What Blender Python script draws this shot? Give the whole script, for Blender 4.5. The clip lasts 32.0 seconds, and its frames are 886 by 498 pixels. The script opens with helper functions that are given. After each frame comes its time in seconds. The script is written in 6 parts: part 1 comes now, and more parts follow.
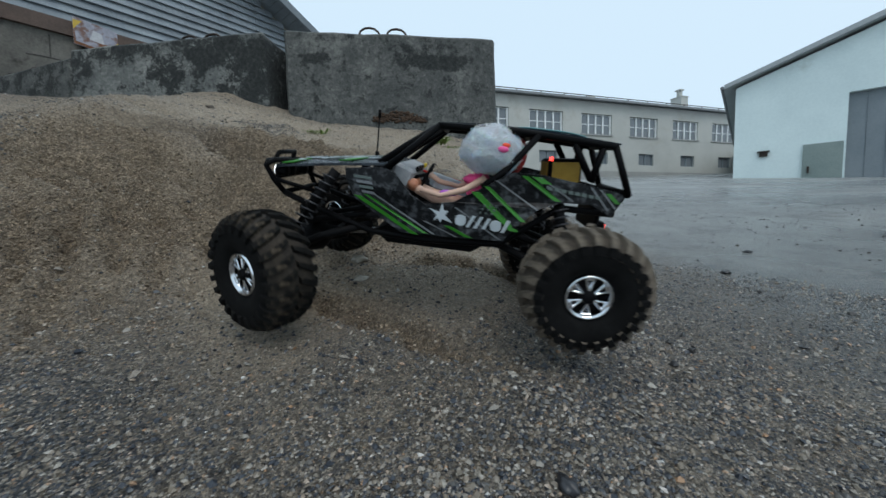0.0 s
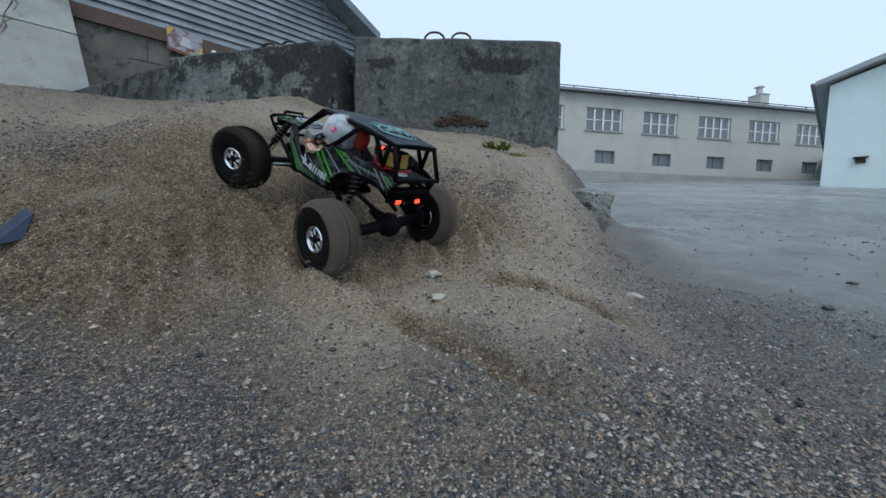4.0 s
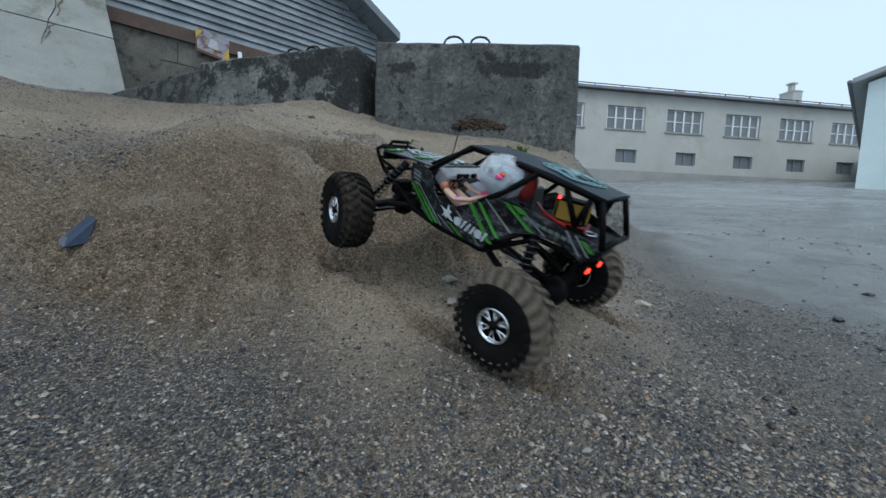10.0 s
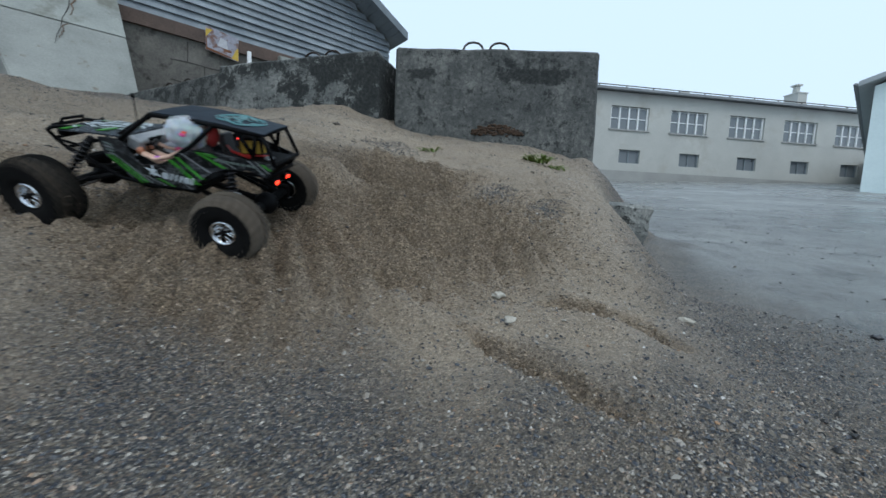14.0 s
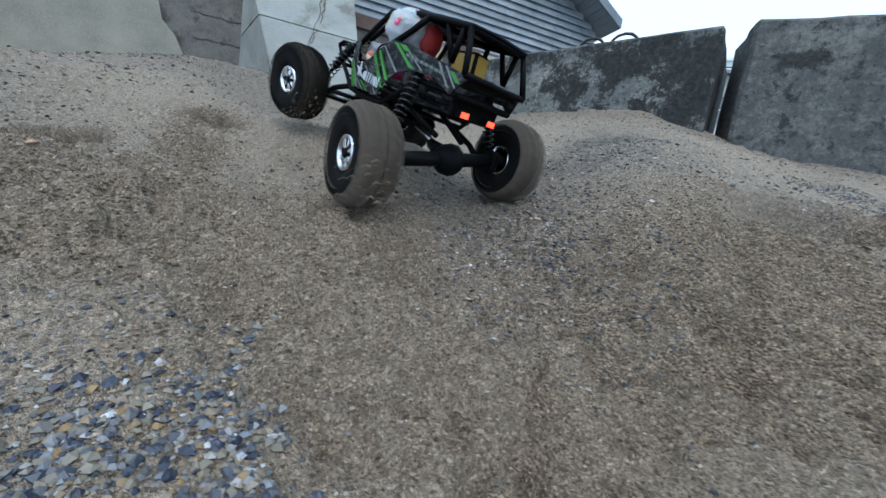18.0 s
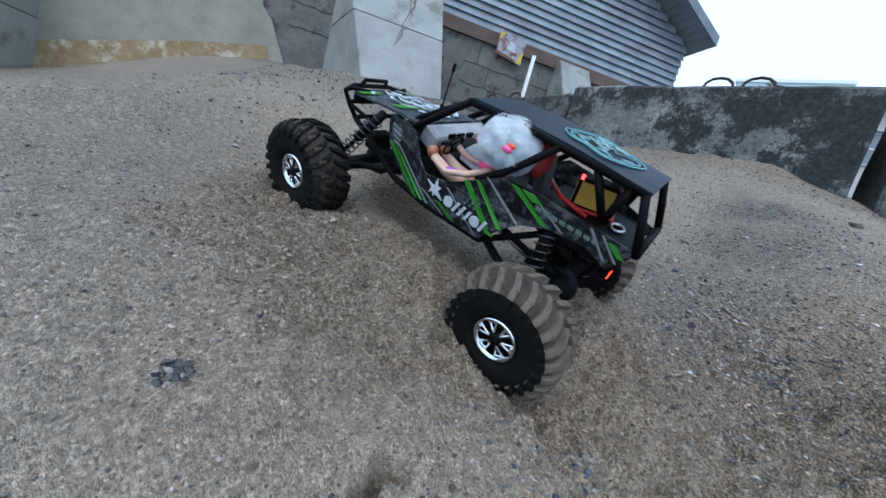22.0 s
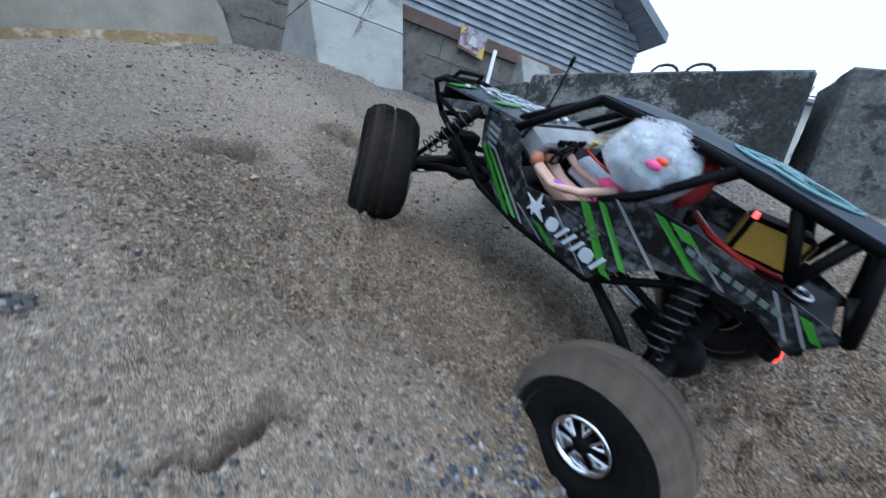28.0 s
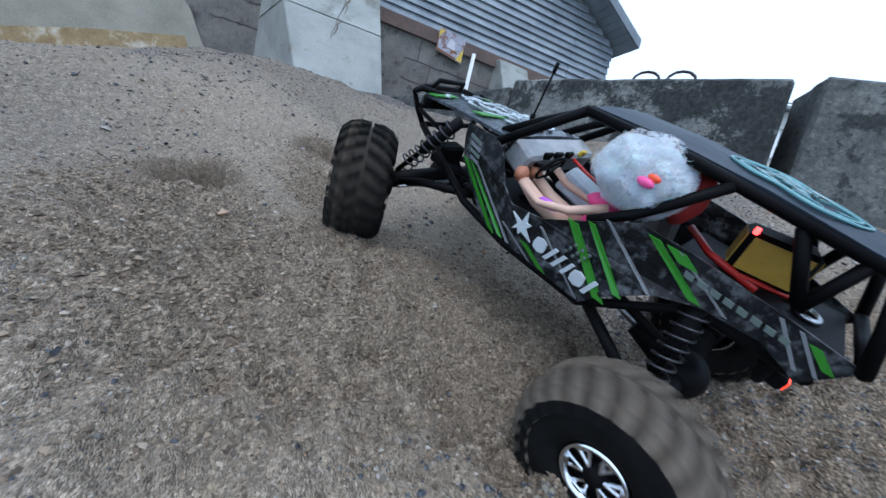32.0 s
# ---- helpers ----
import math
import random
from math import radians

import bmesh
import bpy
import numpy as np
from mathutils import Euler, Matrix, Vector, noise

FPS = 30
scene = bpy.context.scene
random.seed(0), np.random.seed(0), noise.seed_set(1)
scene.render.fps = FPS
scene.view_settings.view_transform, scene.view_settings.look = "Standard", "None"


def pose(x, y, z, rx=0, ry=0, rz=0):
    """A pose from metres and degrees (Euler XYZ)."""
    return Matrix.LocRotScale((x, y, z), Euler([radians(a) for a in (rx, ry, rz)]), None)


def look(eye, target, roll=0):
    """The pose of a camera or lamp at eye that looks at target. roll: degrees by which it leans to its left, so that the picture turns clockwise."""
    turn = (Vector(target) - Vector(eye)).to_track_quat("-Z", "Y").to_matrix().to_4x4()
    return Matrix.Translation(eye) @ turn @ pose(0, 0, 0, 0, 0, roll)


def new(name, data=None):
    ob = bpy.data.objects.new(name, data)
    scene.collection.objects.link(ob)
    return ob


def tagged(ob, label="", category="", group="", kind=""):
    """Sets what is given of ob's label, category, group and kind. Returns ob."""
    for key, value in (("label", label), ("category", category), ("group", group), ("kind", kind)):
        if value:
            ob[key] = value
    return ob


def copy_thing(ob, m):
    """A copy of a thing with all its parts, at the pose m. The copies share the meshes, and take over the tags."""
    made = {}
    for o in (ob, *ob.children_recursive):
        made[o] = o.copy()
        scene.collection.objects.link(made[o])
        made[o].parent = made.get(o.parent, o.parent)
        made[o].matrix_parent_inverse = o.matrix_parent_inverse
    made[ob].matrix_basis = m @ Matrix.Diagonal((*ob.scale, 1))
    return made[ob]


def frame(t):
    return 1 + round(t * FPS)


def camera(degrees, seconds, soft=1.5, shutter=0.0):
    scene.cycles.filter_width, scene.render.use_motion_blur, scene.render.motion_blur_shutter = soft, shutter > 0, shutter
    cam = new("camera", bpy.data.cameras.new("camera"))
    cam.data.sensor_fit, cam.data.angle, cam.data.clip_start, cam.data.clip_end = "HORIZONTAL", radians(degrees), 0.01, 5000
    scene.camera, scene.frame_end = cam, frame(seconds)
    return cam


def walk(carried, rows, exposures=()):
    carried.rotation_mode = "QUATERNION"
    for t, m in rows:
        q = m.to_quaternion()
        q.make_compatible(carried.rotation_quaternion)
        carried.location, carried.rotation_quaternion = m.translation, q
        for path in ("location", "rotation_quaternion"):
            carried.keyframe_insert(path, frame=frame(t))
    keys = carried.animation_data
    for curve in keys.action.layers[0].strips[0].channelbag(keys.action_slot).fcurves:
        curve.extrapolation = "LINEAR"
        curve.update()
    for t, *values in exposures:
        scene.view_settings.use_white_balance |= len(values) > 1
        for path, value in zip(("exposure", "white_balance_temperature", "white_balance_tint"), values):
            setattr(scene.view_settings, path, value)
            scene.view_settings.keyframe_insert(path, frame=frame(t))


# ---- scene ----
cam = camera(101.5, 32.0, soft=1.5, shutter=0.5)
PATH = [
    (0, (0.000, 0.000, 0.200), (-0.077, 1.993, 0.044), -1.43),
    (0.5, (-0.010, -0.010, 0.203), (-0.142, 1.980, 0.045), -0.82),
    (1, (-0.020, -0.012, 0.211), (-0.201, 1.973, 0.049), -0.35),
    (1.5, (-0.028, -0.014, 0.218), (-0.247, 1.967, 0.054), 0.08),
    (2, (-0.030, -0.011, 0.219), (-0.282, 1.966, 0.055), 0.34),
    (2.5, (-0.038, -0.006, 0.228), (-0.321, 1.967, 0.061), 0.65),
    (3, (-0.041, -0.009, 0.230), (-0.361, 1.958, 0.062), 0.97),
    (3.5, (-0.045, -0.007, 0.232), (-0.366, 1.960, 0.064), 0.98),
    (5.5, (-0.069, -0.004, 0.245), (-0.391, 1.962, 0.074), 0.96),
    (6, (-0.075, -0.011, 0.243), (-0.395, 1.956, 0.072), 1.02),
    (6.5, (-0.079, -0.016, 0.250), (-0.403, 1.951, 0.077), 1.01),
    (7, (-0.083, -0.020, 0.259), (-0.414, 1.945, 0.083), 1.07),
    (7.5, (-0.092, -0.027, 0.262), (-0.446, 1.933, 0.083), 1.31),
    (8, (-0.093, -0.040, 0.273), (-0.449, 1.919, 0.092), 1.32),
    (8.5, (-0.084, -0.045, 0.273), (-0.441, 1.914, 0.091), 1.36),
    (9, (-0.099, -0.059, 0.269), (-0.480, 1.895, 0.086), 1.54),
    (9.5, (-0.080, -0.051, 0.263), (-0.485, 1.899, 0.079), 1.72),
    (10, (-0.044, -0.046, 0.256), (-0.451, 1.904, 0.073), 1.71),
    (10.5, (-0.036, -0.033, 0.259), (-0.443, 1.917, 0.076), 1.71),
    (11, (-0.031, -0.031, 0.252), (-0.440, 1.918, 0.071), 1.69),
    (11.5, (-0.041, -0.022, 0.257), (-0.448, 1.928, 0.075), 1.71),
    (12, (-0.045, -0.008, 0.254), (-0.454, 1.942, 0.075), 1.64),
    (12.5, (-0.054, -0.006, 0.252), (-0.462, 1.944, 0.073), 1.69),
    (13, (-0.071, -0.012, 0.259), (-0.478, 1.937, 0.077), 1.73),
    (13.5, (-0.095, -0.024, 0.270), (-0.499, 1.926, 0.085), 1.86),
    (14, (-0.136, -0.078, 0.289), (-0.547, 1.870, 0.098), 2.24),
    (14.5, (-0.210, -0.185, 0.308), (-0.749, 1.729, 0.095), 3.43),
    (15, (-0.390, -0.329, 0.321), (-1.169, 1.495, 0.066), 6.56),
    (15.5, (-0.574, -0.284, 0.323), (-1.410, 1.514, 0.055), 7.48),
    (17.5, (-0.853, 0.277, 0.433), (-1.928, 1.941, 0.157), 7.52),
    (18, (-0.916, 0.239, 0.426), (-2.001, 1.897, 0.155), 8.58),
    (18.5, (-0.943, 0.242, 0.418), (-2.040, 1.892, 0.149), 8.71),
    (19, (-1.011, 0.226, 0.461), (-2.102, 1.875, 0.161), 11.15),
    (19.5, (-1.056, 0.156, 0.484), (-2.191, 1.771, 0.161), 13.19),
    (20, (-1.087, 0.107, 0.465), (-2.296, 1.663, 0.121), 15.61),
    (20.5, (-1.131, 0.086, 0.480), (-2.358, 1.627, 0.133), 15.76),
    (21, (-1.139, 0.079, 0.494), (-2.368, 1.618, 0.146), 15.67),
    (21.5, (-1.141, 0.072, 0.506), (-2.373, 1.609, 0.158), 15.55),
    (22, (-1.121, 0.075, 0.494), (-2.353, 1.613, 0.151), 15.49),
    (22.5, (-1.114, 0.081, 0.489), (-2.344, 1.620, 0.146), 15.58),
    (23, (-1.081, 0.089, 0.484), (-2.312, 1.628, 0.142), 15.10),
    (23.5, (-1.033, 0.099, 0.485), (-2.220, 1.674, 0.152), 14.74),
    (24, (-1.031, 0.105, 0.495), (-2.167, 1.720, 0.176), 14.13),
    (24.5, (-1.026, 0.107, 0.492), (-2.136, 1.740, 0.181), 13.93),
    (25, (-1.016, 0.101, 0.482), (-2.126, 1.735, 0.174), 13.85),
    (25.5, (-0.998, 0.098, 0.477), (-2.110, 1.731, 0.166), 13.58),
    (27.5, (-1.034, 0.110, 0.436), (-2.144, 1.744, 0.125), 13.99),
    (28, (-1.086, 0.115, 0.457), (-2.196, 1.750, 0.145), 14.30),
    (28.5, (-1.135, 0.125, 0.478), (-2.242, 1.760, 0.166), 14.66),
    (29, (-1.176, 0.144, 0.481), (-2.278, 1.784, 0.171), 14.82),
    (29.5, (-1.191, 0.156, 0.489), (-2.272, 1.812, 0.189), 14.66),
    (30, (-1.218, 0.167, 0.495), (-2.295, 1.825, 0.195), 14.85),
    (30.5, (-1.212, 0.171, 0.487), (-2.290, 1.829, 0.188), 14.85),
    (31, (-1.202, 0.177, 0.492), (-2.276, 1.838, 0.195), 14.66),
    (31.5, (-1.168, 0.164, 0.485), (-2.238, 1.828, 0.190), 14.37),
    (32, (-1.141, 0.143, 0.481), (-2.168, 1.837, 0.204), 13.72),
]

EXPOSE = [(0, -0.14, 6250, 8), (3, -0.1, 6020, 10), (6, -0.08, 6000, 10), (9, -0.06, 6020, 9), (12, -0.03, 6050, 9), (13.5, 0.0, 6050, 9), (15.5, -0.05, 6020, 10), (17.5, 0.46, 5750, 10), (20.0, 0.51, 5600, 11), (22.5, 0.48, 5520, 13), (25.0, 0.34, 5500, 14), (28.0, 0.52, 5520, 14), (32.0, 0.55, 5520, 14)]
walk(cam, [(t, look(eye, target, roll)) for t, eye, target, roll in PATH], EXPOSE)

# ---- overcast daylight ----
world = bpy.data.worlds.new("overcast")
scene.world = world
world.use_nodes = True
wnt = world.node_tree
sky = wnt.nodes.new("ShaderNodeTexSky")
sky.sky_type, sky.sun_disc = "NISHITA", False
sky.sun_elevation, sky.sun_rotation, sky.dust_density, sky.air_density, sky.ozone_density = radians(50), radians(150), 6.0, 1.0, 1.0
cloud = wnt.nodes.new("ShaderNodeMix")
cloud.data_type = "RGBA"
dim = wnt.nodes.new("ShaderNodeMix")
dim.data_type, dim.blend_type = "RGBA", "MULTIPLY"
dim.inputs[0].default_value = 1.0
dim.inputs[7].default_value = (0.08, 0.08, 0.08, 1)
wnt.links.new(sky.outputs[0], dim.inputs[6])
wnt.links.new(dim.outputs[2], cloud.inputs[6])
cloud.inputs[0].default_value = 0.85
cloud.inputs[7].default_value = (0.875, 1.06, 1.205, 1)
wnt.links.new(cloud.outputs[2], wnt.nodes["Background"].inputs["Color"])
wnt.nodes["Background"].inputs["Strength"].default_value = 1.0
sun = new("sun", bpy.data.lights.new("sun", "SUN"))
sun.data.energy, sun.data.angle, sun.data.color = 0.9, radians(30), (1.0, 0.96, 0.9)
sun.matrix_world = look((0, 0, 10), (-3.2, 5.5, 0))

# ---- materials ----
def ramp(nt, fac, stops):
    node = nt.nodes.new("ShaderNodeValToRGB")
    els = node.color_ramp.elements
    while len(els) < len(stops):
        els.new(0.5)
    for el, (p, c) in zip(els, stops):
        el.position, el.color = p, (*c, 1)
    nt.links.new(fac, node.inputs[0])
    return node.outputs[0]


def noise_tex(nt, vec, scale, detail=4.0, rough=0.6, kind="ShaderNodeTexNoise"):
    node = nt.nodes.new(kind)
    node.inputs["Scale"].default_value = scale
    if kind == "ShaderNodeTexNoise":
        node.inputs["Detail"].default_value, node.inputs["Roughness"].default_value = detail, rough
    nt.links.new(vec, node.inputs["Vector"])
    return node


def mix(nt, fac, a, b, mode="MIX"):
    node = nt.nodes.new("ShaderNodeMix")
    node.data_type, node.blend_type = "RGBA", mode
    for sock, val in ((node.inputs[0], fac), (node.inputs[6], a), (node.inputs[7], b)):
        if isinstance(val, bpy.types.NodeSocket):
            nt.links.new(val, sock)
        elif isinstance(val, (int, float)):
            sock.default_value = val
        else:
            sock.default_value = (*val, 1)
    return node.outputs[2]


def maths(nt, op, a, b=0.0):
    node = nt.nodes.new("ShaderNodeMath")
    node.operation = op
    for sock, val in zip(node.inputs, (a, b)):
        if isinstance(val, bpy.types.NodeSocket):
            nt.links.new(val, sock)
        else:
            sock.default_value = val
    return node.outputs[0]


def start_mat(name):
    m = bpy.data.materials.new(name)
    m.use_nodes = True
    nt = m.node_tree
    b = nt.nodes["Principled BSDF"]
    vec = nt.nodes.new("ShaderNodeTexCoord").outputs["Object"]
    return m, nt, b, vec


def bump(nt, b, height, strength, dist):
    node = nt.nodes.new("ShaderNodeBump")
    node.inputs["Strength"].default_value, node.inputs["Distance"].default_value = strength, dist
    nt.links.new(height, node.inputs["Height"])
    nt.links.new(node.outputs[0], b.inputs["Normal"])


def surface(name, c0, c1, scale=8.0, fine=60.0, rough=0.7, metal=0.0, relief=0.3, dist=0.002, spots=None, spot_scale=3.0, spot_at=0.6, vary=0.0):
    """A worn surface: two tones at a coarse scale, grain at a fine one, and stains of a third tone."""
    m, nt, b, vec = start_mat(name)
    n1, n2 = noise_tex(nt, vec, scale), noise_tex(nt, vec, fine, 3.0)
    tone = maths(nt, "ADD", maths(nt, "MULTIPLY", n1.outputs[0], 0.65), maths(nt, "MULTIPLY", n2.outputs[0], 0.35))
    col = ramp(nt, tone, ((0.32, c0), (0.68, c1)))
    if spots:
        n3 = noise_tex(nt, vec, spot_scale, 6.0, 0.65)
        col = mix(nt, ramp(nt, n3.outputs[0], ((spot_at - 0.06, (0, 0, 0)), (spot_at + 0.08, (1, 1, 1)))), col, spots)
    if vary:
        info = nt.nodes.new("ShaderNodeObjectInfo")
        hsv = nt.nodes.new("ShaderNodeHueSaturation")
        nt.links.new(maths(nt, "ADD", maths(nt, "MULTIPLY", info.outputs["Random"], vary), 1 - vary / 2), hsv.inputs["Value"])
        nt.links.new(col, hsv.inputs["Color"])
        col = hsv.outputs[0]
    nt.links.new(col, b.inputs["Base Color"])
    nt.links.new(maths(nt, "ADD", maths(nt, "MULTIPLY", n1.outputs[0], 0.25), rough - 0.12), b.inputs["Roughness"])
    b.inputs["Metallic"].default_value = metal
    if relief:
        bump(nt, b, tone, relief, dist)
    return m


def plain(name, c, rough=0.5, metal=0.0, glow=0.0, clear=0.0):
    m, nt, b, vec = start_mat(name)
    n = noise_tex(nt, vec, 90.0, 2.0)
    nt.links.new(mix(nt, n.outputs[0], [v * 0.85 for v in c], [min(1, v * 1.12) for v in c]), b.inputs["Base Color"])
    b.inputs["Roughness"].default_value, b.inputs["Metallic"].default_value, b.inputs["Coat Weight"].default_value = rough, metal, clear
    if glow:
        b.inputs["Emission Color"].default_value, b.inputs["Emission Strength"].default_value = (*c, 1), glow
    return m

# ---- mesh building ----
def part(name, bm, material, parent=None, label="", smooth=False):
    me = bpy.data.meshes.new(name)
    bm.normal_update()
    bm.to_mesh(me)
    bm.free()
    for m in material if isinstance(material, (list, tuple)) else (material,):
        me.materials.append(m)
    if smooth:
        me.shade_smooth()
    ob = new(name, me)
    if parent:
        ob.parent = parent
    if label:
        ob["label"] = label
    return ob


def empty(name):
    return new(name)


def box(bm, c, s, m=None, bev=0.0, mi=0):
    r = bmesh.ops.create_cube(bm, size=1.0)
    vs = r["verts"]
    bmesh.ops.scale(bm, vec=s, verts=vs)
    if bev:
        es = list({e for v in vs for e in v.link_edges})
        g = bmesh.ops.bevel(bm, geom=es, offset=bev, segments=1, affect="EDGES", profile=0.5)
        vs = list({v for f in g["faces"] for v in f.verts} | {v for v in vs if v.is_valid})
    if m is not None:
        bmesh.ops.transform(bm, matrix=m, verts=vs)
    bmesh.ops.translate(bm, vec=c, verts=vs)
    if mi:
        for f in {f for v in vs for f in v.link_faces}:
            f.material_index = mi
    return vs


def tube(bm, pts, r, n=8, closed=False, mi=0):
    """A round bar along a line of points; r may be a list, one radius a point."""
    pts = [Vector(p) for p in pts]
    rings, up = [], None
    for i, p in enumerate(pts):
        a = pts[i - 1] if i or closed else p
        b = pts[(i + 1) % len(pts)] if i + 1 < len(pts) or closed else p
        d = (b - a).normalized()
        if up is None:
            up = d.orthogonal().normalized()
        side = d.cross(up).normalized()
        up = side.cross(d).normalized()
        ri = r[i] if isinstance(r, (list, tuple)) else r
        rings.append([bm.verts.new(p + (side * math.cos(k * math.tau / n) + up * math.sin(k * math.tau / n)) * ri) for k in range(n)])
    fs = []
    for i in range(len(rings) - (0 if closed else 1)):
        a, b = rings[i], rings[(i + 1) % len(rings)]
        for k in range(n):
            fs.append(bm.faces.new((a[k], a[(k + 1) % n], b[(k + 1) % n], b[k])))
    if not closed:
        fs.append(bm.faces.new(list(reversed(rings[0]))))
        fs.append(bm.faces.new(rings[-1]))
    for f in fs:
        f.material_index, f.smooth = mi, True
    return rings


def prism(bm, poly, place, depth, mi=0):
    """A plate: outline of (u, v), carried into space by place(u, v, w), from w = 0 to w = depth."""
    a = [bm.verts.new(place(u, v, 0)) for u, v in poly]
    b = [bm.verts.new(place(u, v, depth)) for u, v in poly]
    fs = [bm.faces.new(a), bm.faces.new(list(reversed(b)))]
    for i in range(len(poly)):
        j = (i + 1) % len(poly)
        fs.append(bm.faces.new((a[j], a[i], b[i], b[j])))
    for f in fs:
        f.material_index = mi
    bmesh.ops.recalc_face_normals(bm, faces=fs)
    return fs


def lathe(bm, prof, n=32, mi=0):
    """A body turned about the x axis from a profile of (x, radius)."""
    rings = [[bm.verts.new((x, r * math.cos(k * math.tau / n), r * math.sin(k * math.tau / n))) for k in range(n)] for x, r in prof]
    for a, b in zip(rings, rings[1:]):
        for k in range(n):
            f = bm.faces.new((a[k], a[(k + 1) % n], b[(k + 1) % n], b[k]))
            f.material_index, f.smooth = mi, True
    return rings


def grown(bm, c, r, sub=2, squash=(1, 1, 1), rough=0.0, mi=0, seed=0):
    """A rounded lump with an uneven skin."""
    vs = bmesh.ops.create_icosphere(bm, subdivisions=sub, radius=1.0)["verts"]
    for v in vs:
        k = 1 + rough * noise.noise(v.co * 1.7 + Vector((seed * 3.1, seed, -seed)))
        v.co = Vector((v.co.x * r * squash[0] * k, v.co.y * r * squash[1] * k, v.co.z * r * squash[2] * k)) + Vector(c)
    for f in {f for v in vs for f in v.link_faces}:
        f.material_index, f.smooth = mi, True
    return vs

# ---- the ground: a yard that rises gently, and the gravel pile on it ----
SLOPE = 0.114
WALL_AT, WALL_WAY = Vector((-5.45, 3.89)), Vector((0.606, 0.795))
WALL_OUT = Vector((WALL_WAY.y, -WALL_WAY.x))
BROAD = [0.36, 0.2, 0.02, 0.56, 0.24, 0.08, -0.09, 0.19, 0.55, 0.24, 0.13, 0.03, 0.29, 0.24, 0.46, 0.41, 0.26, 0.17, -0.08, 0.3, 0.15, 0.32, 0.56, 0.07, 0.28, -0.1, 0.28, 0.2, 0.28, 0.21, 0.02, 0.08, 0.11, 0.25, 0.03, 0.25, 0.06, 0.02, 0.05, 0.1, 0.09, 0.45, 0.19, 0.02, -0.2, 0.01, 0.01, -0.15, -0.02, 0.19, 0.58, -0.01, -0.19, -0.02]
SMALL = [0.04, 0.1, -0.11, -0.12, 0.02, -0.01, -0.07, -0.02, -0.11, 0.02, 0.05, 0.04, -0.06, 0.01, -0.1, -0.07, 0.03, -0.17, -0.03, 0.11]
DUG = [-0.017, -0.051, -0.014, 0.052, -0.012, -0.113, 0.006, 0.001, -0.05, -0.018, 0.069, -0.029, 0.025, 0.036, 0.02, -0.038, 0.054, 0.019, 0.032, -0.036, -0.008, 0.014, -0.048, -0.047, 0.053, 0.056, -0.005, -0.055, 0.011, 0.085, -0.022, -0.026, 0.006, 0.004, 0.002, 0.004]
cells = [(-8.4 + 1.2 * i, -2.4 + 1.2 * j) for i in range(9) for j in range(7)]
cells = [(x, y) for x, y in cells if (x - WALL_AT.x) * WALL_WAY.y - (y - WALL_AT.y) * WALL_WAY.x > -1.2 and not (x > -0.3 and y < -1)]
MOUNDS = [(x, y, 1.0, h) for (x, y), h in zip(cells, BROAD)]
MOUNDS += [(-1.95 + 0.55 * i, 0.5 * j, 0.42, h) for (i, j), h in zip([(i, j) for i in range(5) for j in range(4)], SMALL)]
MOUNDS += [(-1.75 + 0.18 * i, 0.1 + 0.18 * j, 0.15, h) for (i, j), h in zip([(i, j) for i in range(6) for j in range(6)], DUG)]
MOUNDS += [(-1.22, 0.51, 0.09, 0.022), (-1.09, 0.71, 0.09, 0.022)]
MOUNDS += [(15.6, 12.8, 2.6, -0.75), (-0.26, 0.79, 0.13, -0.05), (-0.55, 0.90, 0.13, -0.035)]
# the back of the pile, towards the old wall and the blocks
BACK = [(-4.6, 2.7, -0.07), (-3.1, -0.3, -0.018), (-3.1, 0.2, -0.06), (-3.1, 0.7, -0.203), (-3.1, 2.2, 0.035), (-3.1, 2.7, 0.023), (-2.6, -0.8, -0.016), (-2.6, -0.3, -0.298), (-2.6, 0.2, -0.024), (-2.6, 0.7, 0.136), (-2.6, 1.2, 0.125), (-2.6, 1.7, -0.014), (-2.6, 2.2, -0.06),
        (-2.1, -0.8, 0.077), (-2.1, -0.3, 0.012), (-2.1, 1.2, -0.045), (-2.1, 1.7, 0.049), (-2.1, 2.2, 0.025), (-1.75, 1.35, 0.016), (-1.75, 1.85, -0.055), (-1.25, 1.35, -0.008), (-1.25, 1.85, 0.066), (-0.75, 1.35, 0.008), (-0.75, 1.85, -0.072), (-0.25, 1.85, 0.055)]
MOUNDS += [(x, y, 0.36, h) for x, y, h in BACK] + [(-2.65, 1.50, 0.36, -0.05), (-4.95, 3.7, 0.8, -0.22)]
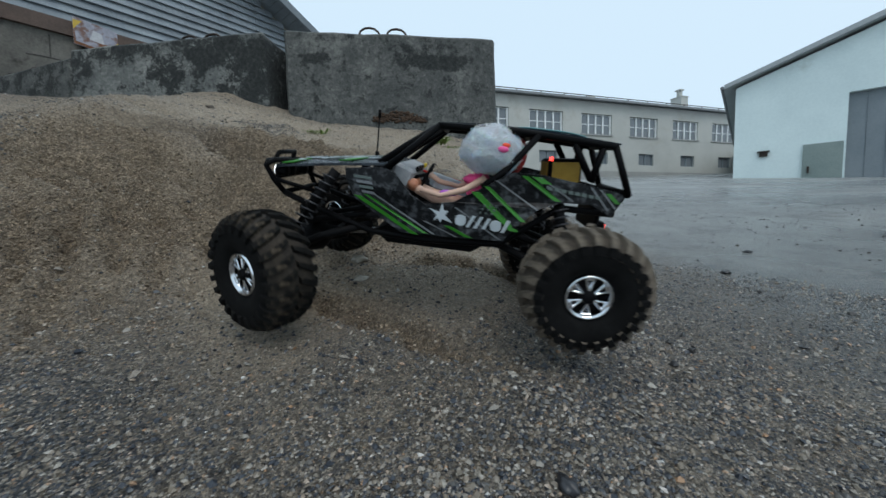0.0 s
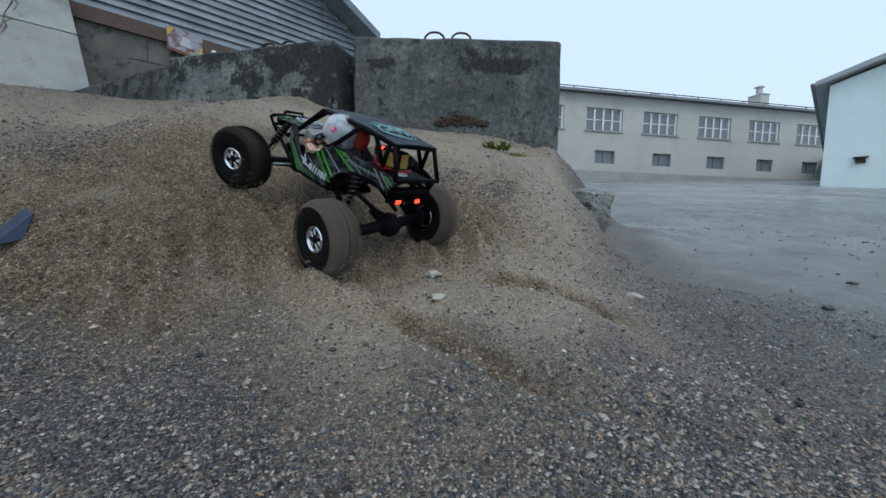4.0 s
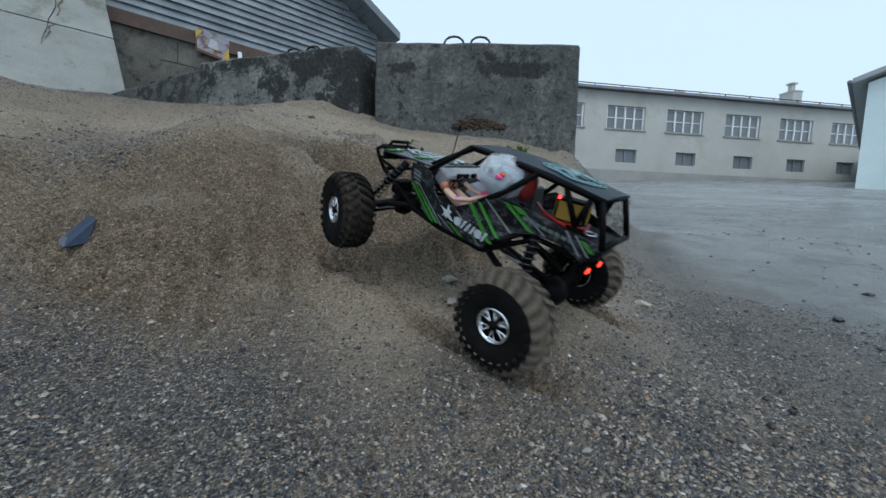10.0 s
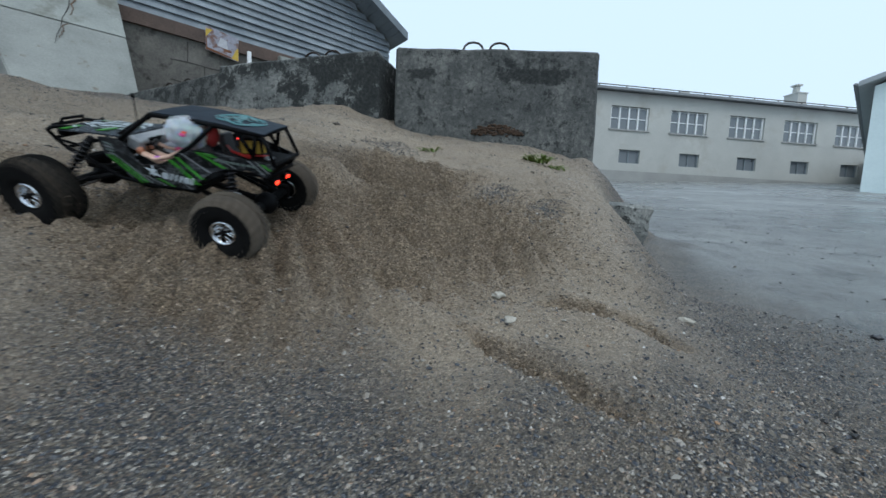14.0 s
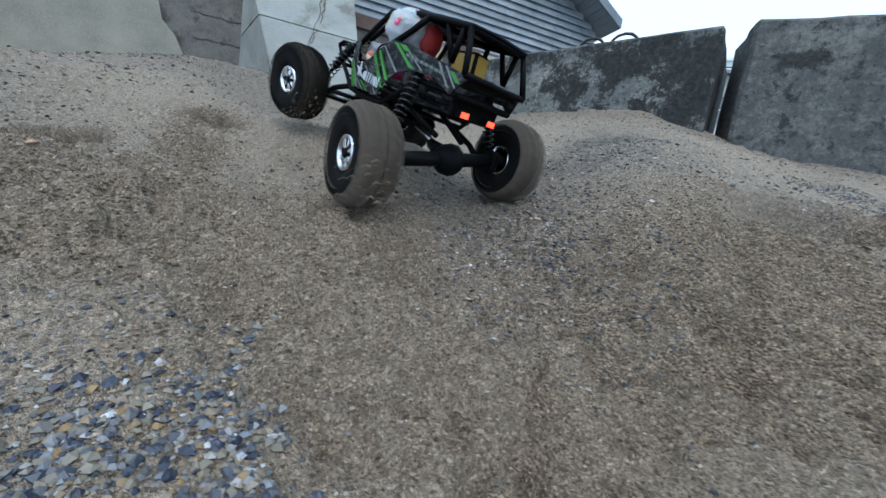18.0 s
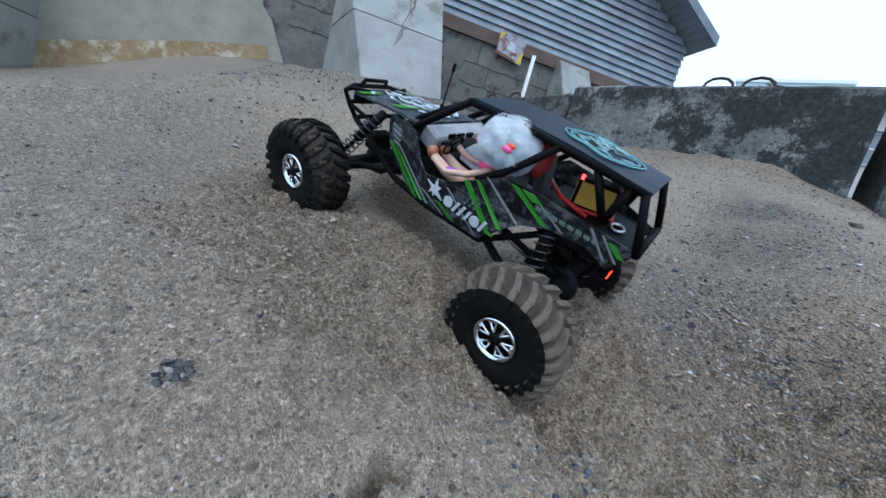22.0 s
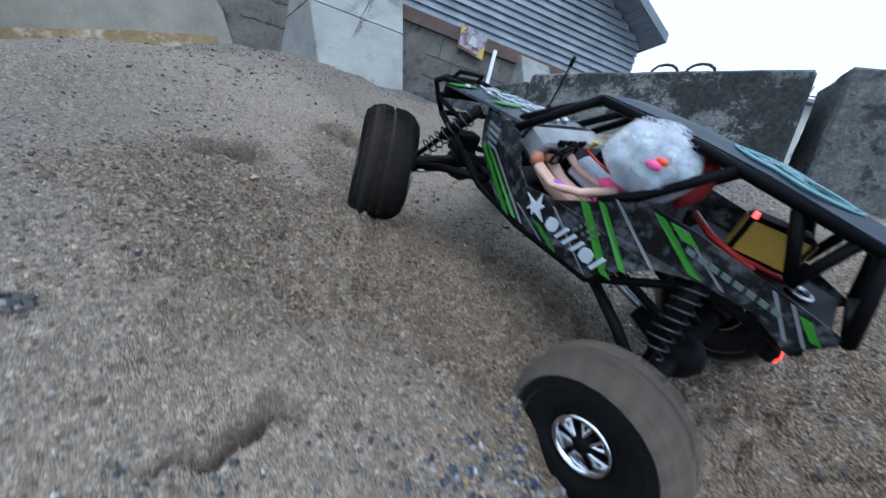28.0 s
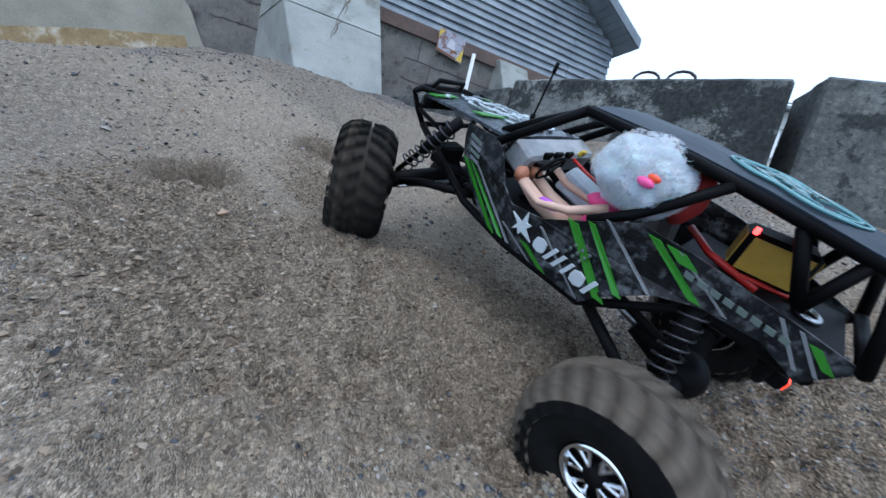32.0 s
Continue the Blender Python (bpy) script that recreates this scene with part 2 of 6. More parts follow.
# hollows and ridges churned by the wheels: x, y, along, half length, half width, height
CHURN = [(-1.44, 0.31, 0.9, 0.030, 0.02, -0.008),
         (-0.36, 0.93, 0.2, 0.16, 0.05, 0.030), (-0.50, 0.78, 0.3, 0.20, 0.04, -0.022), (-0.28, 0.70, 0.5, 0.16, 0.03, 0.018), (-0.62, 0.66, 0.1, 0.15, 0.04, -0.020), (-0.42, 0.60, 0.5, 0.10, 0.03, -0.014),
         (0.035, 0.615, -0.04, 0.13, 0.022, -0.008), (-0.095, 0.432, -0.40, 0.15, 0.024, -0.008), (-0.90, 0.50, 0.8, 0.12, 0.05, -0.015), (-0.90, 1.06, 0.5, 0.10, 0.03, -0.020), (-1.05, 0.62, 0.9, 0.10, 0.05, -0.012),
         (-1.25, 0.40, 0.3, 0.07, 0.055, -0.032), (-1.09, 0.385, 0.3, 0.055, 0.05, -0.028), (-0.55, 1.16, 0.3, 0.22, 0.05, 0.012), (-0.48, 1.06, 0.3, 0.20, 0.05, -0.025), (-0.42, 0.88, 0.1, 0.16, 0.035, 0.020), (-0.25, 0.80, -0.3, 0.15, 0.03, 0.018), (-0.33, 0.51, -0.3, 0.15, 0.03, 0.014), (-0.55, 0.70, 0.2, 0.15, 0.03, 0.018), (-0.70, 0.92, 0.5, 0.12, 0.04, 0.022), (-0.75, 0.46, 0.2, 0.14, 0.05, 0.016)]
# footprints with steep sides
PITS = [(-1.625, 0.388, -0.1, 0.036, 0.011, -0.016), (-1.31, 0.345, 0.7, 0.018, 0.013, -0.012), (-0.47, 0.86, 0.4, 0.06, 0.035, -0.018)]
# sand turned up by the wheels: x, y, half length, half width, along
TURNED = [(-0.72, 0.44, 0.28, 0.11, -0.1), (-0.52, 0.62, 0.28, 0.18, 0.4), (-0.35, 0.85, 0.30, 0.24, 0.2), (-0.52, 1.12, 0.24, 0.09, 0.3), (-0.095, 0.432, 0.13, 0.020, -0.40), (0.035, 0.615, 0.12, 0.022, -0.04), (-1.17, 0.47, 0.20, 0.16, 0.0), (-0.95, 0.66, 0.20, 0.14, 0.6), (-1.43, 0.25, 0.11, 0.055, 0.8), (-1.03, 0.52, 0.18, 0.14, 0.3), (-0.80, 0.76, 0.22, 0.16, 0.3), (-1.37, 0.33, 0.15, 0.14, 0.9), (-1.55, 0.30, 0.17, 0.085, 2.85), (-1.675, 0.368, 0.055, 0.050, 2.75), (-1.675, 0.565, 0.05, 0.05, 2.6), (-1.58, 0.50, 0.10, 0.05, 2.9)]
# places where the sand broke away below a sharp rim: x, y, reach, half width, depth, uphill
SLIPS = [(-1.660, 0.365, 0.066, 0.052, 0.037, 2.75), (-1.672, 0.562, 0.045, 0.048, 0.028, 2.6), (-0.50, 1.02, 0.10, 0.18, 0.055, 1.9), (-0.76, 0.96, 0.07, 0.12, 0.040, 2.1), (-0.30, 0.98, 0.07, 0.10, 0.022, 1.4), (-0.62, 0.80, 0.08, 0.12, 0.022, 1.7)]
# the pile's flank beside the broken slab
SHOULDER = [(-0.1, 2.0, 0.006), (0.1, 1.7, -0.117), (0.25, 1.95, -0.051), (0.3, 1.65, -0.081), (0.1, 1.45, -0.014), (0.45, 1.75, 0.056), (0.16, 1.40, -0.085), (0.27, 1.88, 0.045)]
TREADS = [(0.035, 0.615, -0.04, 0.14), (-0.095, 0.432, -0.40, 0.15)]


def crack(x, y):
    """A gash in the sand: 0 away from it, 1 under its sharp lip."""
    u = (y - 0.196) / 0.032
    lip = -1.2290 + 0.0045 * np.sin(y * 105 + 0.6) + 0.0018 * np.sin(y * 310) + 0.006 * (y - 0.19) / 0.04
    v = (lip - x) / (0.011 + 0.006 * np.clip(u, -1, 1))
    return np.clip((lip - x) / 0.0025, 0, 1) * np.clip(1 - v, 0, 1) ** 1.4 * np.exp(-u ** 4)


def turned(x, y):
    k = 0.0 * np.asarray(x, float)
    for cx, cy, l, w, a in TURNED:
        u, v = (x - cx) * math.cos(a) + (y - cy) * math.sin(a), -(x - cx) * math.sin(a) + (y - cy) * math.cos(a)
        k = np.maximum(k, 1.25 * np.exp(-((u / l) ** 2 + (v / w) ** 2) ** 1.5))
    return np.clip(k, 0, 1)


def treads(x, y):
    """Knobs pressed into the sand by the tyres."""
    z = 0.0 * np.asarray(x, float)
    for cx, cy, a, l in TREADS:
        u, v = (x - cx) * math.cos(a) + (y - cy) * math.sin(a), -(x - cx) * math.sin(a) + (y - cy) * math.cos(a)
        inside = np.exp(-(u / l) ** 6 - (v / 0.024) ** 4)
        z = z + 0.0055 * inside * np.sin(u * 290 + np.sign(v) * 1.4) * np.cos(v * 150)
    return z


def lie(x, y):
    """Height of the ground, for arrays or numbers, before the small unevenness."""
    far = np.maximum(np.asarray(y, float) - 34.0, 0.0)
    z = SLOPE * (np.asarray(y, float) - far) - 0.03 + 0.0 * np.asarray(x, float)
    toe = np.clip((0.22 + 0.15 * y + 0.05 * np.clip((np.asarray(y, float) - 1.0) / 0.7, 0, 1) - x) / 0.42, 0, 1)
    toe = toe * toe * (3 - 2 * toe)
    for mx, my, s, h in MOUNDS:
        z = z + (toe if mx < 5 else 1.0) * h * np.exp(-((x - mx) ** 2 + (y - my) ** 2) / (2 * s * s))
    for cx, cy, a, l, w, h in CHURN:
        u, v = (x - cx) * math.cos(a) + (y - cy) * math.sin(a), -(x - cx) * math.sin(a) + (y - cy) * math.cos(a)
        z = z + (1.35 if cx < -0.95 else 2.0) * h * np.exp(-(u / l) ** 2 - (v / w) ** 2)
    for mx, my, h in SHOULDER:
        z = z + h * np.exp(-((x - mx) ** 2 + (y - my) ** 2) / (2 * 0.17 * 0.17))
    for cx, cy, l, w, h, a in SLIPS:
        u, v = ((x - cx) * math.cos(a) + (y - cy) * math.sin(a)) / l, (-(x - cx) * math.sin(a) + (y - cy) * math.cos(a)) / w
        rim = 1.0 + 0.10 * np.sin(v * 5 + cx * 40) - 0.35 * v * v
        z = z - h * np.clip((rim - u) / 0.10, 0, 1) * np.exp(-v ** 6) * np.clip(0.5 + u, 0, 1)
    for cx, cy, a, l, w, h in PITS:
        u, v = (x - cx) * math.cos(a) + (y - cy) * math.sin(a), -(x - cx) * math.sin(a) + (y - cy) * math.cos(a)
        k = (u / l) ** 2 + (v / w) ** 2
        z = z + h * np.exp(-k ** 4) - 0.22 * h * np.exp(-((np.sqrt(k) - 1.25) / 0.2) ** 2)
    return z - 0.050 * crack(x, y)


def uneven(x, y):
    p = Vector((x, y, 0))
    return 0.018 * noise.noise(p * 3.1) + 0.014 * noise.noise(p * 9.0) + 0.0055 * noise.noise(p * 27.0) + 0.0022 * noise.noise(p * 70.0)


def pile_share(x, y):
    """1 on the pile, 0 out on the yard."""
    k = float(lie(x, y)) - (SLOPE * y - 0.03)
    return min(1.0, max(0.0, (k - 0.015) / 0.05))


def ground_z(x, y):
    return float(lie(x, y)) + uneven(x, y) * (0.3 + 0.7 * pile_share(x, y))


def stops(pairs):
    out = []
    for a, b, step in pairs:
        n = max(1, round((b - a) / step))
        out += [a + (b - a) * i / n for i in range(n)]
    return out + [pairs[-1][1]]


xs = stops(((-400, -60, 85), (-60, -10, 10), (-10, -5, 0.5), (-5, -2.4, 0.06), (-2.4, -1.8, 0.014), (-1.8, -1.255, 0.005), (-1.255, -1.205, 0.002), (-1.205, -1.18, 0.003), (-1.18, -1.0, 0.005), (-1.0, 0.20, 0.006), (0.20, 0.35, 0.0075), (0.35, 1.2, 0.0135), (1.2, 3, 0.06), (3, 10, 0.7), (10, 20, 1.0), (20, 60, 10), (60, 400, 85)))
ys = stops(((-400, -60, 85), (-60, -5, 11), (-5, -0.6, 0.2), (-0.6, 0.05, 0.03), (0.05, 0.14, 0.005), (0.14, 0.25, 0.003), (0.25, 0.65, 0.005), (0.65, 1.20, 0.006), (1.20, 1.8, 0.014), (1.8, 3.2, 0.04), (3.2, 8, 0.4), (8, 20, 1.0), (20, 60, 5), (60, 400, 85)))
gx, gy = np.meshgrid(np.array(xs), np.array(ys))
gz = lie(gx, gy) + treads(gx, gy)
soft = turned(gx, gy)
broken = 0.0 * gx
for cx, cy, l, w, h, a in SLIPS:
    u, v = ((gx - cx) * math.cos(a) + (gy - cy) * math.sin(a)) / l, (-(gx - cx) * math.sin(a) + (gy - cy) * math.cos(a)) / w
    rim = 1.02 + 0.10 * np.sin(v * 5 + cx * 40) - 0.35 * v * v
    broken = np.maximum(broken, np.clip((rim - u) / 0.06, 0, 1) * np.clip(1.15 - (rim - u) / 1.1, 0, 1) * np.exp(-v ** 6) * min(1, h / 0.028) * (1 if cx < -1 else 0.35))
for cx, cy, a, l, w, h in PITS[:1]:
    u, v = (gx - cx) * math.cos(a) + (gy - cy) * math.sin(a), -(gx - cx) * math.sin(a) + (gy - cy) * math.cos(a)
    broken = np.maximum(broken, np.exp(-((u / l) ** 2 + (v / w) ** 2) ** 3))
# the gash takes the dark tone too, as shade painted under its lip
broken = np.maximum(broken, np.clip(3.5 * crack(gx, gy), 0, 1))
raised = np.clip((gz - (SLOPE * np.minimum(gy, 34) - 0.03) - 0.015) / 0.05, 0, 1)
for j in range(len(ys)):
    for i in range(len(xs)):
        if -9 < xs[i] < 8 and -4 < ys[j] < 9:
            gz[j, i] += uneven(xs[i], ys[j]) * (0.3 + 0.7 * raised[j, i])
            if soft[j, i] > 0.05:
                p = Vector((xs[i], ys[j], 0.3))
                gz[j, i] += soft[j, i] * (1.1 * (0.016 * abs(noise.noise(p * 26)) + 0.014 * noise.noise(p * 55) + 0.008 * noise.noise(p * 105) - 0.007) if xs[i] < -1.0 else 0.040 * abs(noise.noise(p * 22)) + 0.011 * noise.noise(p * 55) + 0.006 * noise.noise(p * 105) - 0.017)
                if xs[i] > -1.0:
                    gz[j, i] += soft[j, i] * 0.030 * (0.28 - abs(noise.noise(Vector((xs[i] * 9 + ys[j] * 5, ys[j] * 13 - xs[i] * 4, 2.0)))))
                    gz[j, i] += soft[j, i] * 0.021 * math.sin(math.hypot(xs[i] + 0.78, ys[j] - 0.30) * 118 + 4 * noise.noise(p * 7)) * (0.5 + noise.noise(p * 5))
gverts = np.stack([gx, gy, gz], -1).reshape(-1, 3)
nx, ny = len(xs), len(ys)
idx = np.arange(nx * ny).reshape(ny, nx)
gfaces = np.stack([idx[:-1, :-1], idx[:-1, 1:], idx[1:, 1:], idx[1:, :-1]], -1).reshape(-1, 4)


def mesh_of(name, verts, faces):
    me = bpy.data.meshes.new(name)
    me.vertices.add(len(verts))
    me.vertices.foreach_set("co", np.asarray(verts, np.float32).ravel())
    faces = np.asarray(faces, np.int32)
    me.loops.add(faces.size)
    me.loops.foreach_set("vertex_index", faces.ravel())
    me.polygons.add(len(faces))
    me.polygons.foreach_set("loop_start", np.arange(0, faces.size, faces.shape[1], dtype=np.int32))
    me.update()
    me.validate()
    return me


PEBBLES = ((0.0, (0.013, 0.016, 0.024)), (0.20, (0.040, 0.047, 0.061)), (0.38, (0.095, 0.097, 0.102)), (0.53, (0.165, 0.143, 0.111)), (0.69, (0.235, 0.19, 0.142)), (0.82, (0.29, 0.265, 0.23)), (0.93, (0.38, 0.35, 0.305)), (0.965, (0.34, 0.20, 0.105)), (1.0, (0.56, 0.55, 0.53)))


def ground_material():
    m, nt, b, vec = start_mat("sandy_gravel")
    layers = {}
    for name in ("pile", "turned", "grey", "fresh_and_crack_shade"):
        att = nt.nodes.new("ShaderNodeAttribute")
        att.attribute_name = name
        layers[name] = att.outputs["Fac"]
    pile, loosened, grey = layers["pile"], layers["turned"], layers["grey"]
    big, mid, fine = noise_tex(nt, vec, 1.6, 6), noise_tex(nt, vec, 16, 6, 0.7), noise_tex(nt, vec, 420, 3, 0.7)
    grit = noise_tex(nt, vec, 210, 4, 0.75)
    cell, cell2 = noise_tex(nt, vec, 520, kind="ShaderNodeTexVoronoi"), noise_tex(nt, vec, 1100, kind="ShaderNodeTexVoronoi")
    pick = nt.nodes.new("ShaderNodeSeparateColor")
    nt.links.new(cell.outputs["Color"], pick.inputs[0])
    pebble = ramp(nt, pick.outputs[0], PEBBLES)
    pick2 = nt.nodes.new("ShaderNodeSeparateColor")
    nt.links.new(cell2.outputs["Color"], pick2.inputs[0])
    grain = ramp(nt, pick2.outputs[1], ((0.0, (0.075, 0.062, 0.048)), (0.2, (0.225, 0.174, 0.117)), (0.65, (0.435, 0.350, 0.252)), (0.9, (0.56, 0.472, 0.368)), (1.0, (0.71, 0.65, 0.57))))
    sand = mix(nt, 0.55, grain, ramp(nt, grit.outputs[0], ((0.30, (0.10, 0.079, 0.056)), (0.5, (0.305, 0.245, 0.174)), (0.72, (0.50, 0.412, 0.307)))))
    tone = maths(nt, "ADD", maths(nt, "MULTIPLY", big.outputs[0], 0.62), maths(nt, "MULTIPLY", mid.outputs[0], 0.38))
    patch = ramp(nt, tone, ((0.42, (0, 0, 0)), (0.56, (1, 1, 1))))
    share = maths(nt, "ADD", maths(nt, "MULTIPLY", patch, maths(nt, "ADD", maths(nt, "MULTIPLY", grey, 0.47), 0.18)), maths(nt, "MULTIPLY", grey, 0.45))
    loose = mix(nt, share, sand, pebble)
    uneven_tone = ramp(nt, noise_tex(nt, vec, 120, 5, 0.8).outputs[0], ((0.36, (0.60, 0.58, 0.57)), (0.50, (1.23, 1.20, 1.19)), (0.64, (1.75, 1.71, 1.70))))
    speck = mix(nt, 1.0, uneven_tone, ramp(nt, pick.outputs[2], ((0.0, (0.40, 0.40, 0.40)), (0.25, (0.85, 0.85, 0.85)), (0.75, (1.15, 1.15, 1.15)), (1.0, (1.85, 1.85, 1.85)))), "MULTIPLY")

    damp = mix(nt, 0.43, sand, ramp(nt, mid.outputs[0], ((0.32, (0.062, 0.044, 0.027)), (0.52, (0.160, 0.117, 0.075)), (0.68, (0.29, 0.217, 0.142)))))
    loose = mix(nt, maths(nt, "MULTIPLY", loosened, ramp(nt, mid.outputs[0], ((0.25, (0.55, 0.55, 0.55)), (0.5, (1, 1, 1))))), loose, damp)
    # dark newly broken sand; in the gash the same tone is painted shade
    loose = mix(nt, maths(nt, "MULTIPLY", layers["fresh_and_crack_shade"], 0.92), loose, mix(nt, 0.22, (0.085, 0.062, 0.040), sand))
    loose = mix(nt, maths(nt, "ADD", maths(nt, "MULTIPLY", grey, 0.55), 0.45), loose, mix(nt, 1.0, loose, speck, "MULTIPLY"))
    # hollows between the clods are darkened in colour, as shade on top of the bump
    clod = noise_tex(nt, vec, 130, 3, 0.65)
    loose = mix(nt, maths(nt, "MULTIPLY", loosened, 0.5), loose, mix(nt, 1.0, loose, ramp(nt, clod.outputs[0], ((0.36, (0.42, 0.40, 0.38)), (0.50, (1.0, 0.98, 0.95)), (0.64, (1.45, 1.42, 1.38)))), "MULTIPLY"))
    lump = noise_tex(nt, vec, 310, kind="ShaderNodeTexVoronoi")
    pick3 = nt.nodes.new("ShaderNodeSeparateColor")
    nt.links.new(lump.outputs["Color"], pick3.inputs[0])
    loose = mix(nt, maths(nt, "MULTIPLY", loosened, 0.8), loose, mix(nt, 1.0, loose, ramp(nt, pick3.outputs[0], ((0.0, (0.55, 0.52, 0.50)), (0.3, (0.85, 0.83, 0.80)), (0.75, (1.12, 1.10, 1.07)), (1.0, (1.5, 1.48, 1.46)))), "MULTIPLY"))
    wet = ramp(nt, noise_tex(nt, vec, 0.5, 6).outputs[0], ((0.4, (0.122, 0.130, 0.132)), (0.65, (0.26, 0.27, 0.262))))
    streak = ramp(nt, noise_tex(nt, vec, 4.5, 7, 0.7).outputs[0], ((0.36, (0.42, 0.43, 0.45)), (0.46, (0.95, 0.95, 0.95)), (0.66, (1.35, 1.35, 1.33))))
    wet = mix(nt, 1.0, wet, streak, "MULTIPLY")
    yard = mix(nt, maths(nt, "ADD", maths(nt, "MULTIPLY", mid.outputs[0], 0.35), 0.12), wet, pebble)
    nt.links.new(mix(nt, pile, yard, loose), b.inputs["Base Color"])
    puddle = ramp(nt, noise_tex(nt, vec, 0.45, 3).outputs[0], ((0.42, (0.20, 0.20, 0.20)), (0.62, (0.50, 0.50, 0.50))))
    gloss = mix(nt, loosened, ramp(nt, pick.outputs[1], ((0.0, (0.42, 0.42, 0.42)), (1.0, (0.75, 0.75, 0.75)))), (0.85, 0.85, 0.85))
    nt.links.new(mix(nt, pile, puddle, gloss), b.inputs["Roughness"])
    h = maths(nt, "ADD", maths(nt, "MULTIPLY", maths(nt, "MULTIPLY", cell.outputs["Distance"], -1.3), maths(nt, "ADD", maths(nt, "MULTIPLY", grey, 0.8), 0.2)), maths(nt, "MULTIPLY", grit.outputs[0], 0.75))
    h = maths(nt, "ADD", h, maths(nt, "MULTIPLY", cell2.outputs["Distance"], -0.7))
    h = maths(nt, "ADD", h, maths(nt, "MULTIPLY", fine.outputs[0], 0.15))
    h = maths(nt, "MULTIPLY", h, maths(nt, "ADD", maths(nt, "MULTIPLY", grey, 0.6), 0.5))
    h = maths(nt, "ADD", h, maths(nt, "MULTIPLY", loosened, maths(nt, "SUBTRACT", maths(nt, "MULTIPLY", clod.outputs[0], 1.6), maths(nt, "MULTIPLY", lump.outputs["Distance"], 1.5))))
    bump(nt, b, maths(nt, "MULTIPLY", h, maths(nt, "ADD", maths(nt, "MULTIPLY", pile, 0.8), 0.2)), 1.0, 0.006)
    return m


gmesh = mesh_of("ground", gverts, gfaces)
share = gmesh.attributes.new("pile", "FLOAT", "POINT")
front = np.clip((0.62 - gx) / 0.30, 0, 1) * np.clip((gx + 9) / 1.0, 0, 1) * np.clip((3.4 - gy) / 0.5, 0, 1)
share.data.foreach_set("value", np.maximum(raised, 0.85 * front * np.clip((gy + 3) / 2, 0, 1)).ravel().astype(np.float32))
edge = np.clip((0.53 + 0.18 * np.minimum(gx, 0) + 0.62 * np.minimum(gx + 0.60, 0) + 0.05 * np.sin(gx * 9) + 0.04 * np.sin(gx * 23 + gy * 9) - gy) / 0.18, 0, 1)
stony = np.maximum(edge, np.clip((gx - 0.10) / 0.2, 0, 1))
stony = np.maximum(stony, 0.22 * np.clip((-1.22 - gx) / 0.2, 0, 1) * np.clip((0.55 - gy) / 0.3, 0, 1))
for cx, cy, r in ((-1.20, 0.76, 0.16), (-1.10, 0.98, 0.14), (-1.85, 1.0, 0.25), (-0.70, 1.05, 0.10), (-1.12, 1.27, 0.12), (-0.65, 0.34, 0.2)):
    stony = np.maximum(stony, 0.9 * np.exp(-((gx - cx) ** 2 + (gy - cy) ** 2) / r ** 2))
stony = np.maximum(stony, 0.5 * np.clip((-1.9 - gx) / 0.5, 0, 1) + 0.35 * np.clip((gy - 1.5) / 0.5, 0, 1))
stony = np.clip(stony, 0, 1)
gmesh.attributes.new("grey", "FLOAT", "POINT").data.foreach_set("value", stony.ravel().astype(np.float32))
gmesh.attributes.new("turned", "FLOAT", "POINT").data.foreach_set("value", (soft * (0.60 + 0.40 * np.clip((gx + 1.10) / 0.25, 0, 1))).ravel().astype(np.float32))
gmesh.attributes.new("fresh_and_crack_shade", "FLOAT", "POINT").data.foreach_set("value", broken.ravel().astype(np.float32))
gmesh.materials.append(ground_material())
gmesh.shade_smooth()
tagged(new("ground", gmesh), "wet yard with a pile of brown sandy gravel against concrete blocks", "ground", kind="structure")

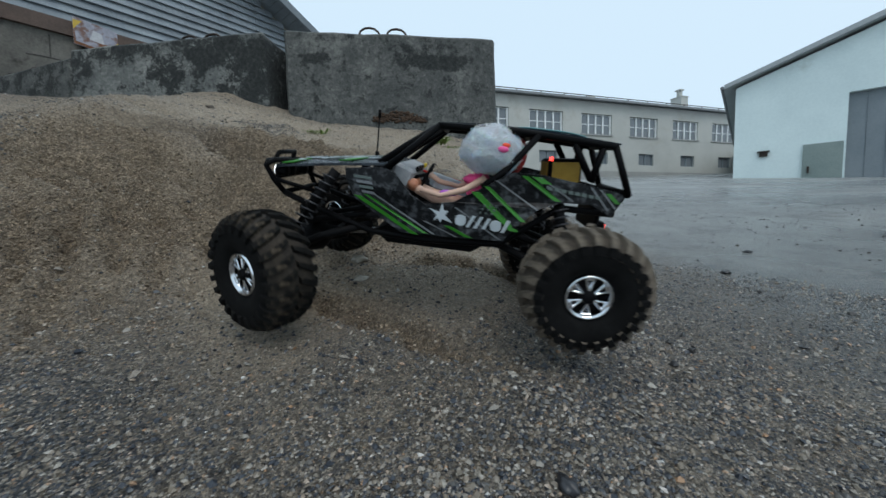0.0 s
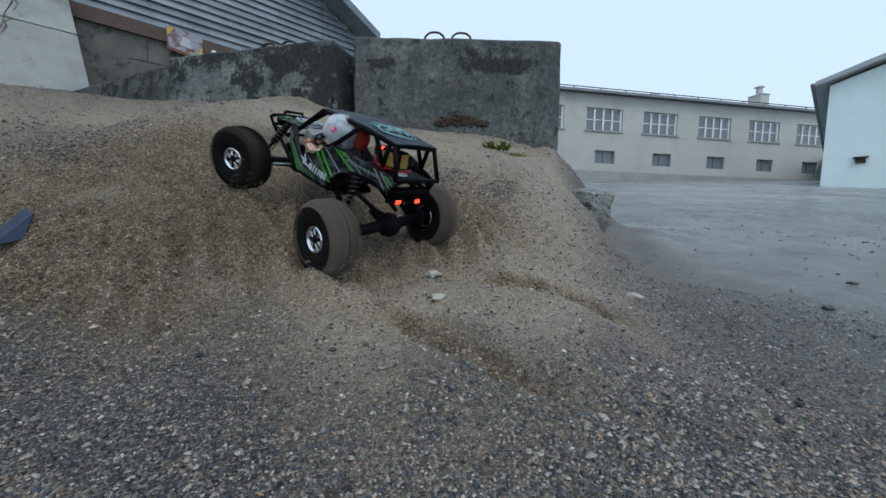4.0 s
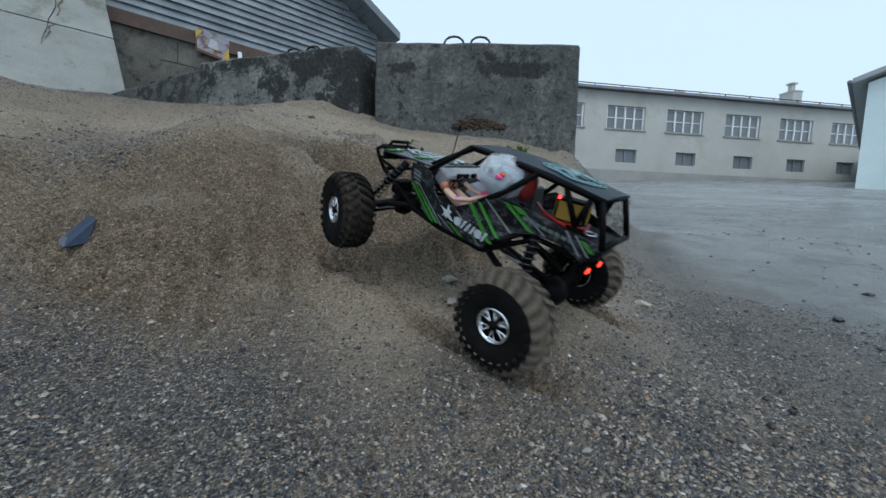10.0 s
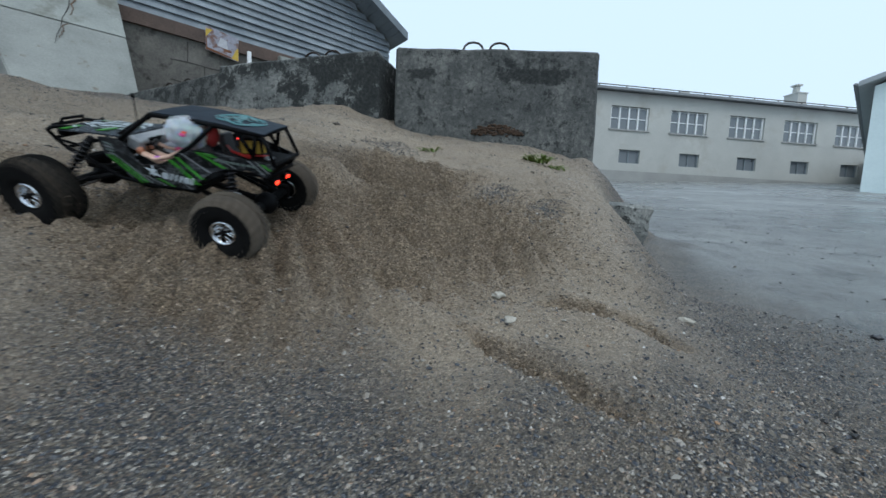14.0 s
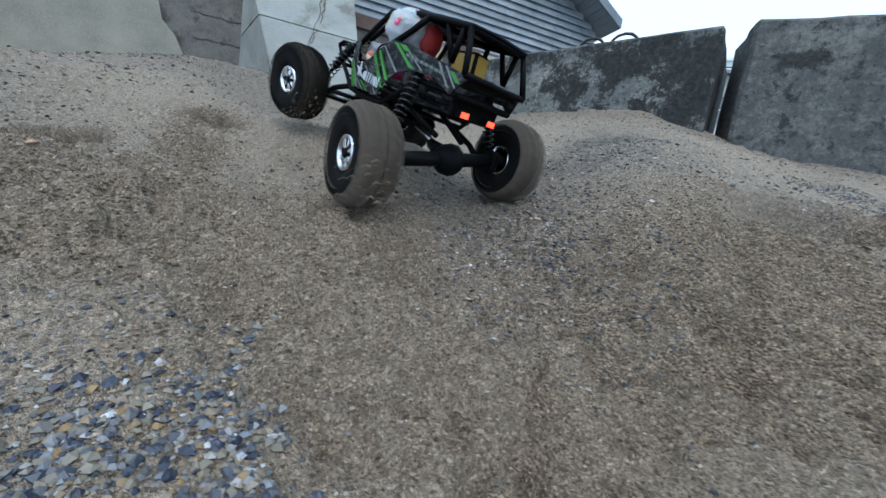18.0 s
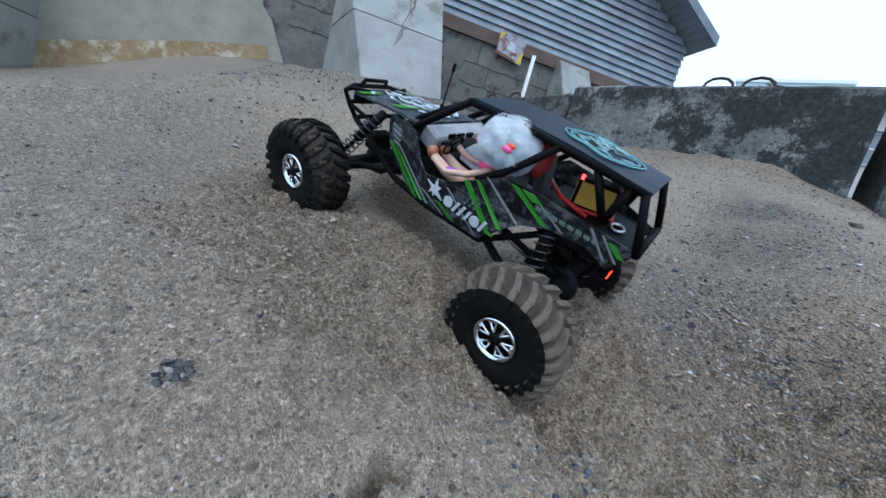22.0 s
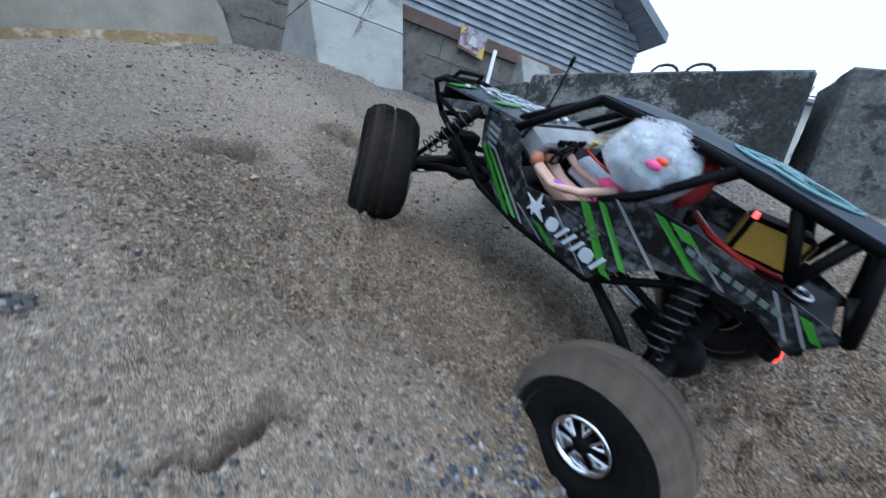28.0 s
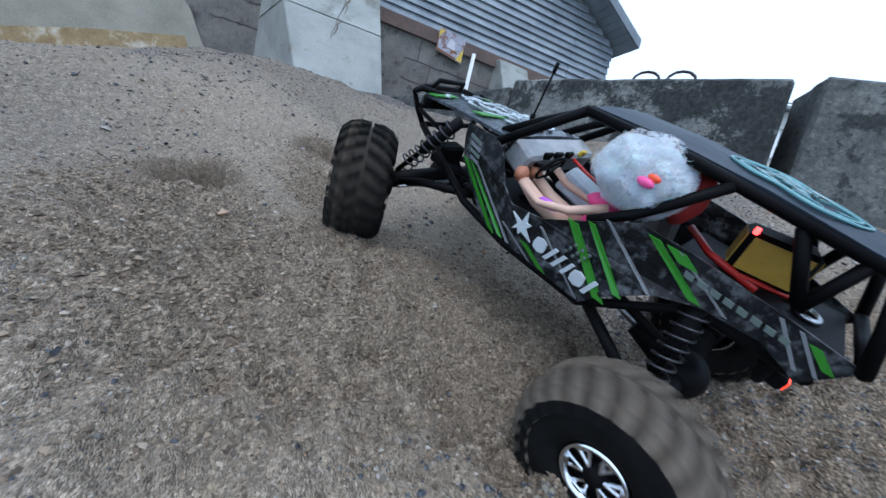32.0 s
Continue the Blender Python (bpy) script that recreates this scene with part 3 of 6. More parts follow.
# ---- concrete blocks that hold the pile ----
def mouldy(name, marks, pale=1.0):
    """Grey cast concrete with black mould round the places (x, z, half width, half height, depth) of its own face."""
    m, nt, b, vec = start_mat(name)
    n1, n2, n3 = noise_tex(nt, vec, 5, 6, 0.65), noise_tex(nt, vec, 55, 6, 0.8), noise_tex(nt, vec, 11, 10, 0.82)
    tone = maths(nt, "ADD", maths(nt, "MULTIPLY", n1.outputs[0], 0.45), maths(nt, "MULTIPLY", n2.outputs[0], 0.55))
    pores = noise_tex(nt, vec, 34, 5, 0.75)
    col = ramp(nt, tone, ((0.38, (0.045 * pale, 0.049 * pale, 0.048 * pale)), (0.5, (0.085 * pale, 0.088 * pale, 0.083 * pale)), (0.62, (0.19 * pale, 0.19 * pale, 0.175 * pale))))
    sep = nt.nodes.new("ShaderNodeSeparateXYZ")
    nt.links.new(vec, sep.inputs[0])
    col = mix(nt, ramp(nt, pores.outputs[0], ((0.38, (0.8, 0.8, 0.8)), (0.435, (0, 0, 0)))), col, (0.018, 0.020, 0.019))
    col = mix(nt, ramp(nt, pores.outputs[0], ((0.57, (0, 0, 0)), (0.70, (0.32, 0.32, 0.32)))), col, (0.24, 0.24, 0.22))
    grow = maths(nt, "SUBTRACT", maths(nt, "ADD", maths(nt, "MULTIPLY", n3.outputs[0], 2.5), maths(nt, "MULTIPLY", n2.outputs[0], 0.6)), 1.12)
    for x, z, w, h, k in marks:
        dx = maths(nt, "POWER", maths(nt, "ABSOLUTE", maths(nt, "DIVIDE", maths(nt, "SUBTRACT", sep.outputs[0], x), w)), 2.0)
        dz = maths(nt, "POWER", maths(nt, "ABSOLUTE", maths(nt, "DIVIDE", maths(nt, "SUBTRACT", sep.outputs[2], z), h)), 2.0)
        fall = maths(nt, "POWER", 2.718, maths(nt, "MULTIPLY", maths(nt, "ADD", dx, dz), -1.0))
        grow = maths(nt, "ADD", grow, maths(nt, "MULTIPLY", fall, k))
    col = mix(nt, ramp(nt, grow, ((0.60, (0, 0, 0)), (0.655, (0.75, 0.75, 0.75)), (0.72, (1, 1, 1)))), col, ramp(nt, n2.outputs[0], ((0.40, (0.006, 0.008, 0.008)), (0.52, (0.018, 0.021, 0.020)), (0.64, (0.042, 0.043, 0.040)))))
    nt.links.new(col, b.inputs["Base Color"])
    b.inputs["Roughness"].default_value = 0.85
    bump(nt, b, tone, 0.9, 0.008)
    return m


concrete_pale = surface("pale_concrete", (0.20, 0.215, 0.20), (0.34, 0.352, 0.325), 2.4, 60, 0.85, 0, 0.5, 0.005, (0.155, 0.155, 0.13), 2.2, 0.58)
iron = surface("rusty_iron", (0.02, 0.018, 0.017), (0.07, 0.05, 0.04), 40, 200, 0.6, 0.6, 0.2, 0.001)


def block(name, a, b, top, bottom, depth, label, rings=(), marks=(), pale=1.0):
    """A cast block whose front lower edge runs from a to b, chipped along its edges."""
    a, b = Vector((*a, 0)), Vector((*b, 0))
    along, n = (b - a).normalized(), 0
    back = Vector((-along.y, along.x, 0))
    length = (b - a).length
    bm = bmesh.new()
    box(bm, (0, 0, 0), (length, depth, top - bottom), None, 0.012)
    bmesh.ops.subdivide_edges(bm, edges=[e for e in bm.edges if e.calc_length() > 0.2], cuts=13, use_grid_fill=True)
    for v in bm.verts:
        d = noise.noise(v.co * 4 + a * 3) * 0.004 + noise.noise(v.co * 17 + a) * 0.003
        edge = sum(1 for k, h in ((v.co.x, length / 2), (v.co.y, depth / 2), (v.co.z, (top - bottom) / 2)) if abs(abs(k) - h) < 0.02)
        v.co += v.co.normalized() * (d - (0.010 * max(0, noise.noise(v.co * 9 + a * 5)) if edge > 1 else 0))
    m = Matrix.Translation((a + b) / 2 + back * depth / 2 + Vector((0, 0, (top + bottom) / 2))) @ Matrix.Rotation(math.atan2(along.y, along.x), 4, "Z")
    ob = part(name, bm, mouldy("mouldy_concrete", marks, pale))
    ob.matrix_world = m
    tagged(ob, label, "concrete block", "blocks round the pile")
    for u in rings:
        bm = bmesh.new()
        x = u - length / 2
        zt = (top - bottom) / 2
        y = min(0.13, 0.45 * depth) - depth / 2
        tube(bm, [(x - 0.058, y, zt - 0.04), (x - 0.058, y, zt + 0.034), (x - 0.048, y, zt + 0.058), (x - 0.028, y, zt + 0.073), (x, y, zt + 0.078), (x + 0.028, y, zt + 0.073), (x + 0.048, y, zt + 0.058), (x + 0.058, y, zt + 0.034), (x + 0.058, y, zt - 0.04)], 0.006, 8)
        part("lifting_loop", bm, iron, ob, "dark iron lifting loop")
    return ob


block("concrete_block", (-0.865, 1.905), (0.238, 2.10), 1.20, 0.05, 0.24, "grey cast concrete block with a dark stain and two lifting loops", (0.43, 0.58), ((-0.40, 0.435, 0.075, 0.030, 0.55), (0.20, 0.44, 0.20, 0.040, 0.55), (0.30, 0.41, 0.12, 0.02, 0.3), (-0.21, 0.56, 0.035, 0.025, 0.40), (0.02, 0.51, 0.07, 0.03, 0.2), (-0.32, 0.52, 0.03, 0.03, 0.25), (0.25, 0.52, 0.10, 0.03, 0.25), (-0.45, 0.1, 0.1, 0.2, 0.14), (0.35, 0.0, 0.3, 0.4, 0.07)), 0.92)
block("concrete_block", (-2.055, 1.940), (-0.945, 1.855), 1.168, 0.10, 0.50, "mould-blackened concrete block behind the gravel", (0.60, 0.74), ((0.54, 0.34, 0.13, 0.24, 0.36), (0.30, 0.46, 0.20, 0.10, 0.34), (0.02, 0.30, 0.16, 0.20, 0.20), (0.12, 0.05, 0.10, 0.16, 0.26), (-0.52, 0.38, 0.10, 0.10, 0.22), (0.42, 0.10, 0.12, 0.2, 0.2), (-0.2, 0.2, 0.3, 0.3, 0.05), (0.3, 0.25, 0.40, 0.30, 0.08), (-0.25, 0.50, 0.30, 0.05, 0.30)), 1.6)
block("concrete_block", (-3.36, 2.31), (-2.072, 1.958), 1.132, 0.30, 0.50, "half-buried mossy concrete block by the wall", (0.5, 0.75), ((0.4, 0.3, 0.5, 0.2, 0.22), (-0.4, 0.3, 0.5, 0.2, 0.16)))
# broken slab at the toe of the pile
bm = bmesh.new()
box(bm, (0, 0, 0), (0.27, 0.26, 0.20), None, 0.012)
bmesh.ops.subdivide_edges(bm, edges=[e for e in bm.edges if e.calc_length() > 0.1], cuts=9, use_grid_fill=True)
for v in bm.verts:
    corner = max(0.0, abs(v.co.x) / 0.135 + abs(v.co.y) / 0.13 + abs(v.co.z) / 0.10 - 1.9)
    v.co += v.co.normalized() * (0.012 * noise.noise(v.co * 14) + 0.007 * noise.noise(v.co * 45) - 0.030 * corner * (0.6 + noise.noise(v.co * 7)))
slab = part("broken_slab", bm, mouldy("weathered_concrete", ((-0.05, 0.0, 0.06, 0.04, 0.12),), 1.9))
slab.matrix_world = pose(0.240, 1.66, 0.270, 3, 5, 6)
tagged(slab, "broken lump of grey concrete half under the gravel", "rubble")

# ---- old building along the pile ----
def on_wall(u, out, z):
    p = WALL_AT + WALL_WAY * u + WALL_OUT * out
    return (p.x, p.y, z)


plaster = surface("old_rendered_wall", (0.175, 0.169, 0.136), (0.31, 0.292, 0.235), 2.2, 50, 0.9, 0, 0.7, 0.010, (0.32, 0.30, 0.25), 42, 0.64)
ochre = surface("ochre_stained_wall", (0.18, 0.12, 0.055), (0.34, 0.26, 0.14), 7, 50, 0.9, 0, 0.4, 0.004, (0.50, 0.46, 0.38), 3.5, 0.58)
board_paint = surface("weathered_grey_boards", (0.13, 0.155, 0.18), (0.29, 0.325, 0.35), 3, 70, 0.7, 0, 0.4, 0.002, (0.11, 0.10, 0.09), 2.0, 0.68, 0.25)
beam_wood = surface("brown_beam", (0.06, 0.040, 0.032), (0.14, 0.095, 0.075), 4, 60, 0.8, 0, 0.4, 0.003)


def slab_on_wall(bm, u0, u1, o0, o1, z0, z1, mi=0):
    a = [bm.verts.new(on_wall(u, o, z)) for z in (z0, z1) for o in (o0, o1) for u in (u0, u1)]
    for f in ((0, 1, 3, 2), (4, 6, 7, 5), (0, 4, 5, 1), (2, 3, 7, 6), (0, 2, 6, 4), (1, 5, 7, 3)):
        bm.faces.new([a[i] for i in f]).material_index = mi
    bmesh.ops.recalc_face_normals(bm, faces=bm.faces[:])


bm = bmesh.new()
slab_on_wall(bm, -9, 4.0, -0.4, 0, -1.0, 2.66)
rubble = surface("bare_rubble_wall", (0.075, 0.072, 0.065), (0.185, 0.175, 0.155), 4, 40, 0.95, 0, 0.8, 0.012, (0.05, 0.047, 0.042), 6, 0.6)
wall = tagged(part("wall_old", bm, rubble), "rough rendered foundation wall, stained and patched", "wall", kind="structure")
bm = bmesh.new()
pts = [(-4.75, 0.80), (-4.35, 0.94), (-3.84, 1.10), (-3.01, 1.38), (-2.10, 1.63), (-1.96, 1.30), (-3.0, 0.9), (-4.75, 0.25)]
prism(bm, pts, lambda u, v, w: on_wall(u, 0.058 - w, v), 0.016)
part("ochre_patch", bm, ochre, wall, "ochre stain along the gravel line")
bm = bmesh.new()
prism(bm, [(-2.26, 2.3), (-2.22, 2.1), (-2.08, 1.95), (-2.0, 1.78), (-1.86, 1.5), (-1.93, 1.2), (-1.88, 0.85), (-9, 0.1), (-9, 2.3)], lambda u, v, w: on_wall(u, 0.05 - w, v), 0.06)
part("render_coat", bm, plaster, wall, "thick render coat with a broken edge")
bm = bmesh.new()
slab_on_wall(bm, -9, 4.06, -0.3, 0.05, 2.66, 2.84)
tagged(part("beam", bm, beam_wood), "brown weathered sill beam under the boards", "beam", kind="structure")
def rake(u):
    """Height at which the roof meets the boards."""
    return 3.80 - 0.53 * (u - 4.0)


bm = bmesh.new()
prism(bm, ((-9, 2.84), (4.1, 2.84), (4.1, rake(4.1)), (-9, rake(-9))), lambda u, v, w: on_wall(u, -0.03 - w, v), 0.3)
siding = tagged(part("wall_boards", bm, plaster), "gable wall of overlapping grey weatherboards", "wall", kind="structure")
for i in range(24):
    z0 = 2.83 + i * 0.108
    last = min(4.12, 4.0 + (3.80 - z0 - 0.10) / 0.53)
    mid = -0.9 + 0.3 * (i % 2)
    for u0, u1 in ((-9, mid), (mid + 0.006, 3.296), (3.302, last)):
        u1 = min(u1, last)
        if u1 - u0 < 0.05:
            continue
        bm = bmesh.new()
        jit = 0.004 * math.sin(i * 5.1 + u0)
        a = [bm.verts.new(on_wall(u, o, z)) for u in (u0, u1) for o, z in ((0.040 + jit, z0), (0.050 + jit, z0 + 0.004), (0.006, z0 + 0.125), (-0.006, z0 + 0.125))]
        for f in ((0, 1, 5, 4), (1, 2, 6, 5), (2, 3, 7, 6), (3, 0, 4, 7), (0, 3, 2, 1), (4, 5, 6, 7)):
            bm.faces.new([a[k] for k in f])
        bmesh.ops.recalc_face_normals(bm, faces=bm.faces[:])
        part("board", bm, board_paint, siding)
bm = bmesh.new()
slab_on_wall(bm, 3.72, 4.05, -8.2, -0.41, -1.0, 3.72)
tagged(part("wall_end", bm, plaster), "rendered end wall of the old building", "wall", kind="structure")
bm = bmesh.new()
slab_on_wall(bm, -9, 4.05, -8.5, -8.21, -1.0, 3.72)
tagged(part("wall_back", bm, plaster), "rendered back wall of the old building", "wall", kind="structure")
eave = surface("eave_sheet", (0.12, 0.14, 0.16), (0.20, 0.23, 0.25), 3, 60, 0.6, 0, 0.2, 0.003)
bm = bmesh.new()
prism(bm, ((-9, rake(-9)), (4.28, rake(4.28)), (4.28, rake(4.28) + 0.14), (-9, rake(-9) + 0.14)), lambda u, v, w: on_wall(u, 0.45 - w, v), 9.0)
roof_old = tagged(part("roof_old", bm, eave), "grey sheet roof with a wide verge over the boards", "roof", kind="structure")
for k in range(26):
    u0 = 4.2 - k * 0.115
    bm = bmesh.new()
    prism(bm, ((u0 - 0.108, rake(u0 - 0.108) - 0.012), (u0, rake(u0) - 0.012), (u0, rake(u0) - 0.002), (u0 - 0.108, rake(u0 - 0.108) - 0.002)), lambda u, v, w: on_wall(u, 0.42 - w, v), 0.36)
    part("soffit_board", bm, eave, roof_old)


rusty_pale = surface("rust_streaked_concrete", (0.19, 0.20, 0.185), (0.32, 0.328, 0.305), 3, 60, 0.85, 0, 0.5, 0.004, (0.13, 0.085, 0.05), 5.0, 0.68)


mortar = surface("dark_joint", (0.035, 0.033, 0.03), (0.07, 0.066, 0.06), 20, 80, 0.95, 0, 0.4, 0.003)
rust = surface("rust_edge", (0.10, 0.04, 0.02), (0.22, 0.10, 0.05), 30, 120, 0.9, 0, 0.3, 0.001)
old_rust = surface("old_rust_stain", (0.075, 0.050, 0.034), (0.16, 0.11, 0.075), 30, 120, 0.9, 0, 0.3, 0.001)


def buttress(name, u0, u1, label, splay=False):
    """Poured in lifts, with an open joint between them."""
    whole = tagged(empty(name), label, "buttress")
    slope = ((0.2, 1.65), (1.2, 1.61), (3.1, 0.28)) if splay else ((0.2, 1.05), (1.3, 1.0), (3.1, 0.55))
    levels = (0.2, 1.1, 2.14, 3.1)

    def reach(z):
        for (z0, a), (z1, b) in zip(slope, slope[1:]):
            if z <= z1:
                return a + (b - a) * (z - z0) / (z1 - z0)
        return slope[-1][1]

    for k, (z0, z1) in enumerate(zip(levels, levels[1:])):
        bm = bmesh.new()
        rim = []
        for z in (z0 + 0.003, z1 - 0.003):
            t = (z - 0.2) / 2.9
            ua, ub = u0 + 0.05 * t, u1
            uf = ua
            if splay:
                ua, uf, ub = u0, -0.95 - (z - 2.0) * 0.35, 0.10 - (z - 2.0) * 0.12
            rim.append([bm.verts.new(on_wall(u, o, z)) for u, o in ((ua, -0.05), (uf, reach(z) + 0.004 * (k % 2)), (ub, reach(z) + 0.004 * (k % 2)), (ub, -0.05))])
        bm.faces.new(rim[0]), bm.faces.new(list(reversed(rim[1])))
        for i in range(4):
            j = (i + 1) % 4
            bm.faces.new((rim[0][j], rim[0][i], rim[1][i], rim[1][j]))
        bmesh.ops.recalc_face_normals(bm, faces=bm.faces[:])
        bmesh.ops.bevel(bm, geom=bm.edges[:], offset=0.010, segments=2, affect="EDGES")
        part("pour", bm, (concrete_pale, rusty_pale)[k % 2], whole)
    if splay:
        rng = random.Random(8)
        for name, top, foot, u, wide, mt in (("crack", 2.66, 1.85, -0.36, 0.006, mortar), ("rust_streak", 2.68, 2.26, -0.35, 0.012, old_rust), ("rust_streak", 2.13, 1.92, -0.38, 0.008, old_rust)):
            bm = bmesh.new()
            n, drift, edges = 14, 0.0, []
            for k in range(n + 1):
                z = top + (foot - top) * k / n
                drift += rng.uniform(-0.018, 0.018)
                w = wide * (0.4 + rng.random()) * (1 - 0.8 * k / n)
                edges.append([bm.verts.new(on_wall(u + drift + d, reach(z) + o, z)) for d, o in ((-w, 0.002), (-w, 0.008), (w, 0.008), (w, 0.002))])
            for a, b in zip(edges, edges[1:]):
                for i in range(4):
                    bm.faces.new((a[i], a[(i + 1) % 4], b[(i + 1) % 4], b[i]))
            bm.faces.new(edges[0]), bm.faces.new(list(reversed(edges[-1])))
            bmesh.ops.recalc_face_normals(bm, faces=bm.faces[:])
            part(name, bm, mt, whole, "dark crack in the concrete" if name == "crack" else "brown rust streak running down")
    return whole


buttress("buttress", -1.38, 0.50, "pale concrete buttress, cracked and leaning on the wall", True)
buttress("buttress", -6.4, -4.60, "pale concrete buttress beside the rendered wall")
bm = bmesh.new()
prism(bm, ((-0.02, 1.5), (1.05, 1.5), (0.92, 1.75), (0.16, 2.76), (-0.02, 2.80)), lambda o, v, w: on_wall(1.98 + w, o, v), 0.52)
bmesh.ops.bevel(bm, geom=bm.edges[:], offset=0.015, segments=1, affect="EDGES")
tagged(part("pier", bm, concrete_pale), "low sloping concrete pier against the boards", "pier")

# ---- buildings across the yard ----
# facade, roof and glass are faded: distance haze is put into their colours
cream = surface("cream_facade", (0.40, 0.40, 0.375), (0.50, 0.50, 0.465), 0.5, 14, 0.9, 0, 0.1, 0.004, (0.38, 0.36, 0.32), 0.35, 0.6)
socle = surface("grey_socle", (0.26, 0.26, 0.25), (0.36, 0.36, 0.34), 0.8, 14, 0.9, 0, 0.1, 0.004)
tile_roof = surface("dark_roof", (0.16, 0.17, 0.18), (0.25, 0.26, 0.27), 0.8, 9, 0.8, 0, 0.3, 0.01)
white_paint = plain("white_frame_paint", (0.78, 0.79, 0.78), 0.5)
hazed_glass, _, gb, _ = start_mat("window_glass")
gb.inputs["Base Color"].default_value, gb.inputs["Roughness"].default_value = (0.17, 0.19, 0.205, 1), 0.15
white_wall = surface("white_render", (0.62, 0.72, 0.72), (0.74, 0.84, 0.83), 0.6, 12, 0.9, 0, 0.1, 0.003, (0.48, 0.54, 0.50), 0.5, 0.68)
green_door = surface("grey_green_door", (0.16, 0.21, 0.20), (0.26, 0.31, 0.29), 1.0, 20, 0.6, 0, 0.1, 0.003)
door_dark = surface("dark_gate", (0.16, 0.19, 0.21), (0.23, 0.26, 0.28), 1.0, 20, 0.6, 0, 0.1, 0.003)


def line_frame(p, degrees):
    d = Vector((math.cos(radians(degrees)), math.sin(radians(degrees))))
    return lambda u, o, z: (p[0] + d.x * u + d.y * o, p[1] + d.y * u - d.x * o, z)


def cuboid(bm, at, u0, u1, o0, o1, z0, z1):
    a = [bm.verts.new(at(u, o, z)) for z in (z0, z1) for o in (o0, o1) for u in (u0, u1)]
    fs = [bm.faces.new([a[i] for i in f]) for f in ((0, 1, 3, 2), (4, 6, 7, 5), (0, 4, 5, 1), (2, 3, 7, 6), (0, 2, 6, 4), (1, 5, 7, 3))]
    bmesh.ops.recalc_face_normals(bm, faces=fs)


def wall_with_holes(bm, at, u0, u1, z0, z1, holes, thick=0.35):
    """Front wall from u0 to u1 with rectangular openings (ua, ub, za, zb) cut through."""
    us = sorted({u0, u1, *[h[0] for h in holes], *[h[1] for h in holes]})
    zs = sorted({z0, z1, *[h[2] for h in holes], *[h[3] for h in holes]})
    for ua, ub in zip(us, us[1:]):
        run = None
        for za, zb in zip(zs, zs[1:]):
            mid_u, mid_z = (ua + ub) / 2, (za + zb) / 2
            solid = not any(h[0] < mid_u < h[1] and h[2] < mid_z < h[3] for h in holes)
            if solid:
                run = (run[0], zb) if run else (za, zb)
            if (not solid or zb == zs[-1]) and run:
                cuboid(bm, at, ua, ub, -thick, 0, *run)
                run = None


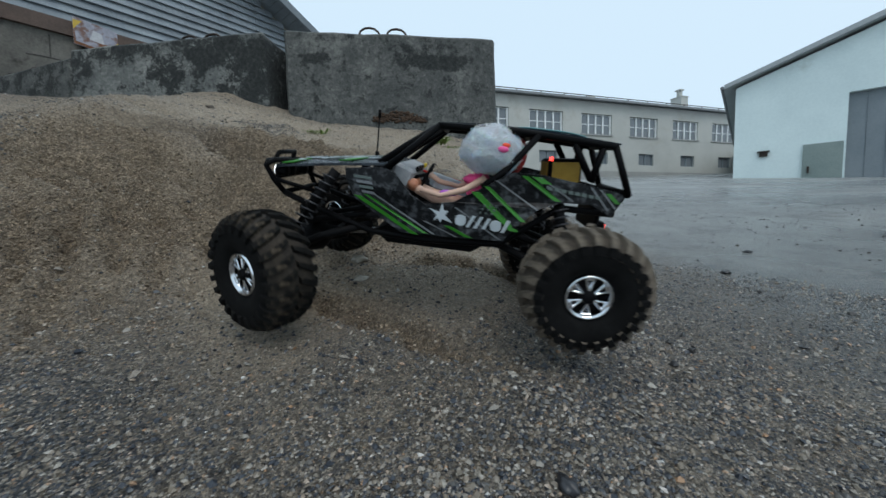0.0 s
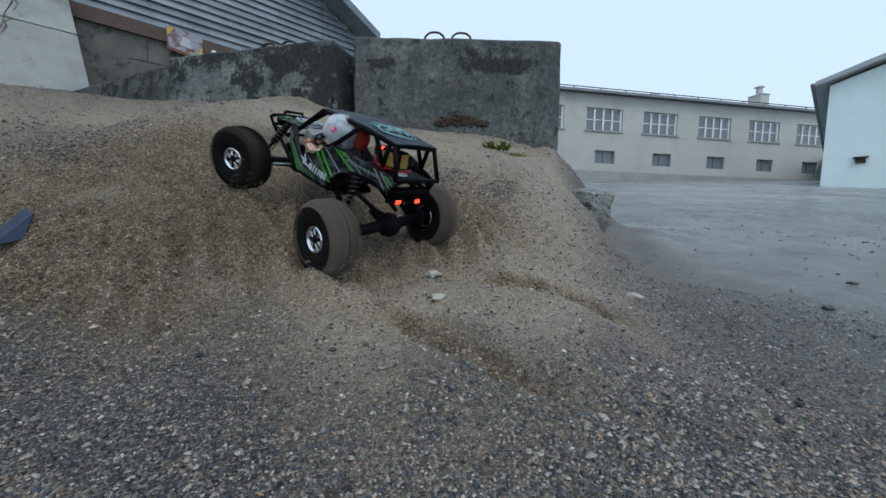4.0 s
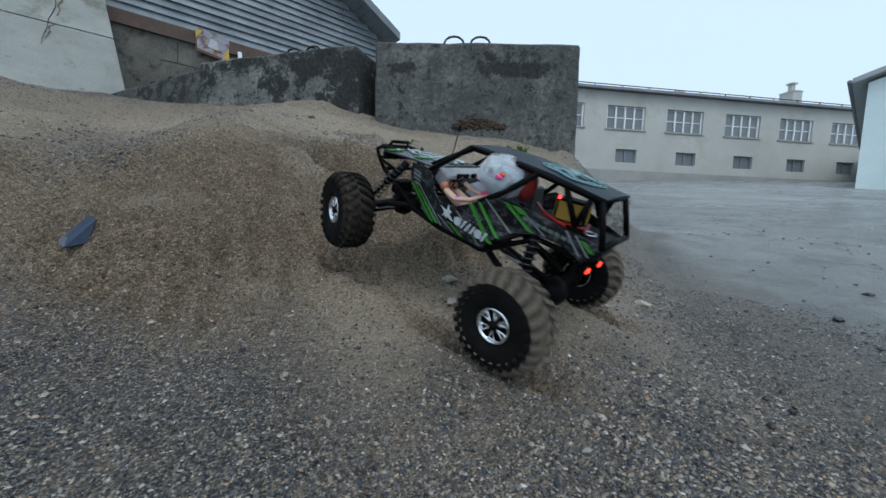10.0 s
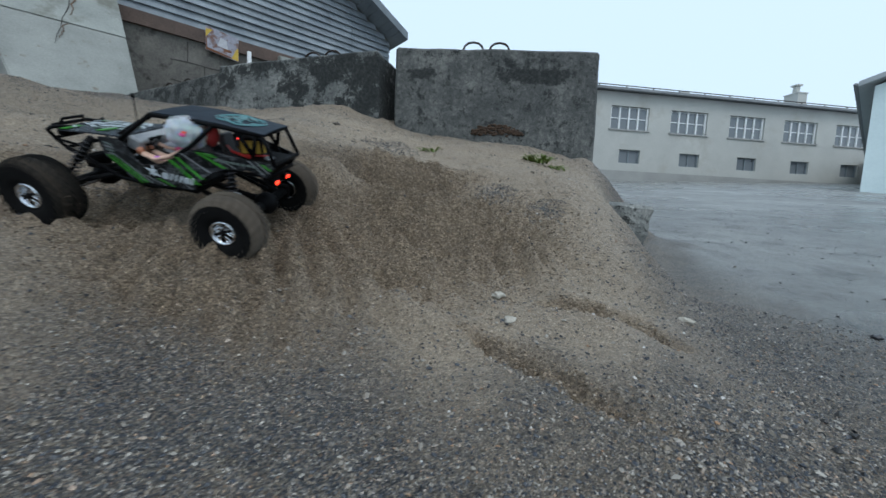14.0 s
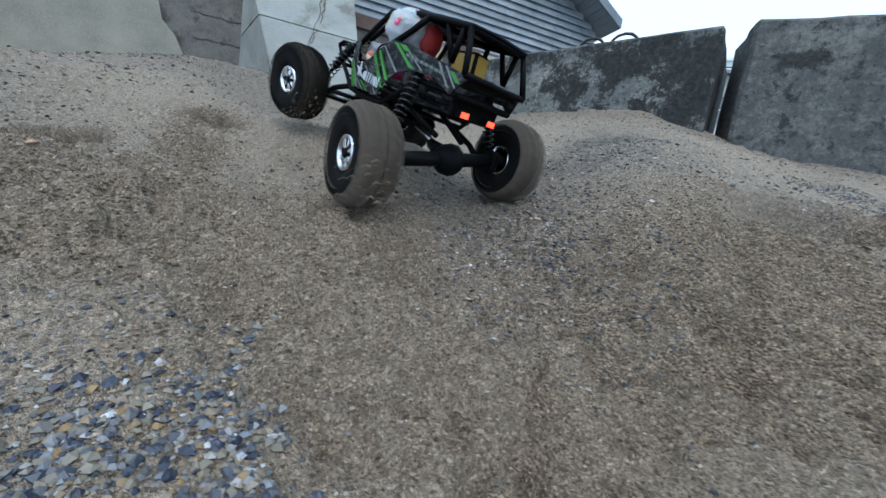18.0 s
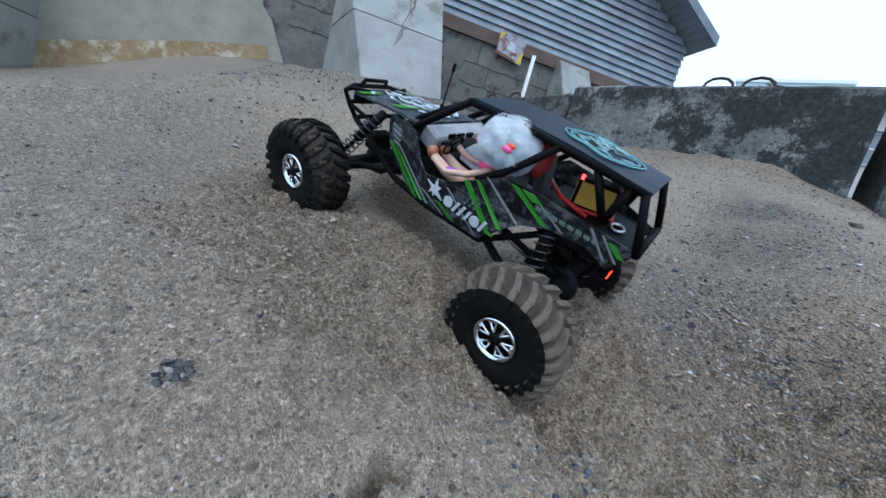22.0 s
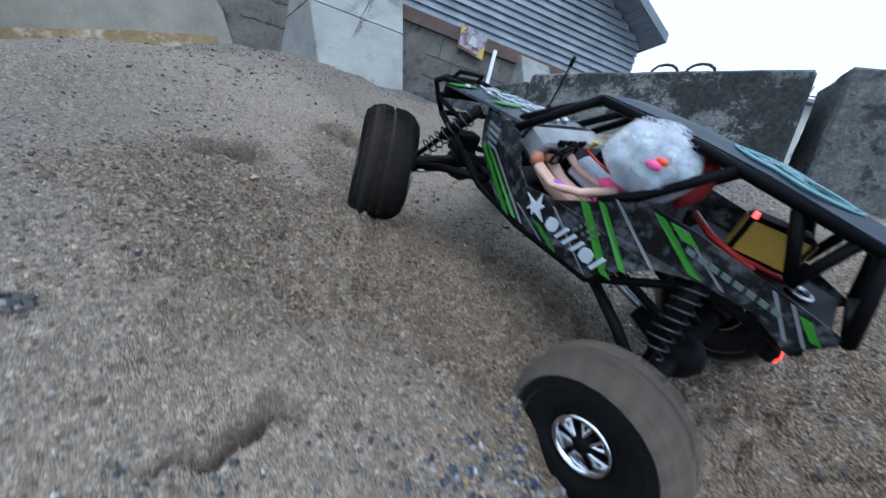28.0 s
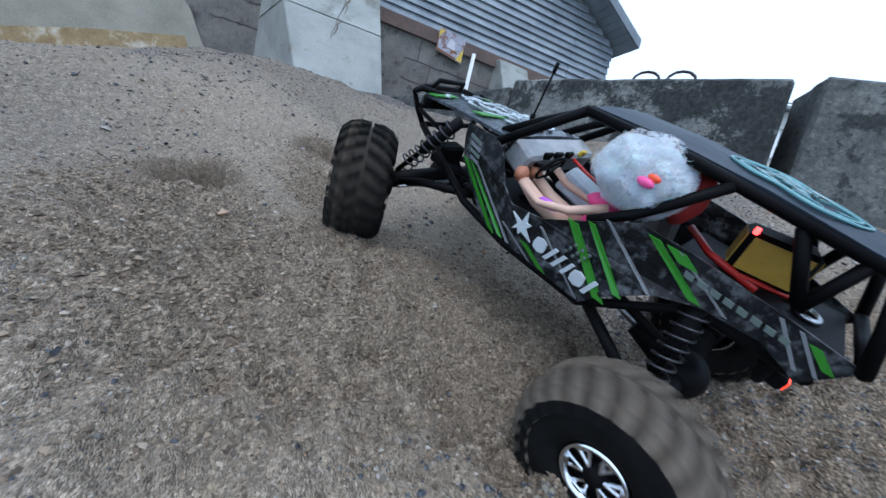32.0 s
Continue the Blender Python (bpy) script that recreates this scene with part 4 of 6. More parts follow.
def far_house():
    at, LEFT = line_frame((5.8, 27.0), 20), -9.6
    house = tagged(empty("workshop_building"), "long two-storey cream workshop building with white-barred windows", "building")
    upper = [(c - 1.42, c + 1.42, 6.52, 8.05) for c in (-8.06, -3.5, 0.98, 5.47, 10.1, 14.6, 19.1, 23.6)]
    lower = [(c - 0.80 + 0.2, c + 0.95, 4.28, 5.18) for c in (-8.06, -3.5, 0.98, 5.57, 10.2, 14.7, 19.1, 23.6)]
    bm = bmesh.new()
    wall_with_holes(bm, at, LEFT, 26, 3.75, 8.95, upper + lower)
    cuboid(bm, at, LEFT, 26, -10, -0.35, 1.5, 8.95)
    part("wall", bm, cream, house)
    bm = bmesh.new()
    cuboid(bm, at, LEFT, 26, -0.3, 0.05, 1.5, 3.75)
    part("socle", bm, socle, house)
    bm = bmesh.new()
    a = [bm.verts.new(at(u, o, z + dz)) for dz in (0, 0.16) for u in (LEFT - 0.3, 26.4) for o, z in ((0.5, 8.92), (-5.2, 9.75), (-11, 8.92))]
    for f in ((0, 1, 4, 3), (1, 2, 5, 4), (6, 9, 10, 7), (7, 10, 11, 8), (0, 3, 9, 6), (2, 8, 11, 5), (0, 6, 7, 1), (1, 7, 8, 2), (3, 4, 10, 9), (4, 5, 11, 10)):
        bm.faces.new([a[i] for i in f])
    bmesh.ops.recalc_face_normals(bm, faces=bm.faces[:])
    roof = part("roof", bm, tile_roof, house)
    bm = bmesh.new()
    for i in range(19):
        u = LEFT + 0.15 + i * 1.95
        cuboid(bm, at, u, u + 0.05, 0.30, 0.36, 9.05, 9.26)
    cuboid(bm, at, LEFT, 26, 0.31, 0.35, 9.22, 9.27)
    part("snow_guard", bm, iron, roof)
    for u, w, z0, z1 in ((15.5, 0.80, 8.9, 10.75),):
        bm = bmesh.new()
        cuboid(bm, at, u - w / 2, u + w / 2, -1.9, -0.9, z0, z1 - 0.35)
        cuboid(bm, at, u - w / 2 - 0.04, u + w / 2 + 0.04, -1.94, -0.86, z1 - 0.35, z1 - 0.27)
        cuboid(bm, at, u - 0.15, u + 0.15, -1.55, -1.25, z1 - 0.27, z1 + 0.30)
        cuboid(bm, at, u - 0.25, u + 0.25, -1.65, -1.15, z1 + 0.30, z1 + 0.40)
        part("chimney", bm, cream, roof)
    bm = bmesh.new()
    cuboid(bm, at, 5.1, 5.7, -1.0, -0.5, 9.0, 9.55)
    part("vent", bm, cream, roof)
    for wins, cols, rws in ((upper, 4, 2), (lower, 2, 1)):
        for ua, ub, za, zb in wins:
            bm = bmesh.new()
            cuboid(bm, at, ua, ub, -0.24, -0.20, za, zb)
            pane = part("window", bm, hazed_glass, house)
            bm = bmesh.new()
            t = 0.11 if cols == 4 else 0.07
            for k in range(cols + 1):
                u = ua + (ub - ua - t) * k / cols
                cuboid(bm, at, u, u + t, -0.20, -0.12, za, zb)
            for k in range(rws + 1):
                z = za + (zb - za - 0.07) * k / rws
                cuboid(bm, at, ua, ub, -0.20, -0.155, z, z + (0.035 if rws == 2 and k != 1 else 0.05))
            part("window_frame", bm, white_paint if cols == 4 else door_dark, pane)
            if cols == 4:
                bm = bmesh.new()
                cuboid(bm, at, ua - 0.1, ub + 0.1, -0.2, 0.08, za - 0.1, za)
                part("window_sill", bm, socle, pane)
    return house


def white_house():
    at = line_frame((11.7, 16.5), -38)
    house = tagged(empty("white_hall"), "white rendered hall with a large gate and low gable", "building")
    ridge, end = 8.2, 16.05
    peak = 5.46 + (ridge - 0.35) * 0.331
    bm = bmesh.new()
    outline = [(0.35, -0.5), (0.35, 5.46), (ridge, peak), (end, 5.46), (end, -0.5), (7.6, -0.5), (7.6, 4.55), (3.62, 4.55), (3.62, -0.5)]
    prism(bm, outline, lambda u, v, w: at(u, -w, v), 0.35)
    part("front_wall", bm, white_wall, house, "white rendered gable wall, stained grey at its foot")
    for u in (0.36, end - 0.36):
        bm = bmesh.new()
        cuboid(bm, at, u, u + 0.35, -22, -0.352, -0.5, 5.46)
        part("side_wall", bm, white_wall, house)
    bm = bmesh.new()
    prism(bm, outline[:5], lambda u, v, w: at(u, -22.01 - w, v), 0.35)
    part("back_wall", bm, white_wall, house)
    bm = bmesh.new()
    prism(bm, [(-0.04, 5.45), (ridge, peak + 0.12), (end + 0.4, 5.45), (end + 0.4, 5.62), (ridge, peak + 0.32), (-0.04, 5.62)], lambda u, v, w: at(u, 0.35 - w, v), 22.5)
    # roof colour lifted to a paler grey, with the haze in it
    part("roof", bm, surface("grey_sheet_roof", (0.30, 0.32, 0.33), (0.40, 0.42, 0.43), 0.8, 9, 0.6, 0, 0.2, 0.01), house, "grey sheet roof")
    bm = bmesh.new()
    tube(bm, [at(-0.10, o, 5.50) for o in (0.4, -22)], 0.07, 8)
    part("gutter", bm, tile_roof, house)
    bm = bmesh.new()
    cuboid(bm, at, 3.62, 7.6, -0.3, -0.22, -0.5, 4.55)
    gate = part("gate", bm, door_dark, house, "large dark gate")
    for k in range(9):
        bm = bmesh.new()
        cuboid(bm, at, 3.64 + k * 0.49, 3.68 + k * 0.49, -0.219, -0.19, -0.5, 4.54)
        part("rib", bm, door_dark, gate)
    bm = bmesh.new()
    cuboid(bm, at, 2.47, 3.55, 0.002, 0.07, -0.4, 2.8)
    door = part("door", bm, green_door, house, "grey-green metal door")
    bm = bmesh.new()
    cuboid(bm, at, 2.60, 2.66, 0.07, 0.12, 1.7, 1.95)
    part("handle", bm, iron, door)
    bm = bmesh.new()
    cuboid(bm, at, 1.18, 1.44, 0.002, 0.10, 2.50, 2.68)
    cuboid(bm, at, 1.12, 1.50, 0.002, 0.16, 2.68, 2.72)
    part("wall_vent", bm, iron, house)
    return house


def far_building():
    at = line_frame((-9.2, 60.0), 0)
    hall = tagged(empty("flat_roofed_building"), "pale flat-roofed building far behind the blocks", "building")
    bm = bmesh.new()
    cuboid(bm, at, 0, 10.6, -12, 0, 2.5, 23.1)
    part("wall", bm, white_wall, hall)
    bm = bmesh.new()
    cuboid(bm, at, -0.2, 10.9, -12.3, 0.4, 23.102, 23.5)
    part("roof", bm, white_paint, hall, "white roof slab with a small overhang")
    bm = bmesh.new()
    cuboid(bm, at, 10.602, 14.5, -11.0, -2.0, 2.5, 20.5)
    annex = part("annex", bm, white_wall, hall)
    bm = bmesh.new()
    cuboid(bm, at, 12.2, 13.2, -4.0, -3.0, 20.5, 23.7)
    cuboid(bm, at, 12.05, 13.35, -4.15, -2.85, 23.7, 24.0)
    part("chimney", bm, cream, annex)
    return hall


far_house()
white_house()
far_building()

# ---- the model crawler ----
shell = surface("camouflage_shell", (0.003, 0.0035, 0.004), (0.018, 0.019, 0.021), 55, 220, 0.34, 0, 0.05, 0.0003, (0.085, 0.09, 0.096), 85, 0.56)
shell.node_tree.nodes["Principled BSDF"].inputs["Specular IOR Level"].default_value = 0.12
tube_black = plain("tube_black", (0.004, 0.004, 0.0045), 0.5)
plastic = plain("black_plastic", (0.006, 0.006, 0.0065), 0.5)
rubber = surface("dusty_rubber", (0.004, 0.004, 0.004), (0.016, 0.0155, 0.014), 60, 260, 0.9, 0, 0.3, 0.0005, (0.10, 0.078, 0.055), 70, 0.60)
rubber.node_tree.nodes["Principled BSDF"].inputs["Specular IOR Level"].default_value = 0.1
sandy_rubber = surface("sandy_rubber", (0.060, 0.049, 0.037), (0.150, 0.122, 0.091), 60, 260, 0.9, 0, 0.3, 0.0005, (0.030, 0.025, 0.020), 80, 0.58)
sandy_tread = surface("sand_caked_tread", (0.018, 0.014, 0.011), (0.085, 0.066, 0.048), 90, 300, 0.95, 0, 0.4, 0.0008)
packed = surface("sand_packed_tread", (0.010, 0.008, 0.0065), (0.055, 0.043, 0.031), 90, 300, 0.95, 0, 0.4, 0.0008)
rubber_side = surface("black_rubber", (0.004, 0.004, 0.004), (0.012, 0.012, 0.012), 40, 200, 0.85, 0, 0.2, 0.0004)
rubber_side.node_tree.nodes["Principled BSDF"].inputs["Specular IOR Level"].default_value = 0.1
chrome = plain("chrome", (0.75, 0.77, 0.8), 0.14, 1.0)
steel = plain("spring_steel", (0.45, 0.46, 0.48), 0.3, 1.0)
spring_black = plain("spring_black", (0.05, 0.05, 0.055), 0.35, 0.7)
green = plain("green_vinyl", (0.030, 0.185, 0.012), 0.35)
silver_vinyl = plain("silver_vinyl", (0.16, 0.17, 0.18), 0.35)
faint_vinyl = plain("faint_vinyl", (0.10, 0.13, 0.12), 0.4)
white_vinyl = plain("white_vinyl", (0.50, 0.55, 0.58), 0.4)
roof_blue = surface("roof_film", (0.008, 0.011, 0.018), (0.024, 0.034, 0.046), 25, 120, 0.46, 0, 0.03, 0.0003)
roof_blue.node_tree.nodes["Principled BSDF"].inputs["Specular IOR Level"].default_value = 0.09
teal = plain("teal_print", (0.10, 0.25, 0.26), 0.3)
bonnet_skin = surface("bonnet_skin", (0.012, 0.014, 0.018), (0.085, 0.10, 0.115), 38, 200, 0.25, 0, 0.05, 0.0003)
bonnet_skin.node_tree.nodes["Principled BSDF"].inputs["Specular IOR Level"].default_value = 0.12
red_wire = plain("red_plastic", (0.5, 0.02, 0.015), 0.4)
amber = surface("amber_card", (0.42, 0.25, 0.03), (0.58, 0.36, 0.05), 30, 150, 0.5, 0, 0.1, 0.0003)
tail_glow = plain("tail_light_glow", (1.0, 0.035, 0.012), 0.3, 0, 4.5)
led_glow = plain("led_glow", (1.0, 0.04, 0.03), 0.3, 0, 5)
head_glow = plain("head_light_glow", (0.95, 0.97, 1.0), 0.3, 0, 3)
silver_card = surface("silver_card", (0.30, 0.33, 0.36), (0.50, 0.54, 0.58), 40, 150, 0.45, 0, 0.1, 0.0003)
dash_grey = surface("dash_grey", (0.22, 0.23, 0.24), (0.42, 0.43, 0.44), 40, 150, 0.45, 0, 0.1, 0.0003)
seat_grey = surface("seat_grey", (0.04, 0.04, 0.042), (0.10, 0.10, 0.105), 60, 200, 0.6, 0, 0.1, 0.0003)
WB, TRACK, RAD = 0.174, 0.127, 0.065
SIZE = 0.965  # of the tyres
TOY = 0.965  # of the whole crawler


for dark in (tube_black, plastic):
    dark.node_tree.nodes["Principled BSDF"].inputs["Specular IOR Level"].default_value = 0.06


def build_wheel(knob, tread):
    """One wheel about its own x axis, outer face to -x."""
    bm = bmesh.new()
    tube(bm, [(-0.020, 0, 0), (0.026, 0, 0)], 0.009, 6)
    hub = part("wheel", bm, plastic)
    bm = bmesh.new()
    lathe(bm, [(-0.019, 0.0235), (-0.0255, 0.027), (-0.0295, 0.036), (-0.0300, 0.047), (-0.0280, 0.0555), (-0.0225, 0.0612), (-0.012, 0.0648), (0.012, 0.0648), (0.0225, 0.0612), (0.0280, 0.0555), (0.0300, 0.047), (0.0295, 0.036), (0.0255, 0.027), (0.019, 0.0235)], 44)
    for f in bm.faces:
        if sum(math.hypot(v.co.y, v.co.z) for v in f.verts) / len(f.verts) < 0.0540:
            f.material_index = 1
    bmesh.ops.scale(bm, vec=(SIZE, SIZE, SIZE), verts=bm.verts[:])
    part("tyre", bm, (tread, rubber_side), hub, "knobbly black rubber tyre dusted with sand", smooth=True)
    # long lugs that run from the crown over the shoulder, a mesh for each side
    course = ((0.0015, 0.0640, 0.0036, 0.0055, 0.16), (0.0120, 0.0638, 0.0042, 0.0062, 0.08), (0.0215, 0.0608, 0.0044, 0.0058, 0.01), (0.0280, 0.0550, 0.0040, 0.0048, 0.0), (0.0303, 0.0475, 0.0030, 0.0026, 0.0))
    for side in (-1, 1):
        bm = bmesh.new()
        rings = []
        for k, (x, r, half, high, turn) in enumerate(course):
            (x0, r0), (x1, r1) = course[max(0, k - 1)][:2], course[min(len(course) - 1, k + 1)][:2]
            n = Vector((-(r1 - r0), x1 - x0)).normalized()
            ring = []
            for w, up in ((-1, -0.001), (-0.8, high), (0.8, high), (1, -0.001)):
                xx, rr = x + n.x * up, r + n.y * up
                a = turn + w * half / rr
                ring.append(bm.verts.new((side * xx * SIZE, rr * math.sin(a) * SIZE, rr * math.cos(a) * SIZE)))
            rings.append(ring)
        for k, (a, b) in enumerate(zip(rings, rings[1:])):
            for i in range(3):
                bm.faces.new((a[i], a[i + 1], b[i + 1], b[i])).material_index = 1 if k == 3 else 0
        bm.faces.new(rings[0]), bm.faces.new(rings[-1])
        bmesh.ops.recalc_face_normals(bm, faces=bm.faces[:])
        first = part("lug", bm, (knob, rubber_side), hub)
        for k in range(24):
            lug = first if k == 0 else new("lug", first.data)
            lug.parent = hub
            lug.matrix_local = Matrix.Rotation((k + (0.5 if side > 0 else 0)) * math.tau / 24, 4, "X")
    bm = bmesh.new()
    lathe(bm, [(-0.020, 0.0225), (-0.0250, 0.0240), (-0.0250, 0.0262), (-0.019, 0.0270), (0.019, 0.0270), (0.023, 0.026), (0.021, 0.0240), (0.0, 0.0225), (-0.010, 0.0215), (-0.020, 0.0225)], 36)
    bmesh.ops.scale(bm, vec=(1, 0.88, 0.88), verts=bm.verts[:])
    part("rim", bm, chrome, hub, "chrome rim with six split spokes", smooth=True)
    for k in range(6):
        bm = bmesh.new()
        for side in (-1, 1):
            m = Matrix.Rotation(k * math.tau / 6 + side * 0.17, 4, "X") @ Matrix.Translation((-0.0195, 0, 0.0132)) @ Matrix.Rotation(0.16, 4, "Y") @ Matrix.Rotation(side * 0.16, 4, "X")
            box(bm, (0, 0, 0), (0.0045, 0.0026, 0.0155), m, 0.0008)
        m = Matrix.Rotation(k * math.tau / 6, 4, "X") @ Matrix.Translation((-0.0205, 0, 0.0188))
        box(bm, (0, 0, 0), (0.0045, 0.0090, 0.0034), m, 0.0008)
        part("spoke", bm, chrome, hub)
    bm = bmesh.new()
    lathe(bm, [(-0.0150, 0.0), (-0.0152, 0.0195), (-0.0130, 0.0197)], 24)
    part("brake_disc", bm, plastic, hub)
    bm = bmesh.new()
    lathe(bm, [(-0.0255, 0.0), (-0.0255, 0.0050), (-0.0215, 0.0078), (-0.014, 0.0085)], 20)
    part("wheel_nut", bm, plastic, hub, "black hub cap")
    return hub


def spring(bm, a, b, r, turns, wire):
    a, b = Vector(a), Vector(b)
    d = (b - a).normalized()
    u = d.orthogonal().normalized()
    w = d.cross(u)
    n = turns * 12
    tube(bm, [a + (b - a) * (i / n) + (u * math.cos(i * math.tau / 12) + w * math.sin(i * math.tau / 12)) * r for i in range(n + 1)], wire, 5)


def build_car():
    car = tagged(empty("rc_crawler"), "black radio-controlled rock crawler with green stripes and knobbly tyres", "toy car")
    # frame of round tubes
    frame_lines = []
    for s in (-1, 1):
        frame_lines += [
            [(s * 0.046, 0.190, 0.130), (s * 0.052, 0.140, 0.114), (s * 0.068, 0.070, 0.099), (s * 0.078, 0.0, 0.099), (s * 0.078, -0.085, 0.104), (s * 0.062, -0.150, 0.152), (s * 0.048, -0.216, 0.150)],
            [(s * 0.071, 0.056, 0.1745), (s * 0.066, 0.028, 0.200), (s * 0.058, -0.002, 0.229)],
            [(s * 0.056, 0.066, 0.180), (s * 0.050, 0.035, 0.204), (s * 0.043, 0.000, 0.229)],
            [(s * 0.058, -0.002, 0.229), (s * 0.056, -0.090, 0.2315), (s * 0.048, -0.203, 0.2265)],
            [(s * 0.086, -0.058, 0.168), (s * 0.078, -0.080, 0.187), (s * 0.067, -0.096, 0.206), (s * 0.056, -0.114, 0.229)],
            [(s * 0.048, -0.203, 0.2265), (s * 0.050, -0.216, 0.200), (s * 0.053, -0.227, 0.175)],
            [(s * 0.050, -0.156, 0.226), (s * 0.048, -0.182, 0.188)],
            [(s * 0.048, -0.190, 0.225), (s * 0.048, -0.184, 0.184)],
        ]
    for y, z, h in ((-0.002, 0.229, 0.058), (-0.203, 0.2265, 0.048), (-0.227, 0.175, 0.053), (-0.114, 0.229, 0.055), (-0.216, 0.150, 0.046)):
        frame_lines.append([(-h, y, z), (h, y, z)])
    for pts in frame_lines:
        bm = bmesh.new()
        tube(bm, pts, 0.0041, 8)
        part("frame_tube", bm, tube_black, car)
    bm = bmesh.new()
    for s in (-1, 1):
        tube(bm, [(s * 0.034, 0.180, 0.169), (s * 0.052, 0.198, 0.169), (s * 0.056, 0.207, 0.162), (s * 0.051, 0.200, 0.145), (s * 0.046, 0.190, 0.130)], 0.0034, 8)
        tube(bm, [(s * 0.051, 0.200, 0.146), (s * 0.040, 0.150, 0.134)], 0.0028, 6)
    tube(bm, [(-0.056, 0.207, 0.162), (-0.034, 0.217, 0.166), (0.034, 0.217, 0.166), (0.056, 0.207, 0.162)], 0.0034, 8)
    tube(bm, [(-0.024, 0.214, 0.166), (-0.021, 0.209, 0.177), (0.021, 0.209, 0.177), (0.024, 0.214, 0.166)], 0.0030, 8)
    tube(bm, [(-0.046, 0.190, 0.130), (0.046, 0.190, 0.130)], 0.0034, 8)
    tube(bm, [(-0.051, 0.201, 0.148), (0.051, 0.201, 0.148)], 0.003, 8)
    part("front_bumper", bm, tube_black, car, "black tubular front bumper")
    for x in (-0.036, -0.018, 0.018, 0.036):
        bm = bmesh.new()
        tube(bm, [(x, 0.190, 0.155), (x, 0.203, 0.156)], [0.0065, 0.0080], 12)
        lamp = part("headlight", bm, plastic, car)
        bm = bmesh.new()
        tube(bm, [(x, 0.2032, 0.156), (x, 0.205, 0.156)], 0.0060, 12)
        part("lens", bm, head_glow, lamp, "lit white headlight lens")
    # bonnet
    bm = bmesh.new()
    prof = ((0.200, 0.167, 0.046), (0.175, 0.171, 0.050), (0.12, 0.178, 0.057), (0.06, 0.185, 0.067), (0.046, 0.185, 0.068))
    rows = []
    for y, z, h in prof:
        rows.append([bm.verts.new((x * h, y, z - 0.004 * abs(x) ** 3)) for x in (-1, -0.6, -0.2, 0.2, 0.6, 1)])
    for a, b in zip(rows, rows[1:]):
        for i in range(5):
            bm.faces.new((a[i], a[i + 1], b[i + 1], b[i]))
    g = bmesh.ops.extrude_face_region(bm, geom=bm.faces[:])
    bmesh.ops.translate(bm, vec=(0, 0, -0.003), verts=[v for v in g["geom"] if isinstance(v, bmesh.types.BMVert)])
    bmesh.ops.recalc_face_normals(bm, faces=bm.faces[:])
    bonnet = part("bonnet", bm, bonnet_skin, car, "grey and white printed bonnet panel")
    def bonnet_z(x, y):
        z = 0.1862 - 0.00118 * 100 * max(0.0, y - 0.06) - 0.0003 * 100 * max(0.0, y - 0.175)
        half = 0.068 - (y - 0.046) * 0.145
        return z - 0.004 * min(1.0, abs(x) / half) ** 3

    def on_bonnet(name, poly, material, up):
        sb = bmesh.new()
        prism(sb, poly, lambda u, v, w: (u, v, bonnet_z(u, v) + up - w), 0.0012)
        part(name, sb, material, bonnet)

    for s in (-1, 1):
        for y0, wide in ((0.176, 0.014), (0.104, 0.016)):
            on_bonnet("stripe", ((s * 0.028, y0), (s * 0.050, y0 + 0.014), (s * 0.050, y0 + 0.014 - wide), (s * 0.028, y0 - wide)), green, 0.0010)
    # swirls of the print, thin bent strokes round the middle
    rng = random.Random(12)
    for i in range(70):
        cy, cx = rng.uniform(0.070, 0.165), rng.uniform(-0.030, 0.030)
        r, a0, sweep, wide = rng.uniform(0.006, 0.022), rng.uniform(0, math.tau), rng.uniform(0.8, 2.2), rng.uniform(0.0020, 0.0036)
        arc = [a0 + sweep * k / 5 for k in range(6)]
        outer = [(cx + (r + wide * math.sin(math.pi * k / 5)) * math.cos(a), cy + (r + wide * math.sin(math.pi * k / 5)) * 1.25 * math.sin(a)) for k, a in enumerate(arc)]
        inner = [(cx + (r - 0.3 * wide) * math.cos(a), cy + (r - 0.3 * wide) * 1.25 * math.sin(a)) for a in reversed(arc)]
        if max(abs(u) for u, v in outer) < 0.048 and 0.052 < min(v for u, v in outer) and max(v for u, v in outer) < 0.192:
            on_bonnet("print_shape", outer + inner, white_vinyl if i % 3 else faint_vinyl, 0.0012 + 0.0002 * (i % 4))
    # side panels with their stripes
    outline = ((0.106, 0.170), (0.104, 0.158), (0.092, 0.137), (0.030, 0.105), (-0.020, 0.108), (-0.088, 0.111), (-0.102, 0.131), (-0.123, 0.151), (-0.148, 0.160), (-0.184, 0.160), (-0.212, 0.148), (-0.229, 0.174), (-0.190, 0.180), (-0.125, 0.188), (-0.090, 0.188), (-0.066, 0.173), (-0.028, 0.149), (0.003, 0.143), (0.020, 0.151), (0.042, 0.172), (0.058, 0.177))

    def lean(y, z):
        """How far the panel stands off the middle at a point of it."""
        w = 0.063 + 0.029 * min(1, max(0, (0.106 - y) / 0.10))
        w -= 0.042 * min(1, max(0, (-0.100 - y) / 0.127)) ** 1.1
        return w - 0.12 * max(0, z - 0.150) - 0.10 * max(0, 0.130 - z)

